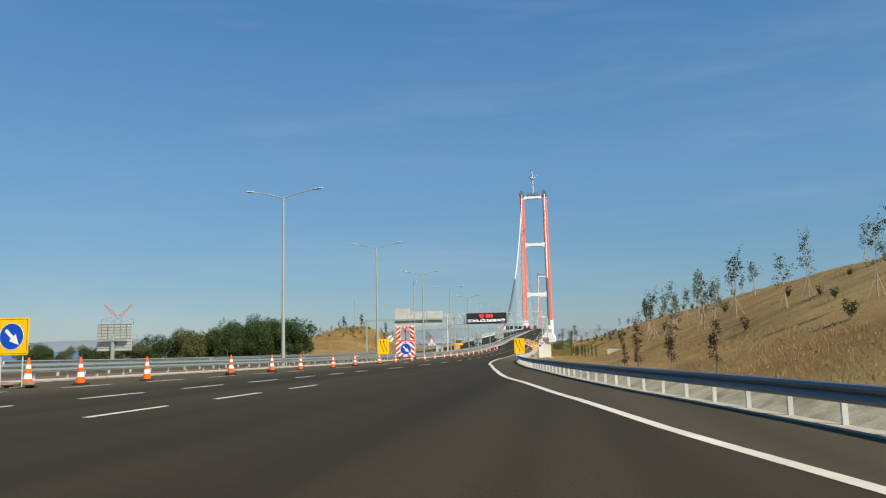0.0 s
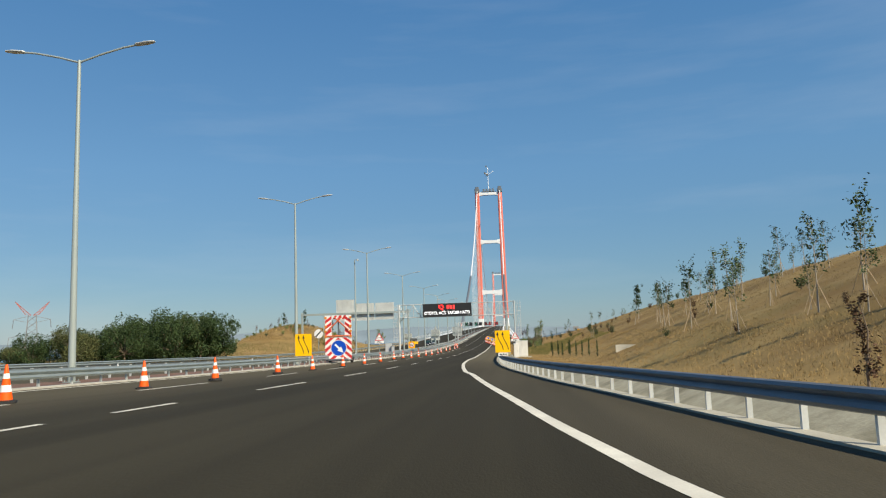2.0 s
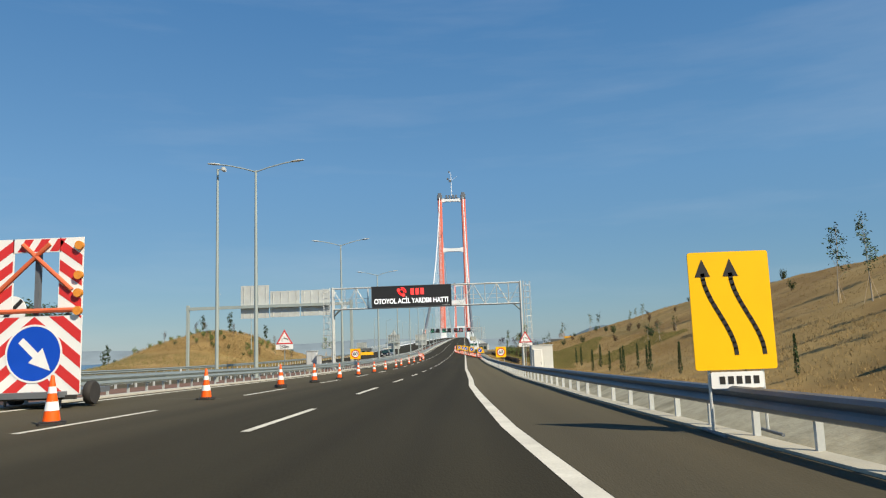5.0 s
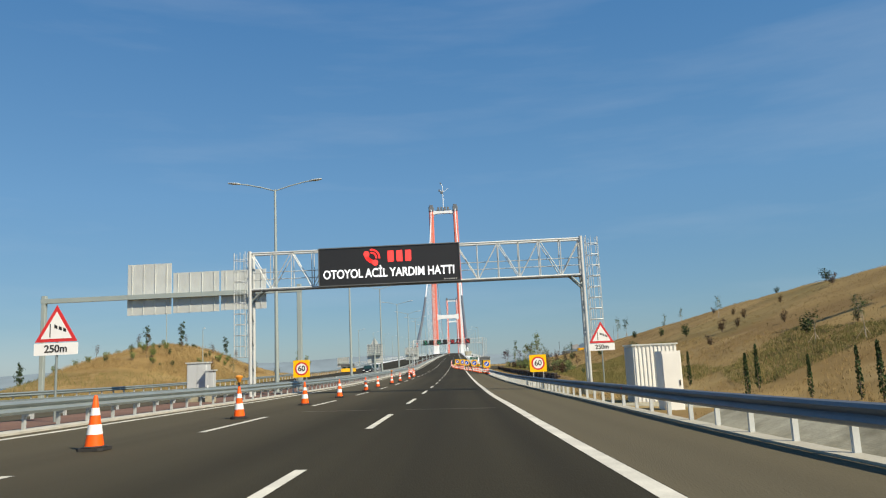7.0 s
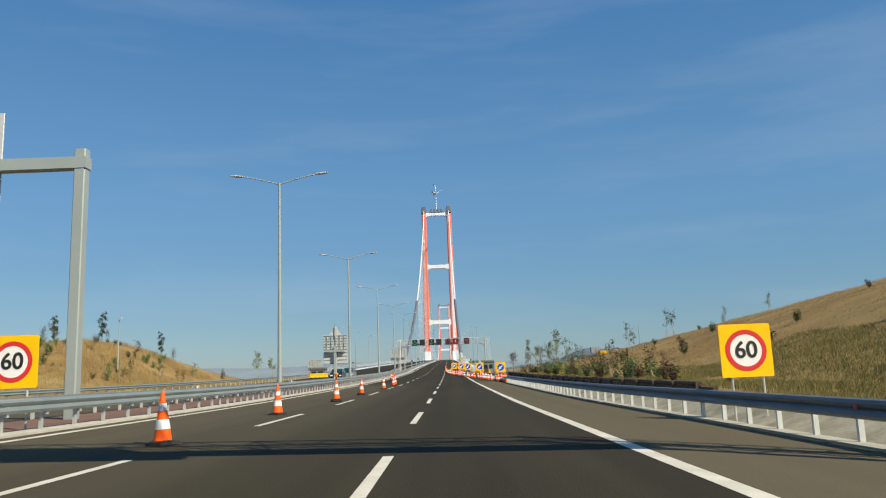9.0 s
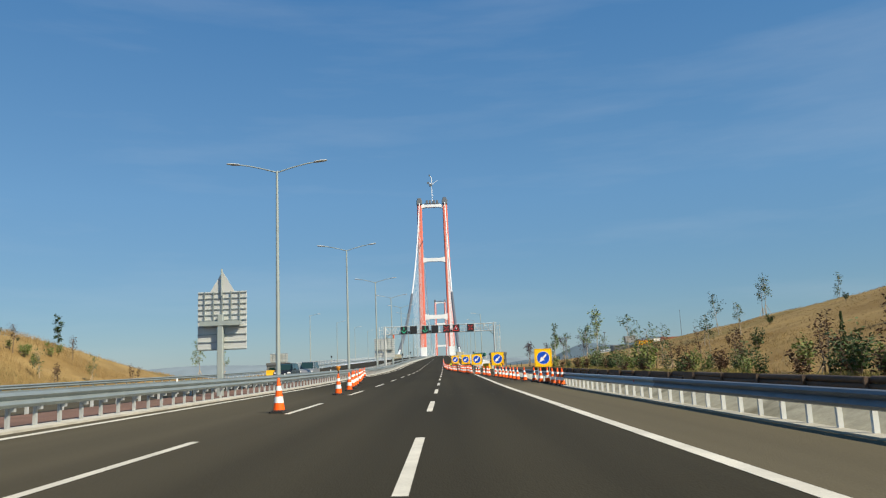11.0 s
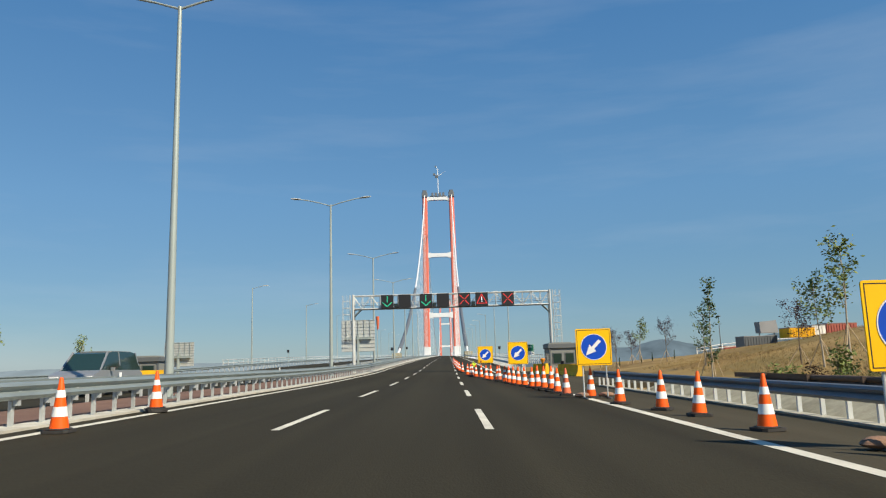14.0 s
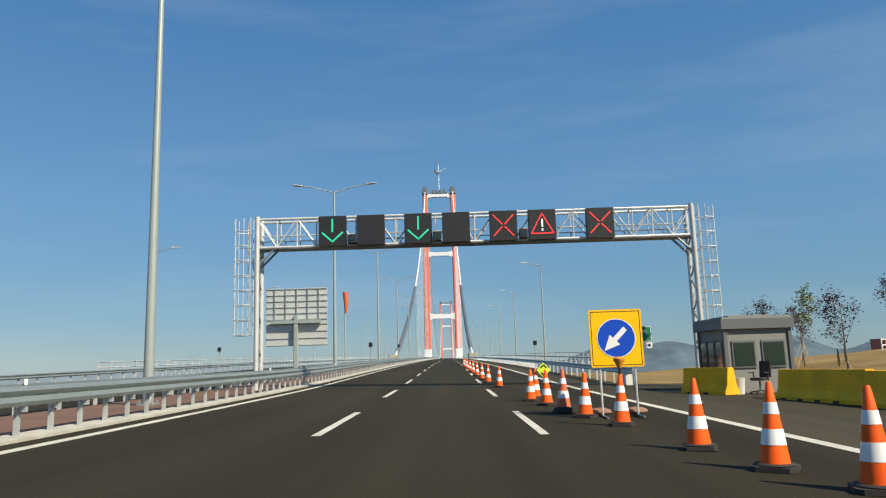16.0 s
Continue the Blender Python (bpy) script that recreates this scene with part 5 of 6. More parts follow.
def camera_pole(x, y, h, base):
    g = thing("camera_pole", pose(x, y, base), "slim grey pole with a traffic camera on top", "camera pole", "camera poles")
    part("pole", [tube((0, 0, 0), (0, 0, h), 0.11, 0.06, 10)], POLE, g, smooth=40)
    part("arm", [tube((0, 0, h - 0.05), (0.35, -0.1, h - 0.02), 0.03, n=6)], POLE, g)
    part("camera_housing", [box(0.42, -0.2, h - 0.08, 0.18, 0.42, 0.18, bev=0.03)], SIGN_BACK, g)


camera_pole(-10.2, 114.2, 12.0, road_z(-10.2, 114))
camera_pole(-60, 262, 10, ground_z(-60, 262))
camera_pole(-48, 250, 8, ground_z(-48, 250))


# ---- cabinets ----
def ribbed_cabinet():
    x0, x1, y0, y1 = 9.18, 10.95, 136.4, 137.9
    z = ground_z(9, 135) - 0.05
    g = thing("equipment_cabinet", pose(0, 0, z), "white ribbed metal equipment shelter on the verge", "cabinet")
    h = 2.32
    part("body", [box((x0 + x1) / 2, (y0 + y1) / 2, h / 2, x1 - x0, y1 - y0, h)], CABINET, g)
    part("rib", [box(x, y0 - 0.02, h / 2, 0.07, 0.04, h - 0.1) for x in np.arange(x0 + 0.1, x1, 0.16)], CABINET, g)
    part("roof", [box((x0 + x1) / 2, (y0 + y1) / 2, h + 0.03, x1 - x0 + 0.12, y1 - y0 + 0.12, 0.06)], SIGN_BACK, g)
    # grey on these ribs paints in the shade of the road side
    part("shaded_side_rib", [box(x0 - 0.02, y, h / 2, 0.04, 0.07, h - 0.1) for y in np.arange(y0 + 0.12, y1, 0.18)], CABINET_GREY, g)
    g2 = thing("switch_cabinet", pose(0, 0, z), "plain white switch cabinet beside the ribbed shelter", "cabinet")
    b = part("body", [box(9.15, 131.4, 1.03, 0.66, 0.78, 2.06, bev=0.02)], CABINET, g2)
    part("door", [box(9.15, 131.0, 1.03, 0.58, 0.02, 1.9)], CABINET, g2)
    part("handle", [box(9.38, 130.98, 1.0, 0.03, 0.03, 0.18)], DARK, g2)
    part("plinth", [box(9.15, 131.4, 0.03, 0.74, 0.86, 0.16)], CONCRETE, g2)
    solid("concrete_pad", [box(9.6, 131.4, z + 0.01, 3.6, 9.6, 0.12)], CONCRETE, "pale concrete pad under the roadside cabinets", "pad", kind="structure")


ribbed_cabinet()


def grey_cabinet(x, y, w, h, d=0.6):
    z = road_z(x, y)
    g = thing("switch_cabinet", pose(x, y, z - 0.04), "light grey roadside switch cabinet on a plinth", "cabinet", "grey cabinets")
    part("plinth", [box(0, 0, 0.25, w, d, 0.5)], CONCRETE, g)
    part("body", [box(0, 0, 0.5 + h / 2, w, d, h, bev=0.02)], CABINET_GREY, g)
    part("door", [box(s * w * 0.24, -d / 2 - 0.01, 0.5 + h / 2, w * 0.44, 0.02, h - 0.12) for s in (-1, 1)], CABINET_GREY, g)
    part("hood", [box(0, 0, 0.53 + h, w + 0.1, d + 0.1, 0.06)], SIGN_BACK, g)


grey_cabinet(-10.7, 142, 0.98, 1.4)
grey_cabinet(-9.95, 141.5, 0.4, 1.0, 0.4)


def drain_headwall(x, y):
    g = thing("headwall", pose(x, y, ground_z(x, y)), "small pale concrete culvert headwall in the dry slope", "headwall")
    part("wall", [box(0, 0, 0.25, 0.7, 0.25, 0.85)], KERB_PALE, g)
    part("wing", [([(0.3, -0.1, -0.3), (2.2, -0.5, -0.3), (2.2, -0.5, 0.62), (0.3, -0.1, 0.675), (0.3, 0.1, -0.3), (2.2, -0.3, -0.3), (2.2, -0.3, 0.62), (0.3, 0.1, 0.675)], [(0, 1, 2, 3), (7, 6, 5, 4), (3, 2, 6, 7), (1, 5, 6, 2)])], KERB_PALE, g)


drain_headwall(18.6, 99.5)


# ---- toll-side booths and barriers ----
def booth(x, y, z, w, d, h, yaw=0.0):
    g = thing("guard_booth", pose(x, y, z, 0, 0, yaw), "grey prefabricated guard booth with dark windows", "booth", "guard booths")
    part("wall", [box(0, 0, h / 2, w, d, h)], BOOTH, g)
    for sx, sy in ((-1, -1), (1, -1), (1, 1), (-1, 1)):
        part("corner_post", box(sx * w / 2, sy * d / 2, h / 2, 0.12, 0.12, h), BOOTH_DARK, g)
    part("fascia", [box(0, 0, h + 0.16, w + 0.3, d + 0.3, 0.34)], BOOTH_DARK, g, "dark overhanging fascia")
    part("roof", [box(0, 0, h + 0.36, w + 0.2, d + 0.2, 0.08), box(0, 0, h + 0.43, w * 0.7, d * 0.7, 0.08)], BOOTH, g)
    for cx in (-w * 0.23, w * 0.23):
        f = part("window", [box(cx, -d / 2 - 0.02, h * 0.60, w * 0.36, 0.05, h * 0.42)], BOOTH_DARK, g)
        part("pane", [box(cx, -d / 2 - 0.05, h * 0.60, w * 0.31, 0.02, h * 0.36)], GLASS, f)
    for cy in (-d * 0.3, 0.0, d * 0.3):
        f = part("window", [box(-w / 2 - 0.02, cy, h * 0.60, 0.05, d * 0.25, h * 0.45)], BOOTH_DARK, g)
        part("pane", [box(-w / 2 - 0.05, cy, h * 0.60, 0.02, d * 0.2, h * 0.39)], GLASS, f)
    return g


booth(9.0, 294.5, road_z(9, 294.5) - 0.03, 2.25, 2.2, 2.18, 3)
booth(-25.8, 292.3, road_z(-26, 292) - 0.05, 2.9, 2.6, 1.6)
solid("apron", slab(6.0, 16.5, list(np.arange(270, 306, 4.0)), 0.0, -0.25), SHOULDER, "asphalt apron beside the guard booth", "pavement", kind="structure")


def new_jersey(x, y, length, yaw):
    """A yellow concrete barrier with drain notches."""
    g = thing("concrete_barrier", pose(x, y, road_z(x, y), 0, 0, yaw), "yellow painted concrete barrier on the apron", "barrier", "yellow barriers")
    prof = [(-0.30, 0.0), (-0.30, 0.10), (-0.19, 0.32), (-0.12, 0.85), (0.12, 0.85), (0.19, 0.32), (0.30, 0.10), (0.30, 0.0)]
    v = [(s * length / 2, a, b) for s in (-1, 1) for a, b in prof]
    n = len(prof)
    f = [(i, (i + 1) % n, n + (i + 1) % n, n + i) for i in range(n)] + [tuple(range(n - 1, -1, -1)), tuple(range(n, 2 * n))]
    part("body", (v, f), YELLOW_WALL, g)
    part("notch", [box(dx, 0, 0.035, 0.22, 0.615, 0.068) for dx in np.arange(-length / 2 + 0.4, length / 2 - 0.2, 0.75)], DARK, g)


new_jersey(8.38, 287.9, 3.6, -82)
new_jersey(8.66, 285.1, 1.9, -84)
new_jersey(7.0, 292.6, 2.0, -66)
new_jersey(-25.2, 289.6, 3.6, 3)


def office_chair(x, y):
    g = thing("office_chair", pose(x, y, road_z(x, y), 0, 0, -60), "black swivel office chair on castors by the booth", "chair")
    part("seat", [box(0, 0, 0.48, 0.48, 0.46, 0.09, bev=0.08)], RUBBER, g)
    part("backrest", [moved(box(0, 0.24, 0.82, 0.44, 0.07, 0.52, bev=0.03), pose(0, 0, 0, -6))], RUBBER, g)
    part("column", [tube((0, 0, 0.1), (0, 0, 0.45), 0.03, n=10)], STEEL_DARK, g)
    for i in range(5):
        a = 2 * math.pi * i / 5
        part("foot", [tube((0, 0, 0.12), (0.3 * math.cos(a), 0.3 * math.sin(a), 0.07), 0.02, n=6), tube((0.3 * math.cos(a) - 0.02, 0.3 * math.sin(a), 0.035), (0.3 * math.cos(a) + 0.02, 0.3 * math.sin(a), 0.035), 0.033, n=10)], RUBBER, g)
    for s in (-1, 1):
        part("armrest", [tube((s * 0.26, 0.1, 0.5), (s * 0.27, 0.05, 0.68), 0.018, n=6), box(s * 0.27, -0.02, 0.69, 0.06, 0.26, 0.03)], RUBBER, g)


office_chair(8.5, 292.2)
bin_ = thing("waste_bin", pose(7.85, 292.3, road_z(7.85, 292.3)), "pale plastic waste bucket beside the booth", "bin")
part("bucket", [lathe([(0.17, 0.0), (0.21, 0.5), (0.22, 0.52), (0.19, 0.5)], 18)], PLASTIC, bin_, smooth=40)


def green_diamond(x, y):
    g = thing("delineator", pose(x, y, road_z(x, y)), "lime-yellow diamond reflector on a short post", "delineator")
    part("post", [tube((0, 0, 0), (0, 0, 0.7), 0.02, n=8)], STEEL_DARK, g)
    p = part("diamond", [plate([(0, 0.62), (0.21, 0.85), (0, 1.08), (-0.21, 0.85)], -0.02, 0.03)], mat("lime_reflector", (0.65, 0.85, 0.05), 0.4), g)
    part("chevron", stroke([(-0.08, 0.78), (0, 0.70), (0.08, 0.78)], 0.04, -0.024, 0.003) + stroke([(-0.08, 0.92), (0, 1.0), (0.08, 0.92)], 0.04, -0.024, 0.003), DARK, p)


green_diamond(1.35, 290.5)


def windsock(x, y):
    g = thing("windsock", pose(x, y, road_z(x, y)), "limp orange windsock on a slim steel mast", "windsock")
    part("mast", [tube((0, 0, 0), (0, 0, 6.7), 0.07, 0.045, 8)], POLE, g)
    part("sock", [tube((0.05, 0, 6.65), (0.10, 0, 5.8), 0.24, 0.20, 12), tube((0.10, 0, 5.8), (0.08, 0, 4.9), 0.20, 0.10, 12)], ORANGE_DULL, g, "drooping orange cloth", smooth=50)


windsock(-10.2, 330)
solid_sign = thing("green_road_sign", pose(6.35, 300.5, road_z(6.3, 300)), "green road sign with white bars on two posts", "road sign")
sign_panel = part("panel", [plate(rect(-1.08, 1.08, 1.86, 2.54, 0.05), 0, 0.04)], GREEN_SIGN, solid_sign)
part("rim", stroke([(-1.05, 1.89), (1.05, 1.89), (1.05, 2.51), (-1.05, 2.51), (-1.05, 1.89)], 0.025, -0.004, 0.004), WHITE, sign_panel)
for words, size, z in (("Avrupa Yaklaşım", 0.25, 2.33), ("Viyadüğü", 0.25, 2.05)):
    part("lettering", lettering(words, size, WHITE), None, sign_panel, "white lettering").location = (0, -0.006, z)
number_plate = part("distance_plate", [plate(rect(-1.08, 1.08, 1.58, 1.83, 0.03), 0, 0.03)], WHITE, solid_sign, "white plate with dark bars")
part("distance_bars", [plate(rect(x, x + 0.13, 1.65, 1.76), -0.004, 0.003) for x in (-1.0, -0.3, -0.12, 0.06, 0.24, 0.88)], DARK, number_plate)
part("post", [box(0, 0.14, 0.95, 0.42, 0.2, 1.9, bev=0.03)], CABINET, solid_sign, "pale square post")



def small_signal(x, y, h):
    g = thing("signal_post", pose(x, y, road_z(x, y)), "thin post with a small black signal head", "signal", "small signals on the bridge")
    part("post", [tube((0, 0, 0), (0, 0, h), 0.04, n=8)], POLE, g)
    head = part("signal_head", [box(0, -0.08, h + 0.18, 0.34, 0.2, 0.42, bev=0.03)], BLACK, g, "black signal head")
    part("hood", [box(0, -0.24, h + 0.27, 0.2, 0.14, 0.02)], BLACK, head)


for x, y, h in ((-8.7, 336, 2.1), (-8.6, 372, 2.4), (-25.5, 345, 2.2), (6.9, 340, 2.2)):
    small_signal(x, y, h)


# ---- trees and plants ----
def leaf_quads(points, size, rg, flat=0.5):
    """Small folded leaves, two triangles each, scattered at the points."""
    v, f = [], []
    for p in points:
        s = size * rg.uniform(0.6, 1.3)
        a = Vector((rg.gauss(0, 1), rg.gauss(0, 1), rg.gauss(0, flat))).normalized()
        b = a.orthogonal().normalized()
        b = (b * math.cos(t := rg.uniform(0, 6.28)) + a.cross(b) * math.sin(t)).normalized()
        c = Vector(p)
        k = len(v)
        v += [tuple(c - a * s), tuple(c + b * s * 0.45), tuple(c + a * s), tuple(c - b * s * 0.45 + a.cross(b) * s * 0.15)]
        f += [(k, k + 1, k + 2), (k, k + 2, k + 3)]
    return v, f


def young_tree(h, leaf, seed, stakes=True, full=1.0, label="", spread=1.0, bark=None, low=0.42, leaf_size=0.10, puff=0.13):
    """A planted sapling: thin stem, a few rising branches, sparse leaves and three leaning stakes."""
    rg = random.Random(seed)
    g = thing("young_tree", pose(0, 0, 0), label, "tree", "planted saplings")
    lean = Vector((rg.uniform(-0.06, 0.06), rg.uniform(-0.06, 0.06), 1))
    stem = [Vector((0, 0, -0.1)), lean * h * 0.35, lean * h * 0.7 + Vector((rg.uniform(-0.1, 0.1), rg.uniform(-0.1, 0.1), 0)), lean * h * 0.97]
    part("trunk", [tube(a, b, r, r2, 6) for (a, b), r, r2 in zip(zip(stem, stem[1:]), (0.035 + h * 0.004, 0.03, 0.018), (0.03, 0.018, 0.006))], bark or BARK_PALE, g, smooth=60)
    branches, pts = [], []
    n = int(9 + h * 2)
    for i in range(n):
        u = low + (0.95 - low) * (i + rg.random()) / n
        base = lean * h * u
        a = rg.uniform(0, 6.28)
        ln = spread * h * rg.uniform(0.10, 0.19) * (1.15 - 0.55 * u)
        tip = base + Vector((math.cos(a) * ln, math.sin(a) * ln, ln * rg.uniform(0.7, 1.5)))
        branches.append(tube(base, tip, 0.012, 0.004, 4, cap=False))
        for _ in range(rg.choice((1, 2, 2, 3))):
            q = base.lerp(tip, rg.uniform(0.45, 1.1)) + Vector((rg.gauss(0, puff), rg.gauss(0, puff), rg.gauss(0, puff)))
            r = puff * rg.uniform(0.7, 1.2)
            for _ in range(int(11 * full * rg.uniform(0.5, 1.5))):
                pts.append(q + Vector((rg.gauss(0, r), rg.gauss(0, r), rg.gauss(0, r * 1.3))))
    part("branchwork", branches, bark or BARK_PALE, g)
    part("crown", leaf_quads(pts, leaf_size, rg), leaf, g)
    if stakes:
        for i in range(3):
            a = 2.1 * i + rg.uniform(-0.4, 0.4)
            q = Vector((math.cos(a), math.sin(a), 0)) * rg.uniform(0.6, 0.85)
            part("stake", [tube(q + Vector((0, 0, -0.15)), lean * h * 0.30 + Vector((0, 0, 0.05)), 0.022, n=6)], STAKE, g, "pale wooden stake")
    return g


def shrub(h, leaf, seed, label, name="shrub"):
    rg = random.Random(seed)
    g = thing(name, pose(0, 0, 0), label, "shrub", "small shrubs")
    stems, pts = [], []
    for i in range(8):
        a = rg.uniform(0, 6.28)
        tip = Vector((math.cos(a) * h * rg.uniform(0.12, 0.38), math.sin(a) * h * rg.uniform(0.12, 0.38), h * rg.uniform(0.6, 1.0)))
        stems.append(tube((0, 0, -0.05), tip, 0.014, 0.004, 4, cap=False))
        for _ in range(34):
            q = tip * rg.uniform(0.3, 1.05)
            pts.append(q + Vector((rg.gauss(0, 0.09 * h), rg.gauss(0, 0.09 * h), rg.gauss(0, 0.07 * h))))
    part("branchwork", stems, BARK, g)
    part("foliage", leaf_quads(pts, 0.055 + 0.02 * h, rg), leaf, g)
    return g


def cypress(h, seed):
    rg = random.Random(seed)
    g = thing("cypress_sapling", pose(0, 0, 0), "narrow dark green cypress sapling on the verge", "tree", "row of cypress saplings")
    part("trunk", [tube((0, 0, -0.05), (0, 0, h * 0.9), 0.025, 0.008, 6)], BARK, g)
    pts = []
    for _ in range(420):
        u = rg.random() ** 0.8
        r = 0.13 * (1 - u) ** 0.6 * min(1, (u + 0.05) * 6) * h * 0.5 + 0.015
        a = rg.uniform(0, 6.28)
        r *= rg.uniform(0.5, 1.05)
        pts.append((math.cos(a) * r, math.sin(a) * r, 0.08 + u * (h - 0.1)))
    part("crown", leaf_quads(pts, 0.055, rg, 2.5), LEAF_DARK, g)
    return g


def broad_tree(h, seed, leaf):
    """A full round-headed tree: trunk, forking limbs and a crown of many leaf clumps with gaps."""
    rg = random.Random(seed)
    g = thing("broadleaf_tree", pose(0, 0, 0), "dense green broadleaf tree in a roadside grove", "tree", "grove of broadleaf trees")
    part("trunk", [tube((0, 0, -0.3), (0.1, 0, h * 0.3), 0.2, 0.14, 8)], BARK, g, smooth=60)
    limbs, pts = [], []
    for i in range(18):
        a = 2.4 * i + rg.uniform(-0.4, 0.4)
        rr = h * rg.uniform(0.16, 0.42)
        tip = Vector((math.cos(a) * rr, math.sin(a) * rr, h * rg.uniform(0.2, 0.9) * (1.05 - 0.28 * rr / (h * 0.42))))
        limbs.append(tube((0.1, 0, h * 0.27), tip, 0.07, 0.02, 5, cap=False))
        cr = h * rg.uniform(0.13, 0.20)
        for _ in range(330):
            d = Vector((rg.gauss(0, 1), rg.gauss(0, 1), rg.gauss(0, 0.8))).normalized()
            pts.append(tip + d * cr * rg.uniform(0.55, 1.08))
    part("limb_fork", limbs, BARK, g)
    part("crown", leaf_quads(pts, 0.21, rg, 0.8), leaf, g)
    return g


def plant(proto, spots, rg, group_scale=(0.85, 1.15)):
    """The prototype goes to the first spot and copies to the others, turned and scaled a little."""
    first = True
    for x, y in spots:
        s = rg.uniform(*group_scale)
        m = pose(x, y, ground_z(x, y), 0, 0, rg.uniform(0, 360))
        ob = proto if first else copy_thing(proto, m)
        ob.matrix_basis = m @ Matrix.Diagonal((s, s, s, 1))
        first = False


rg = random.Random(11)
# planted trees on the slope, with their heights
HILL_TREES = [(27.1, 39.5, 3.9), (27.4, 54.7, 3.7), (29.6, 56.6, 4.9), (33.5, 52, 4.2), (24.0, 61.6, 4.3), (24.3, 67.6, 5.2), (25.1, 70.5, 3.1), (27.5, 69.2, 5.3), (22.2, 74.4, 4.9), (26.9, 82, 3.9),
              (24.2, 82.2, 5.5), (22.9, 88.8, 5.2), (29.1, 86.8, 3.5), (34.9, 90.3, 4.0), (29.4, 96, 5.6), (26.5, 94.3, 3.9), (27.1, 99, 3.5), (35, 101, 5.0), (36.2, 101.3, 2.8), (24.3, 103.1, 4.2),
              (27.1, 107.5, 4.0), (24.7, 107.1, 4.5), (25.7, 114, 4.7), (30.7, 110.9, 3.9), (34.6, 112, 2.9), (26.3, 118.8, 4.7), (33.9, 120.5, 5.8), (36.7, 120.3, 2.9), (32.6, 122.3, 3.8), (26.2, 133, 3.6),
              (39, 70, 3.4), (39.5, 62, 3.6), (40.5, 55, 4.2), (38.5, 104, 3.6), (39, 128, 3.2), (21.5, 146.4, 1.6), (21.2, 140.9, 1.8), (24.6, 147.3, 1.5),
              (31.2, 187.8, 2.4), (20.5, 231.7, 2.1), (25.1, 237.1, 2.6), (22.1, 237.3, 2.6), (45, 258, 4.2), (38, 262, 4.0), (34, 252, 4.2), (27, 247, 4.0), (40, 230, 2.6)]
LB = "young dark-leaved tree tied to pale stakes on the slope"
protos = [(5.5, young_tree(5.5, LEAF, 3, label=LB, low=0.34, full=1.05)), (4.9, young_tree(4.9, LEAF_DARK, 8, label=LB, full=1.15, low=0.3)), (6.1, young_tree(6.1, LEAF, 21, label=LB, full=0.95, spread=0.6, low=0.3)), (3.7, young_tree(3.7, LEAF_DARK, 33, label=LB, full=0.75))]
for i, (tall, p) in enumerate(protos):
    for k, (x, y, h) in enumerate(HILL_TREES[i::4]):
        f = h / tall
        m = pose(x, y, ground_z(x, y), 0, 0, rg.uniform(0, 360))
        ob = copy_thing(p, m) if k else p
        ob.matrix_basis = m @ Matrix.Diagonal((0.35 + 0.55 * f, 0.35 + 0.55 * f, f, 1))
clumpy = young_tree(5.5, LEAF_DARK, 27, True, 2.0, "tall thin tree with separate dark leaf clumps on the crest", 0.5, low=0.4, leaf_size=0.12, puff=0.15)
plant(clumpy, [(29.6, 149)], rg, (1.0, 1.0))
SHRUBS = [(24.4, 36), (23.7, 51.3), (27.3, 45.5), (29, 52.7), (21.7, 93), (29.8, 115), (27.7, 100.7), (24.5, 147.5), (22.7, 149.8), (27.7, 147.7), (23.4, 137), (31, 66), (33, 58), (25, 66), (30, 84), (34, 120),
          (33, 140), (29, 175), (25, 180), (31, 183), (27, 196), (35, 200), (30, 222), (24, 214), (28, 238), (22, 232), (33, 235), (25, 170), (22, 190), (36, 172), (21, 204), (26, 160), (20, 222), (19.5, 236),
          (39.5, 180), (22.2, 74.8), (40, 166), (25.5, 98.2), (40.2, 158), (22.1, 164.8), (39.8, 192), (26, 169.1), (39, 133), (32.7, 175.4), (38.6, 116), (30.5, 44)]
s1 = shrub(1.1, LEAF_DARK, 4, "low dark evergreen shrub in dry grass")
s2 = shrub(1.3, LEAF_BROWN, 6, "withered brown shrub in dry grass")
TOE_SHRUBS = [(11.8 + 2.2 * rg.random(), 176 + 2.1 * i + rg.uniform(-0.8, 0.8)) for i in range(40)]
MOUND_SHRUBS = [(rg.uniform(-78, -46), rg.uniform(240, 272)) for _ in range(70)]
plant(s1, SHRUBS[::2] + TOE_SHRUBS[::2] + MOUND_SHRUBS[::2], rg, (0.5, 1.25))
plant(s2, SHRUBS[1::2] + TOE_SHRUBS[1::2], rg, (0.5, 0.95))
b1 = young_tree(2.6, LEAF_BROWN, 41, False, 2.1, "thin young tree with reddish-brown dying leaves", 0.42, BARK, 0.3, 0.05, 0.06)
b2 = young_tree(2.4, LEAF_BROWN, 42, False, 2.1, "thin young tree with reddish-brown dying leaves", 0.48, BARK, 0.34, 0.05, 0.065)
plant(b1, [(14.94, 35.65), (15.0, 43.0)], rg, (0.95, 1.1))
plant(b2, [(16.94, 39.5), (17.77, 32.8)], rg, (1.05, 1.2))
BR = "sparse young tree with withered brown leaves on the bank"
b3 = young_tree(2.6, LEAF_BROWN, 43, True, 0.8, BR, 1.1, BARK, 0.25, 0.07, 0.11)
b4 = young_tree(2.2, LEAF_BROWN, 44, True, 0.8, BR, 1.1, BARK, 0.2, 0.07, 0.11)
plant(b3, [(16.4, 225), (14.6, 212), (15.2, 204.6), (18.5, 228), (13.4, 197), (14.2, 190)], rg, (0.7, 0.95))
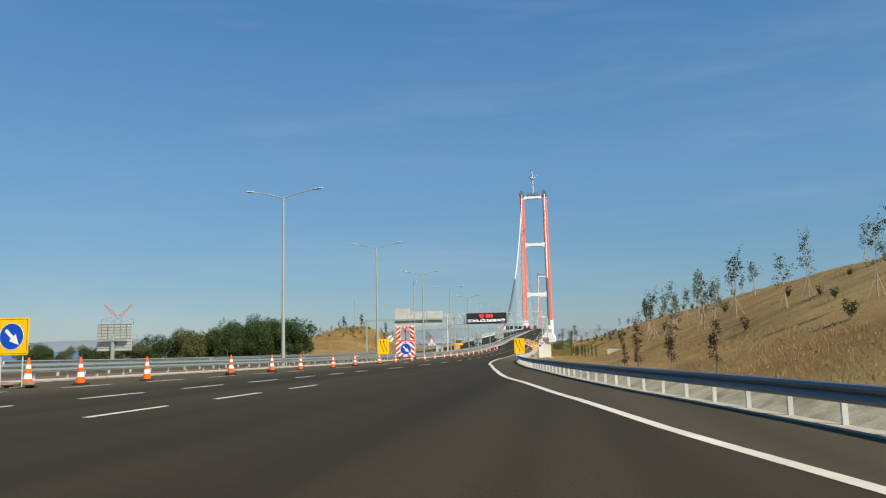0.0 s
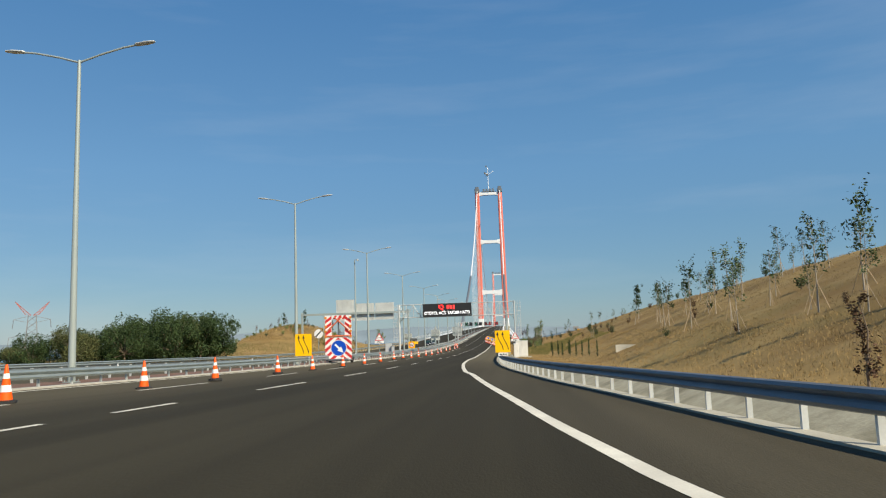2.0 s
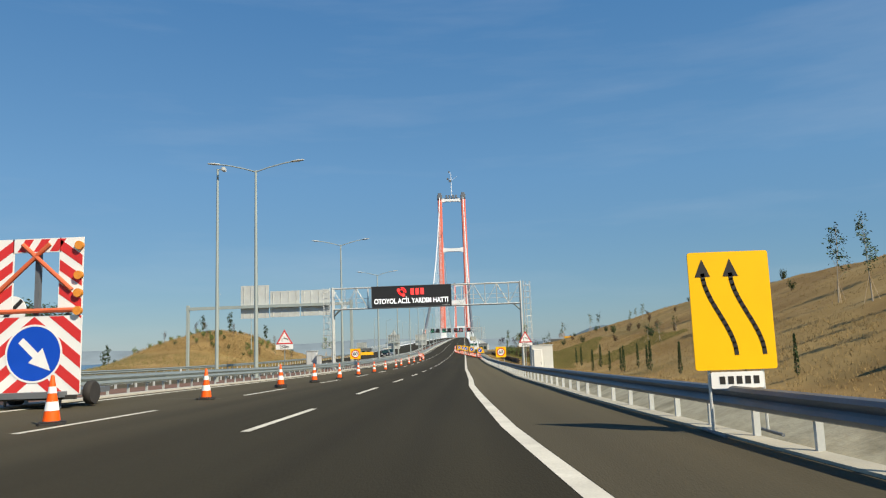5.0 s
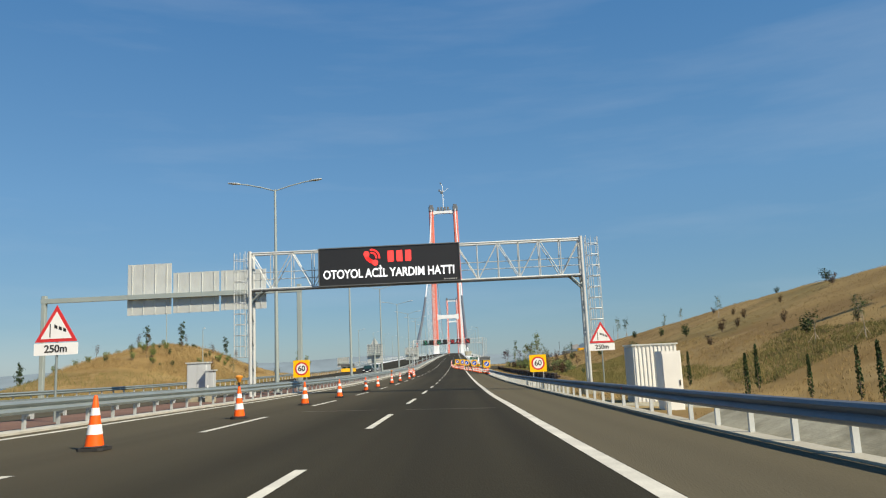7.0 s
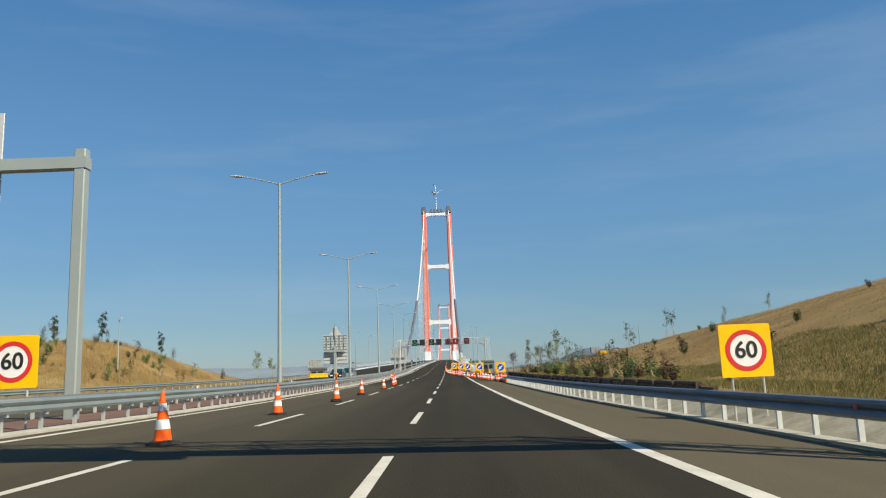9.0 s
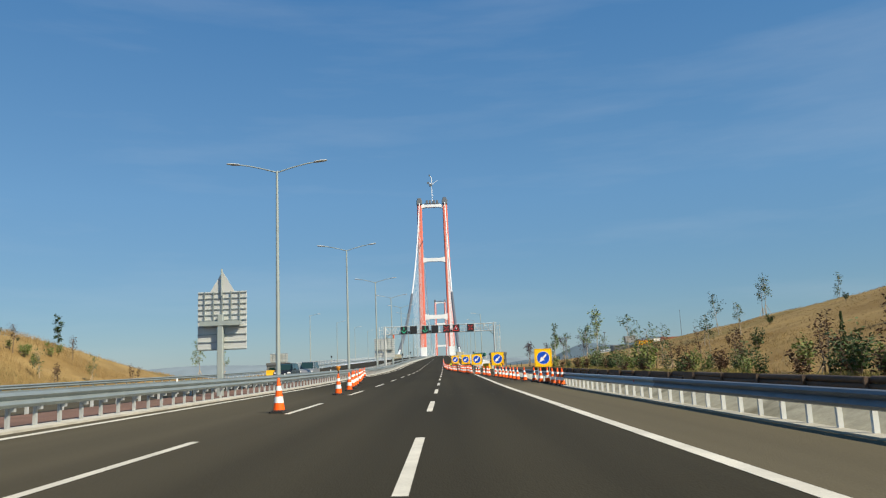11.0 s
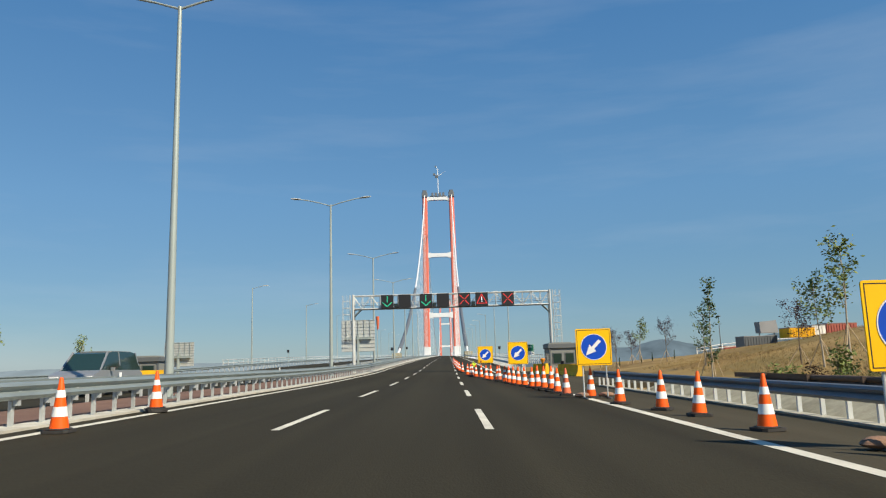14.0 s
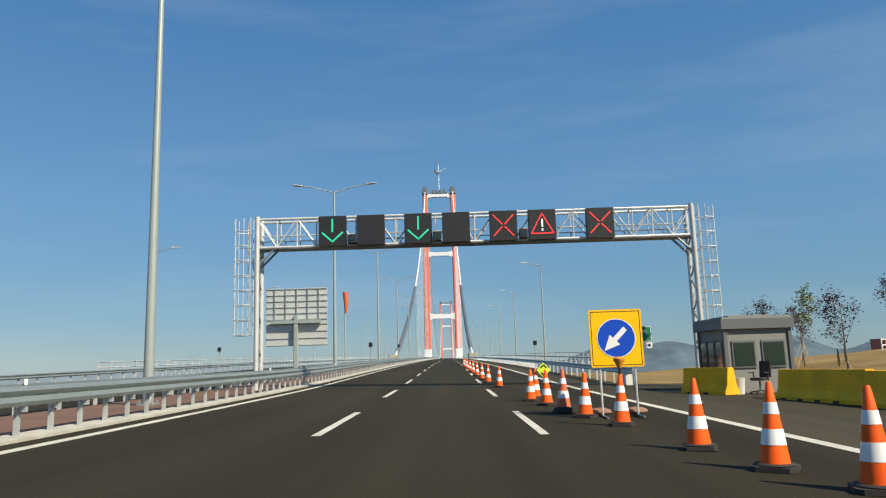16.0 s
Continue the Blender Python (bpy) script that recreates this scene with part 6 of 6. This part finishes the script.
plant(b4, [(14.1, 220.5), (16.8, 217), (17.5, 240), (15.7, 229.4), (13.2, 201), (16.2, 194)], rg, (0.75, 0.98))
s3 = shrub(1.7, LEAF, 15, "leafy green bush behind the timber edging")
s4 = shrub(1.3, LEAF_LIGHT, 16, "pale green bush among dry grass")
BUSHES = [(12.0 + 4.5 * rg.random(), 186 + 2.0 * i + rg.uniform(-0.9, 0.9)) for i in range(38)]
plant(s3, BUSHES[::2], rg, (0.6, 1.15))
plant(s4, BUSHES[1::2] + MOUND_SHRUBS[1::2], rg, (0.6, 1.5))
cy = [cypress(1.95, 5), cypress(1.8, 9)]
ROW = [(17.1, 104.5), (16.8, 109.3), (16.5, 113.7), (16.2, 117.8), (16, 123.9), (16.1, 125.2), (16.2, 128.4), (15.5, 130), (15.6, 131.5), (15.3, 134.4), (15.6, 140), (14.7, 139), (15.3, 149), (15.4, 153),
       (14.2, 309), (15.8, 311), (13.2, 307), (17.6, 310), (19.4, 308), (21.4, 311), (12.2, 309), (23.2, 309)]
for i, c in enumerate(cy):
    plant(c, [p for p in ROW[i::2] if p[1] < 200], rg, (0.88, 1.12))
    for x, y in ROW[i::2]:
        if y > 200:
            copy_thing(c, pose(x, y, ground_z(x, y)) @ Matrix.Diagonal((0.6, 0.6, 0.55, 1)))
tall_c = cypress(2.4, 12)
plant(tall_c, [(16.5, 205.7)], rg, (1, 1))
LT = "slim young tree with pale yellow-green leaves beside the road"
l1 = young_tree(4.4, LEAF_LIGHT, 51, True, 1.9, LT, 1.0, leaf_size=0.085)
l2 = young_tree(3.8, LEAF_LIGHT, 52, True, 1.5, LT, 1.1, leaf_size=0.085)
plant(l1, [(19.6, 268.3), (-37.3, 289.8)], rg, (1.28, 1.4))
plant(l2, [(18.4, 268.6), (-39, 308.7), (21.3, 316)], rg, (1.15, 1.3))
m1 = young_tree(4.6, LEAF, 61, True, 1.1, "leafy young tree behind the timber edging", 1.3, leaf_size=0.10, low=0.2)
m2 = young_tree(3.2, LEAF, 62, True, 1.1, "leafy young tree behind the timber edging", 1.4, leaf_size=0.10, low=0.15)
plant(m1, [(16.9, 241.8), (18.9, 287.3)], rg, (0.9, 1.0))
plant(m2, [(16.9, 238), (16.9, 236), (17.1, 232.7), (17.5, 256), (-44, 257), (-41.6, 264)], rg, (0.75, 0.95))
t1 = young_tree(6.3, LEAF, 71, True, 1.5, "tall slender young tree with clustered dark leaves", 0.32, low=0.12, leaf_size=0.11, puff=0.12)
plant(t1, [(15.4, 276.2)], rg, (1.03, 1.03))
P_ = "small purple-leaved tree with a vase-shaped crown"
p1 = young_tree(3.7, LEAF_PURPLE, 81, True, 2.4, P_, 1.5, BARK, 0.36, 0.06)
p2 = young_tree(3.3, LEAF_PURPLE, 82, True, 2.4, P_, 1.4, BARK, 0.36, 0.06)
plant(p1, [(14.6, 298.2), (15.7, 309), (21.5, 306)], rg, (1.0, 1.12))
plant(p2, [(18.4, 271.0), (19.5, 312)], rg, (0.95, 1.05))
sap = young_tree(2.8, LEAF_BROWN, 91, False, 0.5, "bare thin sapling on a dry mound", 0.8, BARK)
plant(sap, [(-39, 271), (-41, 255), (-46, 250), (-50, 262), (-54, 255), (-58, 268), (-62, 258), (-48, 272), (-36, 262), (-66, 262), (-70, 252), (-57, 245), (-44, 243), (-38, 249), (-72, 272)], rg, (0.7, 1.2))
dk = young_tree(5.2, LEAF_DARK, 95, False, 2.4, "slender dark green tree across the road", 0.8, BARK, 0.15, 0.13)
plant(dk, [(-78, 240), (-82, 246), (-86, 238), (-64, 262), (-59, 268), (-51, 274)], rg, (0.8, 1.1))
grove = [broad_tree(11.0, 101, LEAF_DARK), broad_tree(10.4, 102, LEAF_OLIVE), broad_tree(10.0, 103, LEAF_DARK)]
GROVE_HEIGHT = table([(-200, 0.36), (-135, 0.42), (-125, 0.68), (-116, 0.68), (-108, 0.55), (-100, 0.62), (-92, 0.75), (-85, 0.9), (-76, 1.02), (-68, 1.14), (-55, 1.08)])
GROVE = [(-58, 190), (-62, 184), (-67, 190), (-72, 182), (-77, 189), (-83, 181), (-88, 188), (-94, 178), (-101, 186), (-108, 176), (-115, 184), (-122, 172), (-64, 197), (-73, 199), (-82, 197), (-92, 198), (-104, 196),
         (-118, 196), (-131, 180), (-140, 170), (-150, 182), (-128, 160), (-142, 150), (-160, 165), (-60, 178), (-98, 168), (-112, 160), (-172, 178), (-185, 165), (-57, 184), (-70, 176), (-79, 174), (-88, 172), (-66, 204), (-86, 206), (-100, 206), (-114, 206), (-135, 195), (-61, 190), (-65, 186), (-75, 186), (-80, 184), (-91, 183), (-97, 180), (-104, 181), (-111, 180), (-118, 178), (-125, 178), (-69, 184), (-86, 184), (-55, 188)]
for i, p in enumerate(grove):
    for k, (x, y) in enumerate(GROVE[i::3]):
        f = 0.78 * GROVE_HEIGHT(x) * rg.uniform(0.88, 1.1)
        x, y = 6.2 + 0.78 * (x - 7.8), 25 + 0.78 * (y - 25)
        m = pose(x, y, ground_z(x, y) - 0.3 * f, 0, 0, rg.uniform(0, 360))
        ob = copy_thing(p, m) if k else p
        ob.matrix_basis = m @ Matrix.Diagonal((max(f, 0.47), max(f, 0.47), f, 1))


def grass(name, n, xs, ys, keep, material, h, label, seed):
    """Many thin blades in tufts, as one mesh."""
    rr = random.Random(seed)
    v, f = [], []
    done = 0
    while done < n:
        x, y = rr.uniform(*xs), rr.uniform(*ys)
        if not keep(x, y):
            continue
        done += 1
        z = ground_z(x, y) - 0.02
        for _ in range(4):
            a = rr.uniform(0, 6.28)
            hh = h * rr.uniform(0.5, 1.3)
            px, py = x + rr.gauss(0, 0.09), y + rr.gauss(0, 0.09)
            k = len(v)
            w = 0.008 + 0.008 * rr.random()
            v += [(px - math.cos(a) * w, py - math.sin(a) * w, z), (px + math.cos(a) * w, py + math.sin(a) * w, z), (px + rr.gauss(0, 0.3) * hh, py + rr.gauss(0, 0.3) * hh, z + hh)]
            f.append((k, k + 1, k + 2))
    solid(name, (v, f), material, label, "grass", kind="stuff")


verge = lambda x, y: x > rail_line(y) + 1.7 and (y < 268 or x > 17) and not (7.7 < x < 11.5 and 128.5 < y < 138.3)
grass("dry_grass", 45000, (8, 24), (6, 300), verge, STRAW, 0.17, "dry straw-coloured grass on the verge", 1)
grass("dry_grass", 40000, (20, 48), (20, 305), verge, STRAW_BROWN, 0.11, "dry straw-coloured grass on the hill slope", 2)
grass("weeds", 26000, (11.1, 18), (150, 262), lambda x, y: verge(x, y) and noise.noise((x * 0.2, y * 0.07, 2)) > -0.25 + (x - 13) * 0.10, WEED, 0.22, "green weeds at the foot of the slope", 3)
grass("dry_grass", 14000, (-70, -28), (60, 310), lambda x, y: True, STRAW, 0.4, "tall dry grass across the road", 4)
grass("dry_grass", 12000, (-82, -42), (236, 276), lambda x, y: noise.noise((x * 0.1, y * 0.1, 4)) > -0.2, STRAW, 0.8, "tall dry grass on the mound across the road", 5)
grass("weeds", 14000, (-100, -28), (150, 262), lambda x, y: noise.noise((x * 0.06, y * 0.06, 7)) > -0.05, WEED, 0.5, "rank green weeds on the ground across the road", 6)
grass("weeds", 16000, (13, 24), (140, 190), lambda x, y: verge(x, y) and noise.noise((x * 0.12, y * 0.05, 9)) > -0.1 + abs(x - 17) * 0.05, WEED, 0.2, "green weeds low on the slope", 8)


# ---- timber edging ----
def timber_wall():
    g = tagged(new("timber_edging"), "dark stained log edging at the foot of the slope", "retaining wall")
    rr = random.Random(7)
    log = [mesh("log", [tube((0, -1.49, 0), (0, 1.49, 0), 0.09, n=8)], WOOD, 50), mesh("log", [box(0, 0, 0, 0.15, 2.98, 0.17, bev=0.02)], WOOD)]
    y = 169.5
    while y < 257.5:
        step = 0.08 if y > 206 else 0.0
        for row in range(4):
            p = part("log", log[rr.random() < 0.4], None, g)
            p.location = (10.42 - step + rr.uniform(-0.02, 0.02), y + (1.5 if row % 2 else 0), zc(y) - 0.10 + 0.16 * row + rr.uniform(-0.008, 0.008))
            p.rotation_euler = (rr.uniform(-0.006, 0.006), rr.uniform(0, 0.2), rr.uniform(-0.008, 0.008))
        part("stake_post", [box(10.26 - step, y, zc(y) + 0.06, 0.09, 0.09, 0.8)], WOOD, g)
        y += 3.0


timber_wall()


# ---- vehicles on the opposite road ----
def car(x, y, paint, label, van=False):
    g = thing("car", pose(x, y, road_z(x, y) - 0.02, 0, 0, 180), label, "car")
    L, W, H = (4.7, 1.84, 1.78) if van else (4.5, 1.8, 1.62)
    side = [(-L / 2, 0.35), (-L / 2 + 0.05, 0.85), (-L / 2 + 0.35, 1.0), (L / 2 - (0.75 if van else 1.1), 1.02), (L / 2 - 0.15, 0.85), (L / 2, 0.6), (L / 2 - 0.02, 0.32)]
    cab = [(-L / 2 + 0.12, 0.98), (-L / 2 + 0.4, H - 0.06), (-L / 2 + 0.9, H), (0.35, H), (0.75, H - 0.08), (L / 2 - (0.8 if van else 1.15), 1.0)]
    def extr(poly, w0, w1):
        k = len(poly)
        zs = [p[1] for p in poly]
        wid = lambda z: w0 + (w1 - w0) * (z - min(zs)) / (max(zs) - min(zs))
        v = [(s * wid(z) / 2, yy, z) for s in (-1, 1) for yy, z in poly]
        f = [tuple(range(k)), tuple(range(2 * k - 1, k - 1, -1))] + [(i, k + i, k + (i + 1) % k, (i + 1) % k) for i in range(k)]
        return v, f
    part("body", [extr(side, W, W * 0.97)], paint, g)
    part("cabin", [extr(cab, W * 0.93, W * 0.78)], GLASS, g, "dark tinted windows")
    part("roof", [box(0, -0.55, H + 0.0, W * 0.76, L * 0.42, 0.05, bev=0.1)], paint, g)
    for s in (-1, 1):
        for yy, y2 in ((L / 2 - 0.85, 0.75), (-0.2, -0.2), (-L / 2 + 0.2, -L / 2 + 0.5)):
            part("pillar", bar((s * W * 0.44, yy, 1.0), (s * W * 0.385, y2, H - 0.03), 0.07), paint, g)
    for s in (-1, 1):
        for yy in (L / 2 - 0.85, -L / 2 + 0.85):
            w = part("wheel", [moved(lathe([(0.18, -0.1), (0.31, -0.1), (0.33, -0.05), (0.33, 0.05), (0.31, 0.1), (0.18, 0.1)], 18), Matrix.Translation((s * (W / 2 - 0.1), yy, 0.33)) @ pose(0, 0, 0, 0, 90))], RUBBER, g, smooth=40)
            part("rim", [moved(lathe([(0.04, -0.09), (0.2, -0.105), (0.2, 0.105), (0.04, 0.09)], 14), Matrix.Translation((s * (W / 2 - 0.1), yy, 0.33)) @ pose(0, 0, 0, 0, 90))], STEEL, w)
        part("headlight", [box(s * W * 0.36, L / 2 - 0.1, 0.72, 0.36, 0.14, 0.14, bev=0.03)], SLEEVE, g)
        part("mirror", [box(s * (W / 2 + 0.08), 0.85, 1.05, 0.18, 0.1, 0.14, bev=0.03)], paint, g)
    part("plate_bar", [box(0, L / 2 + 0.005, 0.45, 0.5, 0.02, 0.11)], SLEEVE, g)


car(-15.6, 251.0, CAR_BLACK, "black sport utility car on the opposite road")
car(-15.4, 262.0, CAR_GREY, "silver van on the opposite road", True)


# ---- building site beyond the slope ----
def container(x, y, z, w, d, h, material, label, yaw=0.0):
    g = thing("site_container", pose(x, y, z, 0, 0, yaw), label, "container", "site containers")
    part("shell", [box(0, 0, h / 2, w, d, h)], material, g)
    part("corrugation", [box(dx, -d / 2 - 0.03, h / 2, 0.12, 0.06, h - 0.2) for dx in np.arange(-w / 2 + 0.2, w / 2, 0.3)], material, g)
    part("roof_rim", [box(0, 0, h + 0.03, w + 0.06, d + 0.06, 0.08)], SITE_GREY, g)


container(36.8, 310, ground_z(36.8, 310) + 0.3, 2.7, 2.4, 1.0, YELLOW_WALL, "mustard yellow site container")
container(39.1, 311, ground_z(39.1, 311) + 0.3, 1.4, 2.4, 1.2, CABINET, "small white site cabin")
container(41.6, 311, ground_z(41.6, 311) + 0.3, 3.2, 2.4, 1.2, TRUCK_RED, "rusty red site container")
container(33.2, 312, ground_z(33.2, 312) - 0.1, 3.6, 2.4, 1.1, BOOTH_DARK, "dark grey site container")
container(42.0, 338, ground_z(42, 338) + 0.6, 6.0, 2.4, 1.3, TRUCK_RED, "long rusty red site container")
silo = thing("site_hopper", pose(35.4, 314, ground_z(35.4, 314)), "grey sheet-metal hopper on the building site", "hopper")
part("hopper_body", [plate([(-1.0, 1.2), (1.0, 1.2), (0.8, 2.6), (-1.1, 2.45)], -0.6, 1.4)], SITE_GREY, silo)
part("frame", [bar((s * 0.85, 0.2, 0), (s * 0.85, 0.2, 1.3), 0.1) for s in (-1, 1)], STEEL_DARK, silo)
mast = thing("light_mast", pose(49.0, 326, ground_z(49, 326)), "thin steel mast on the building site", "mast")
part("pole", [tube((0, 0, 0), (0, 0, 7.8), 0.06, 0.03, 8)], STEEL_DARK, mast)
for x, y, h in [(31.5, 318, 4.0)]:
    lp = thing("park_lamp", pose(x, y, ground_z(x, y)), "short dark lamp post with a flat head", "street lamp", "short lamps")
    part("pole", [tube((0, 0, 0), (0, 0, h), 0.05, 0.04, 8)], BOOTH_DARK, lp)
    part("lamp_head", [lathe([(0.06, h), (0.26, h + 0.06), (0.26, h + 0.14), (0.1, h + 0.18)], 14)], BOOTH_DARK, lp)
fence = thing("site_fence", pose(0, 0, 0), "pale low rail fence climbing the slope", "fence")
for i in range(6):
    for hz in (0.4, 0.8):
        part("rail", [tube((30 + 3 * i, 322 - 0.5 * i, ground_z(30 + 3 * i, 322 - 0.5 * i) + hz), (33 + 3 * i, 321.5 - 0.5 * i, ground_z(33 + 3 * i, 321.5 - 0.5 * i) + hz), 0.05, n=6)], SLEEVE, fence)
for i in range(7):
    part("post", [tube((30 + 3 * i, 322 - 0.5 * i, ground_z(30 + 3 * i, 322 - 0.5 * i) - 0.1), (30 + 3 * i, 322 - 0.5 * i, ground_z(30 + 3 * i, 322 - 0.5 * i) + 0.95), 0.05, n=6)], SLEEVE, fence)


# ---- power pylon far off on the opposite side ----
def pylon(x, y, top):
    z = ground_z(x, y)
    h = top - z
    g = thing("transmission_tower", pose(x, y, z, 0, 0, 32), "grey lattice transmission tower with faded red arms", "pylon")
    body = []
    neck, n = h - 6.0, 7
    for i in range(n):
        w0, w1 = 2.9 - 1.4 * i / n, 2.9 - 1.4 * (i + 1) / n
        z0, z1 = neck * i / n, neck * (i + 1) / n
        for a, b in ((-1, -1), (1, -1), (1, 1), (-1, 1)):
            c, d = -b, a
            body.append(tube((a * w0, b * w0, z0), (a * w1, b * w1, z1), 0.19, n=4))
            body.append(tube((a * w0, b * w0, z0), (c * w1, d * w1, z1), 0.10, n=4))
            body.append(tube((c * w0, d * w0, z0), (a * w1, b * w1, z1), 0.10, n=4))
    part("lattice_body", body, PYLON, g)
    for s in (-1, 1):
        part("cross_arm", [tube((s * 1.5, 0, neck - 0.4), (s * 7.0, 0, neck - 1.8), 0.15, n=4), tube((s * 1.6, 0, neck - 3.0), (s * 7.0, 0, neck - 1.8), 0.12, n=4)], PYLON, g)
        part("insulator", [tube((s * 7.0, 0, neck - 1.8), (s * 7.4, 0, neck - 5.5), 0.14, n=5)], PYLON, g)
        part("lower_arm", [tube((s * 2.0, 0, neck - 8.0), (s * 8.6, 0, neck - 9.6), 0.12, n=4), tube((s * 8.6, 0, neck - 9.6), (s * 8.9, 0, neck - 13.0), 0.12, n=4)], PYLON, g)
        arm = [tube((s * 0.4, 0, neck), (s * 6.6, 0, h), 0.15, n=4), tube((s * 2.4, 0, neck + 0.2), (s * 6.6, 0, h), 0.17, n=4)]
        arm += [tube((s * (0.4 + 6.2 * u), 0, neck + 6 * u), (s * (2.4 + 4.2 * (u + 0.1)), 0, neck + 0.2 + 5.8 * (u + 0.1)), 0.12, n=4) for u in (0.0, 0.2, 0.4, 0.6, 0.8)]
        part("raised_arm", arm, TRUCK_RED, g, "faded red raised arm")


pylon(-197, 330, 23.2)
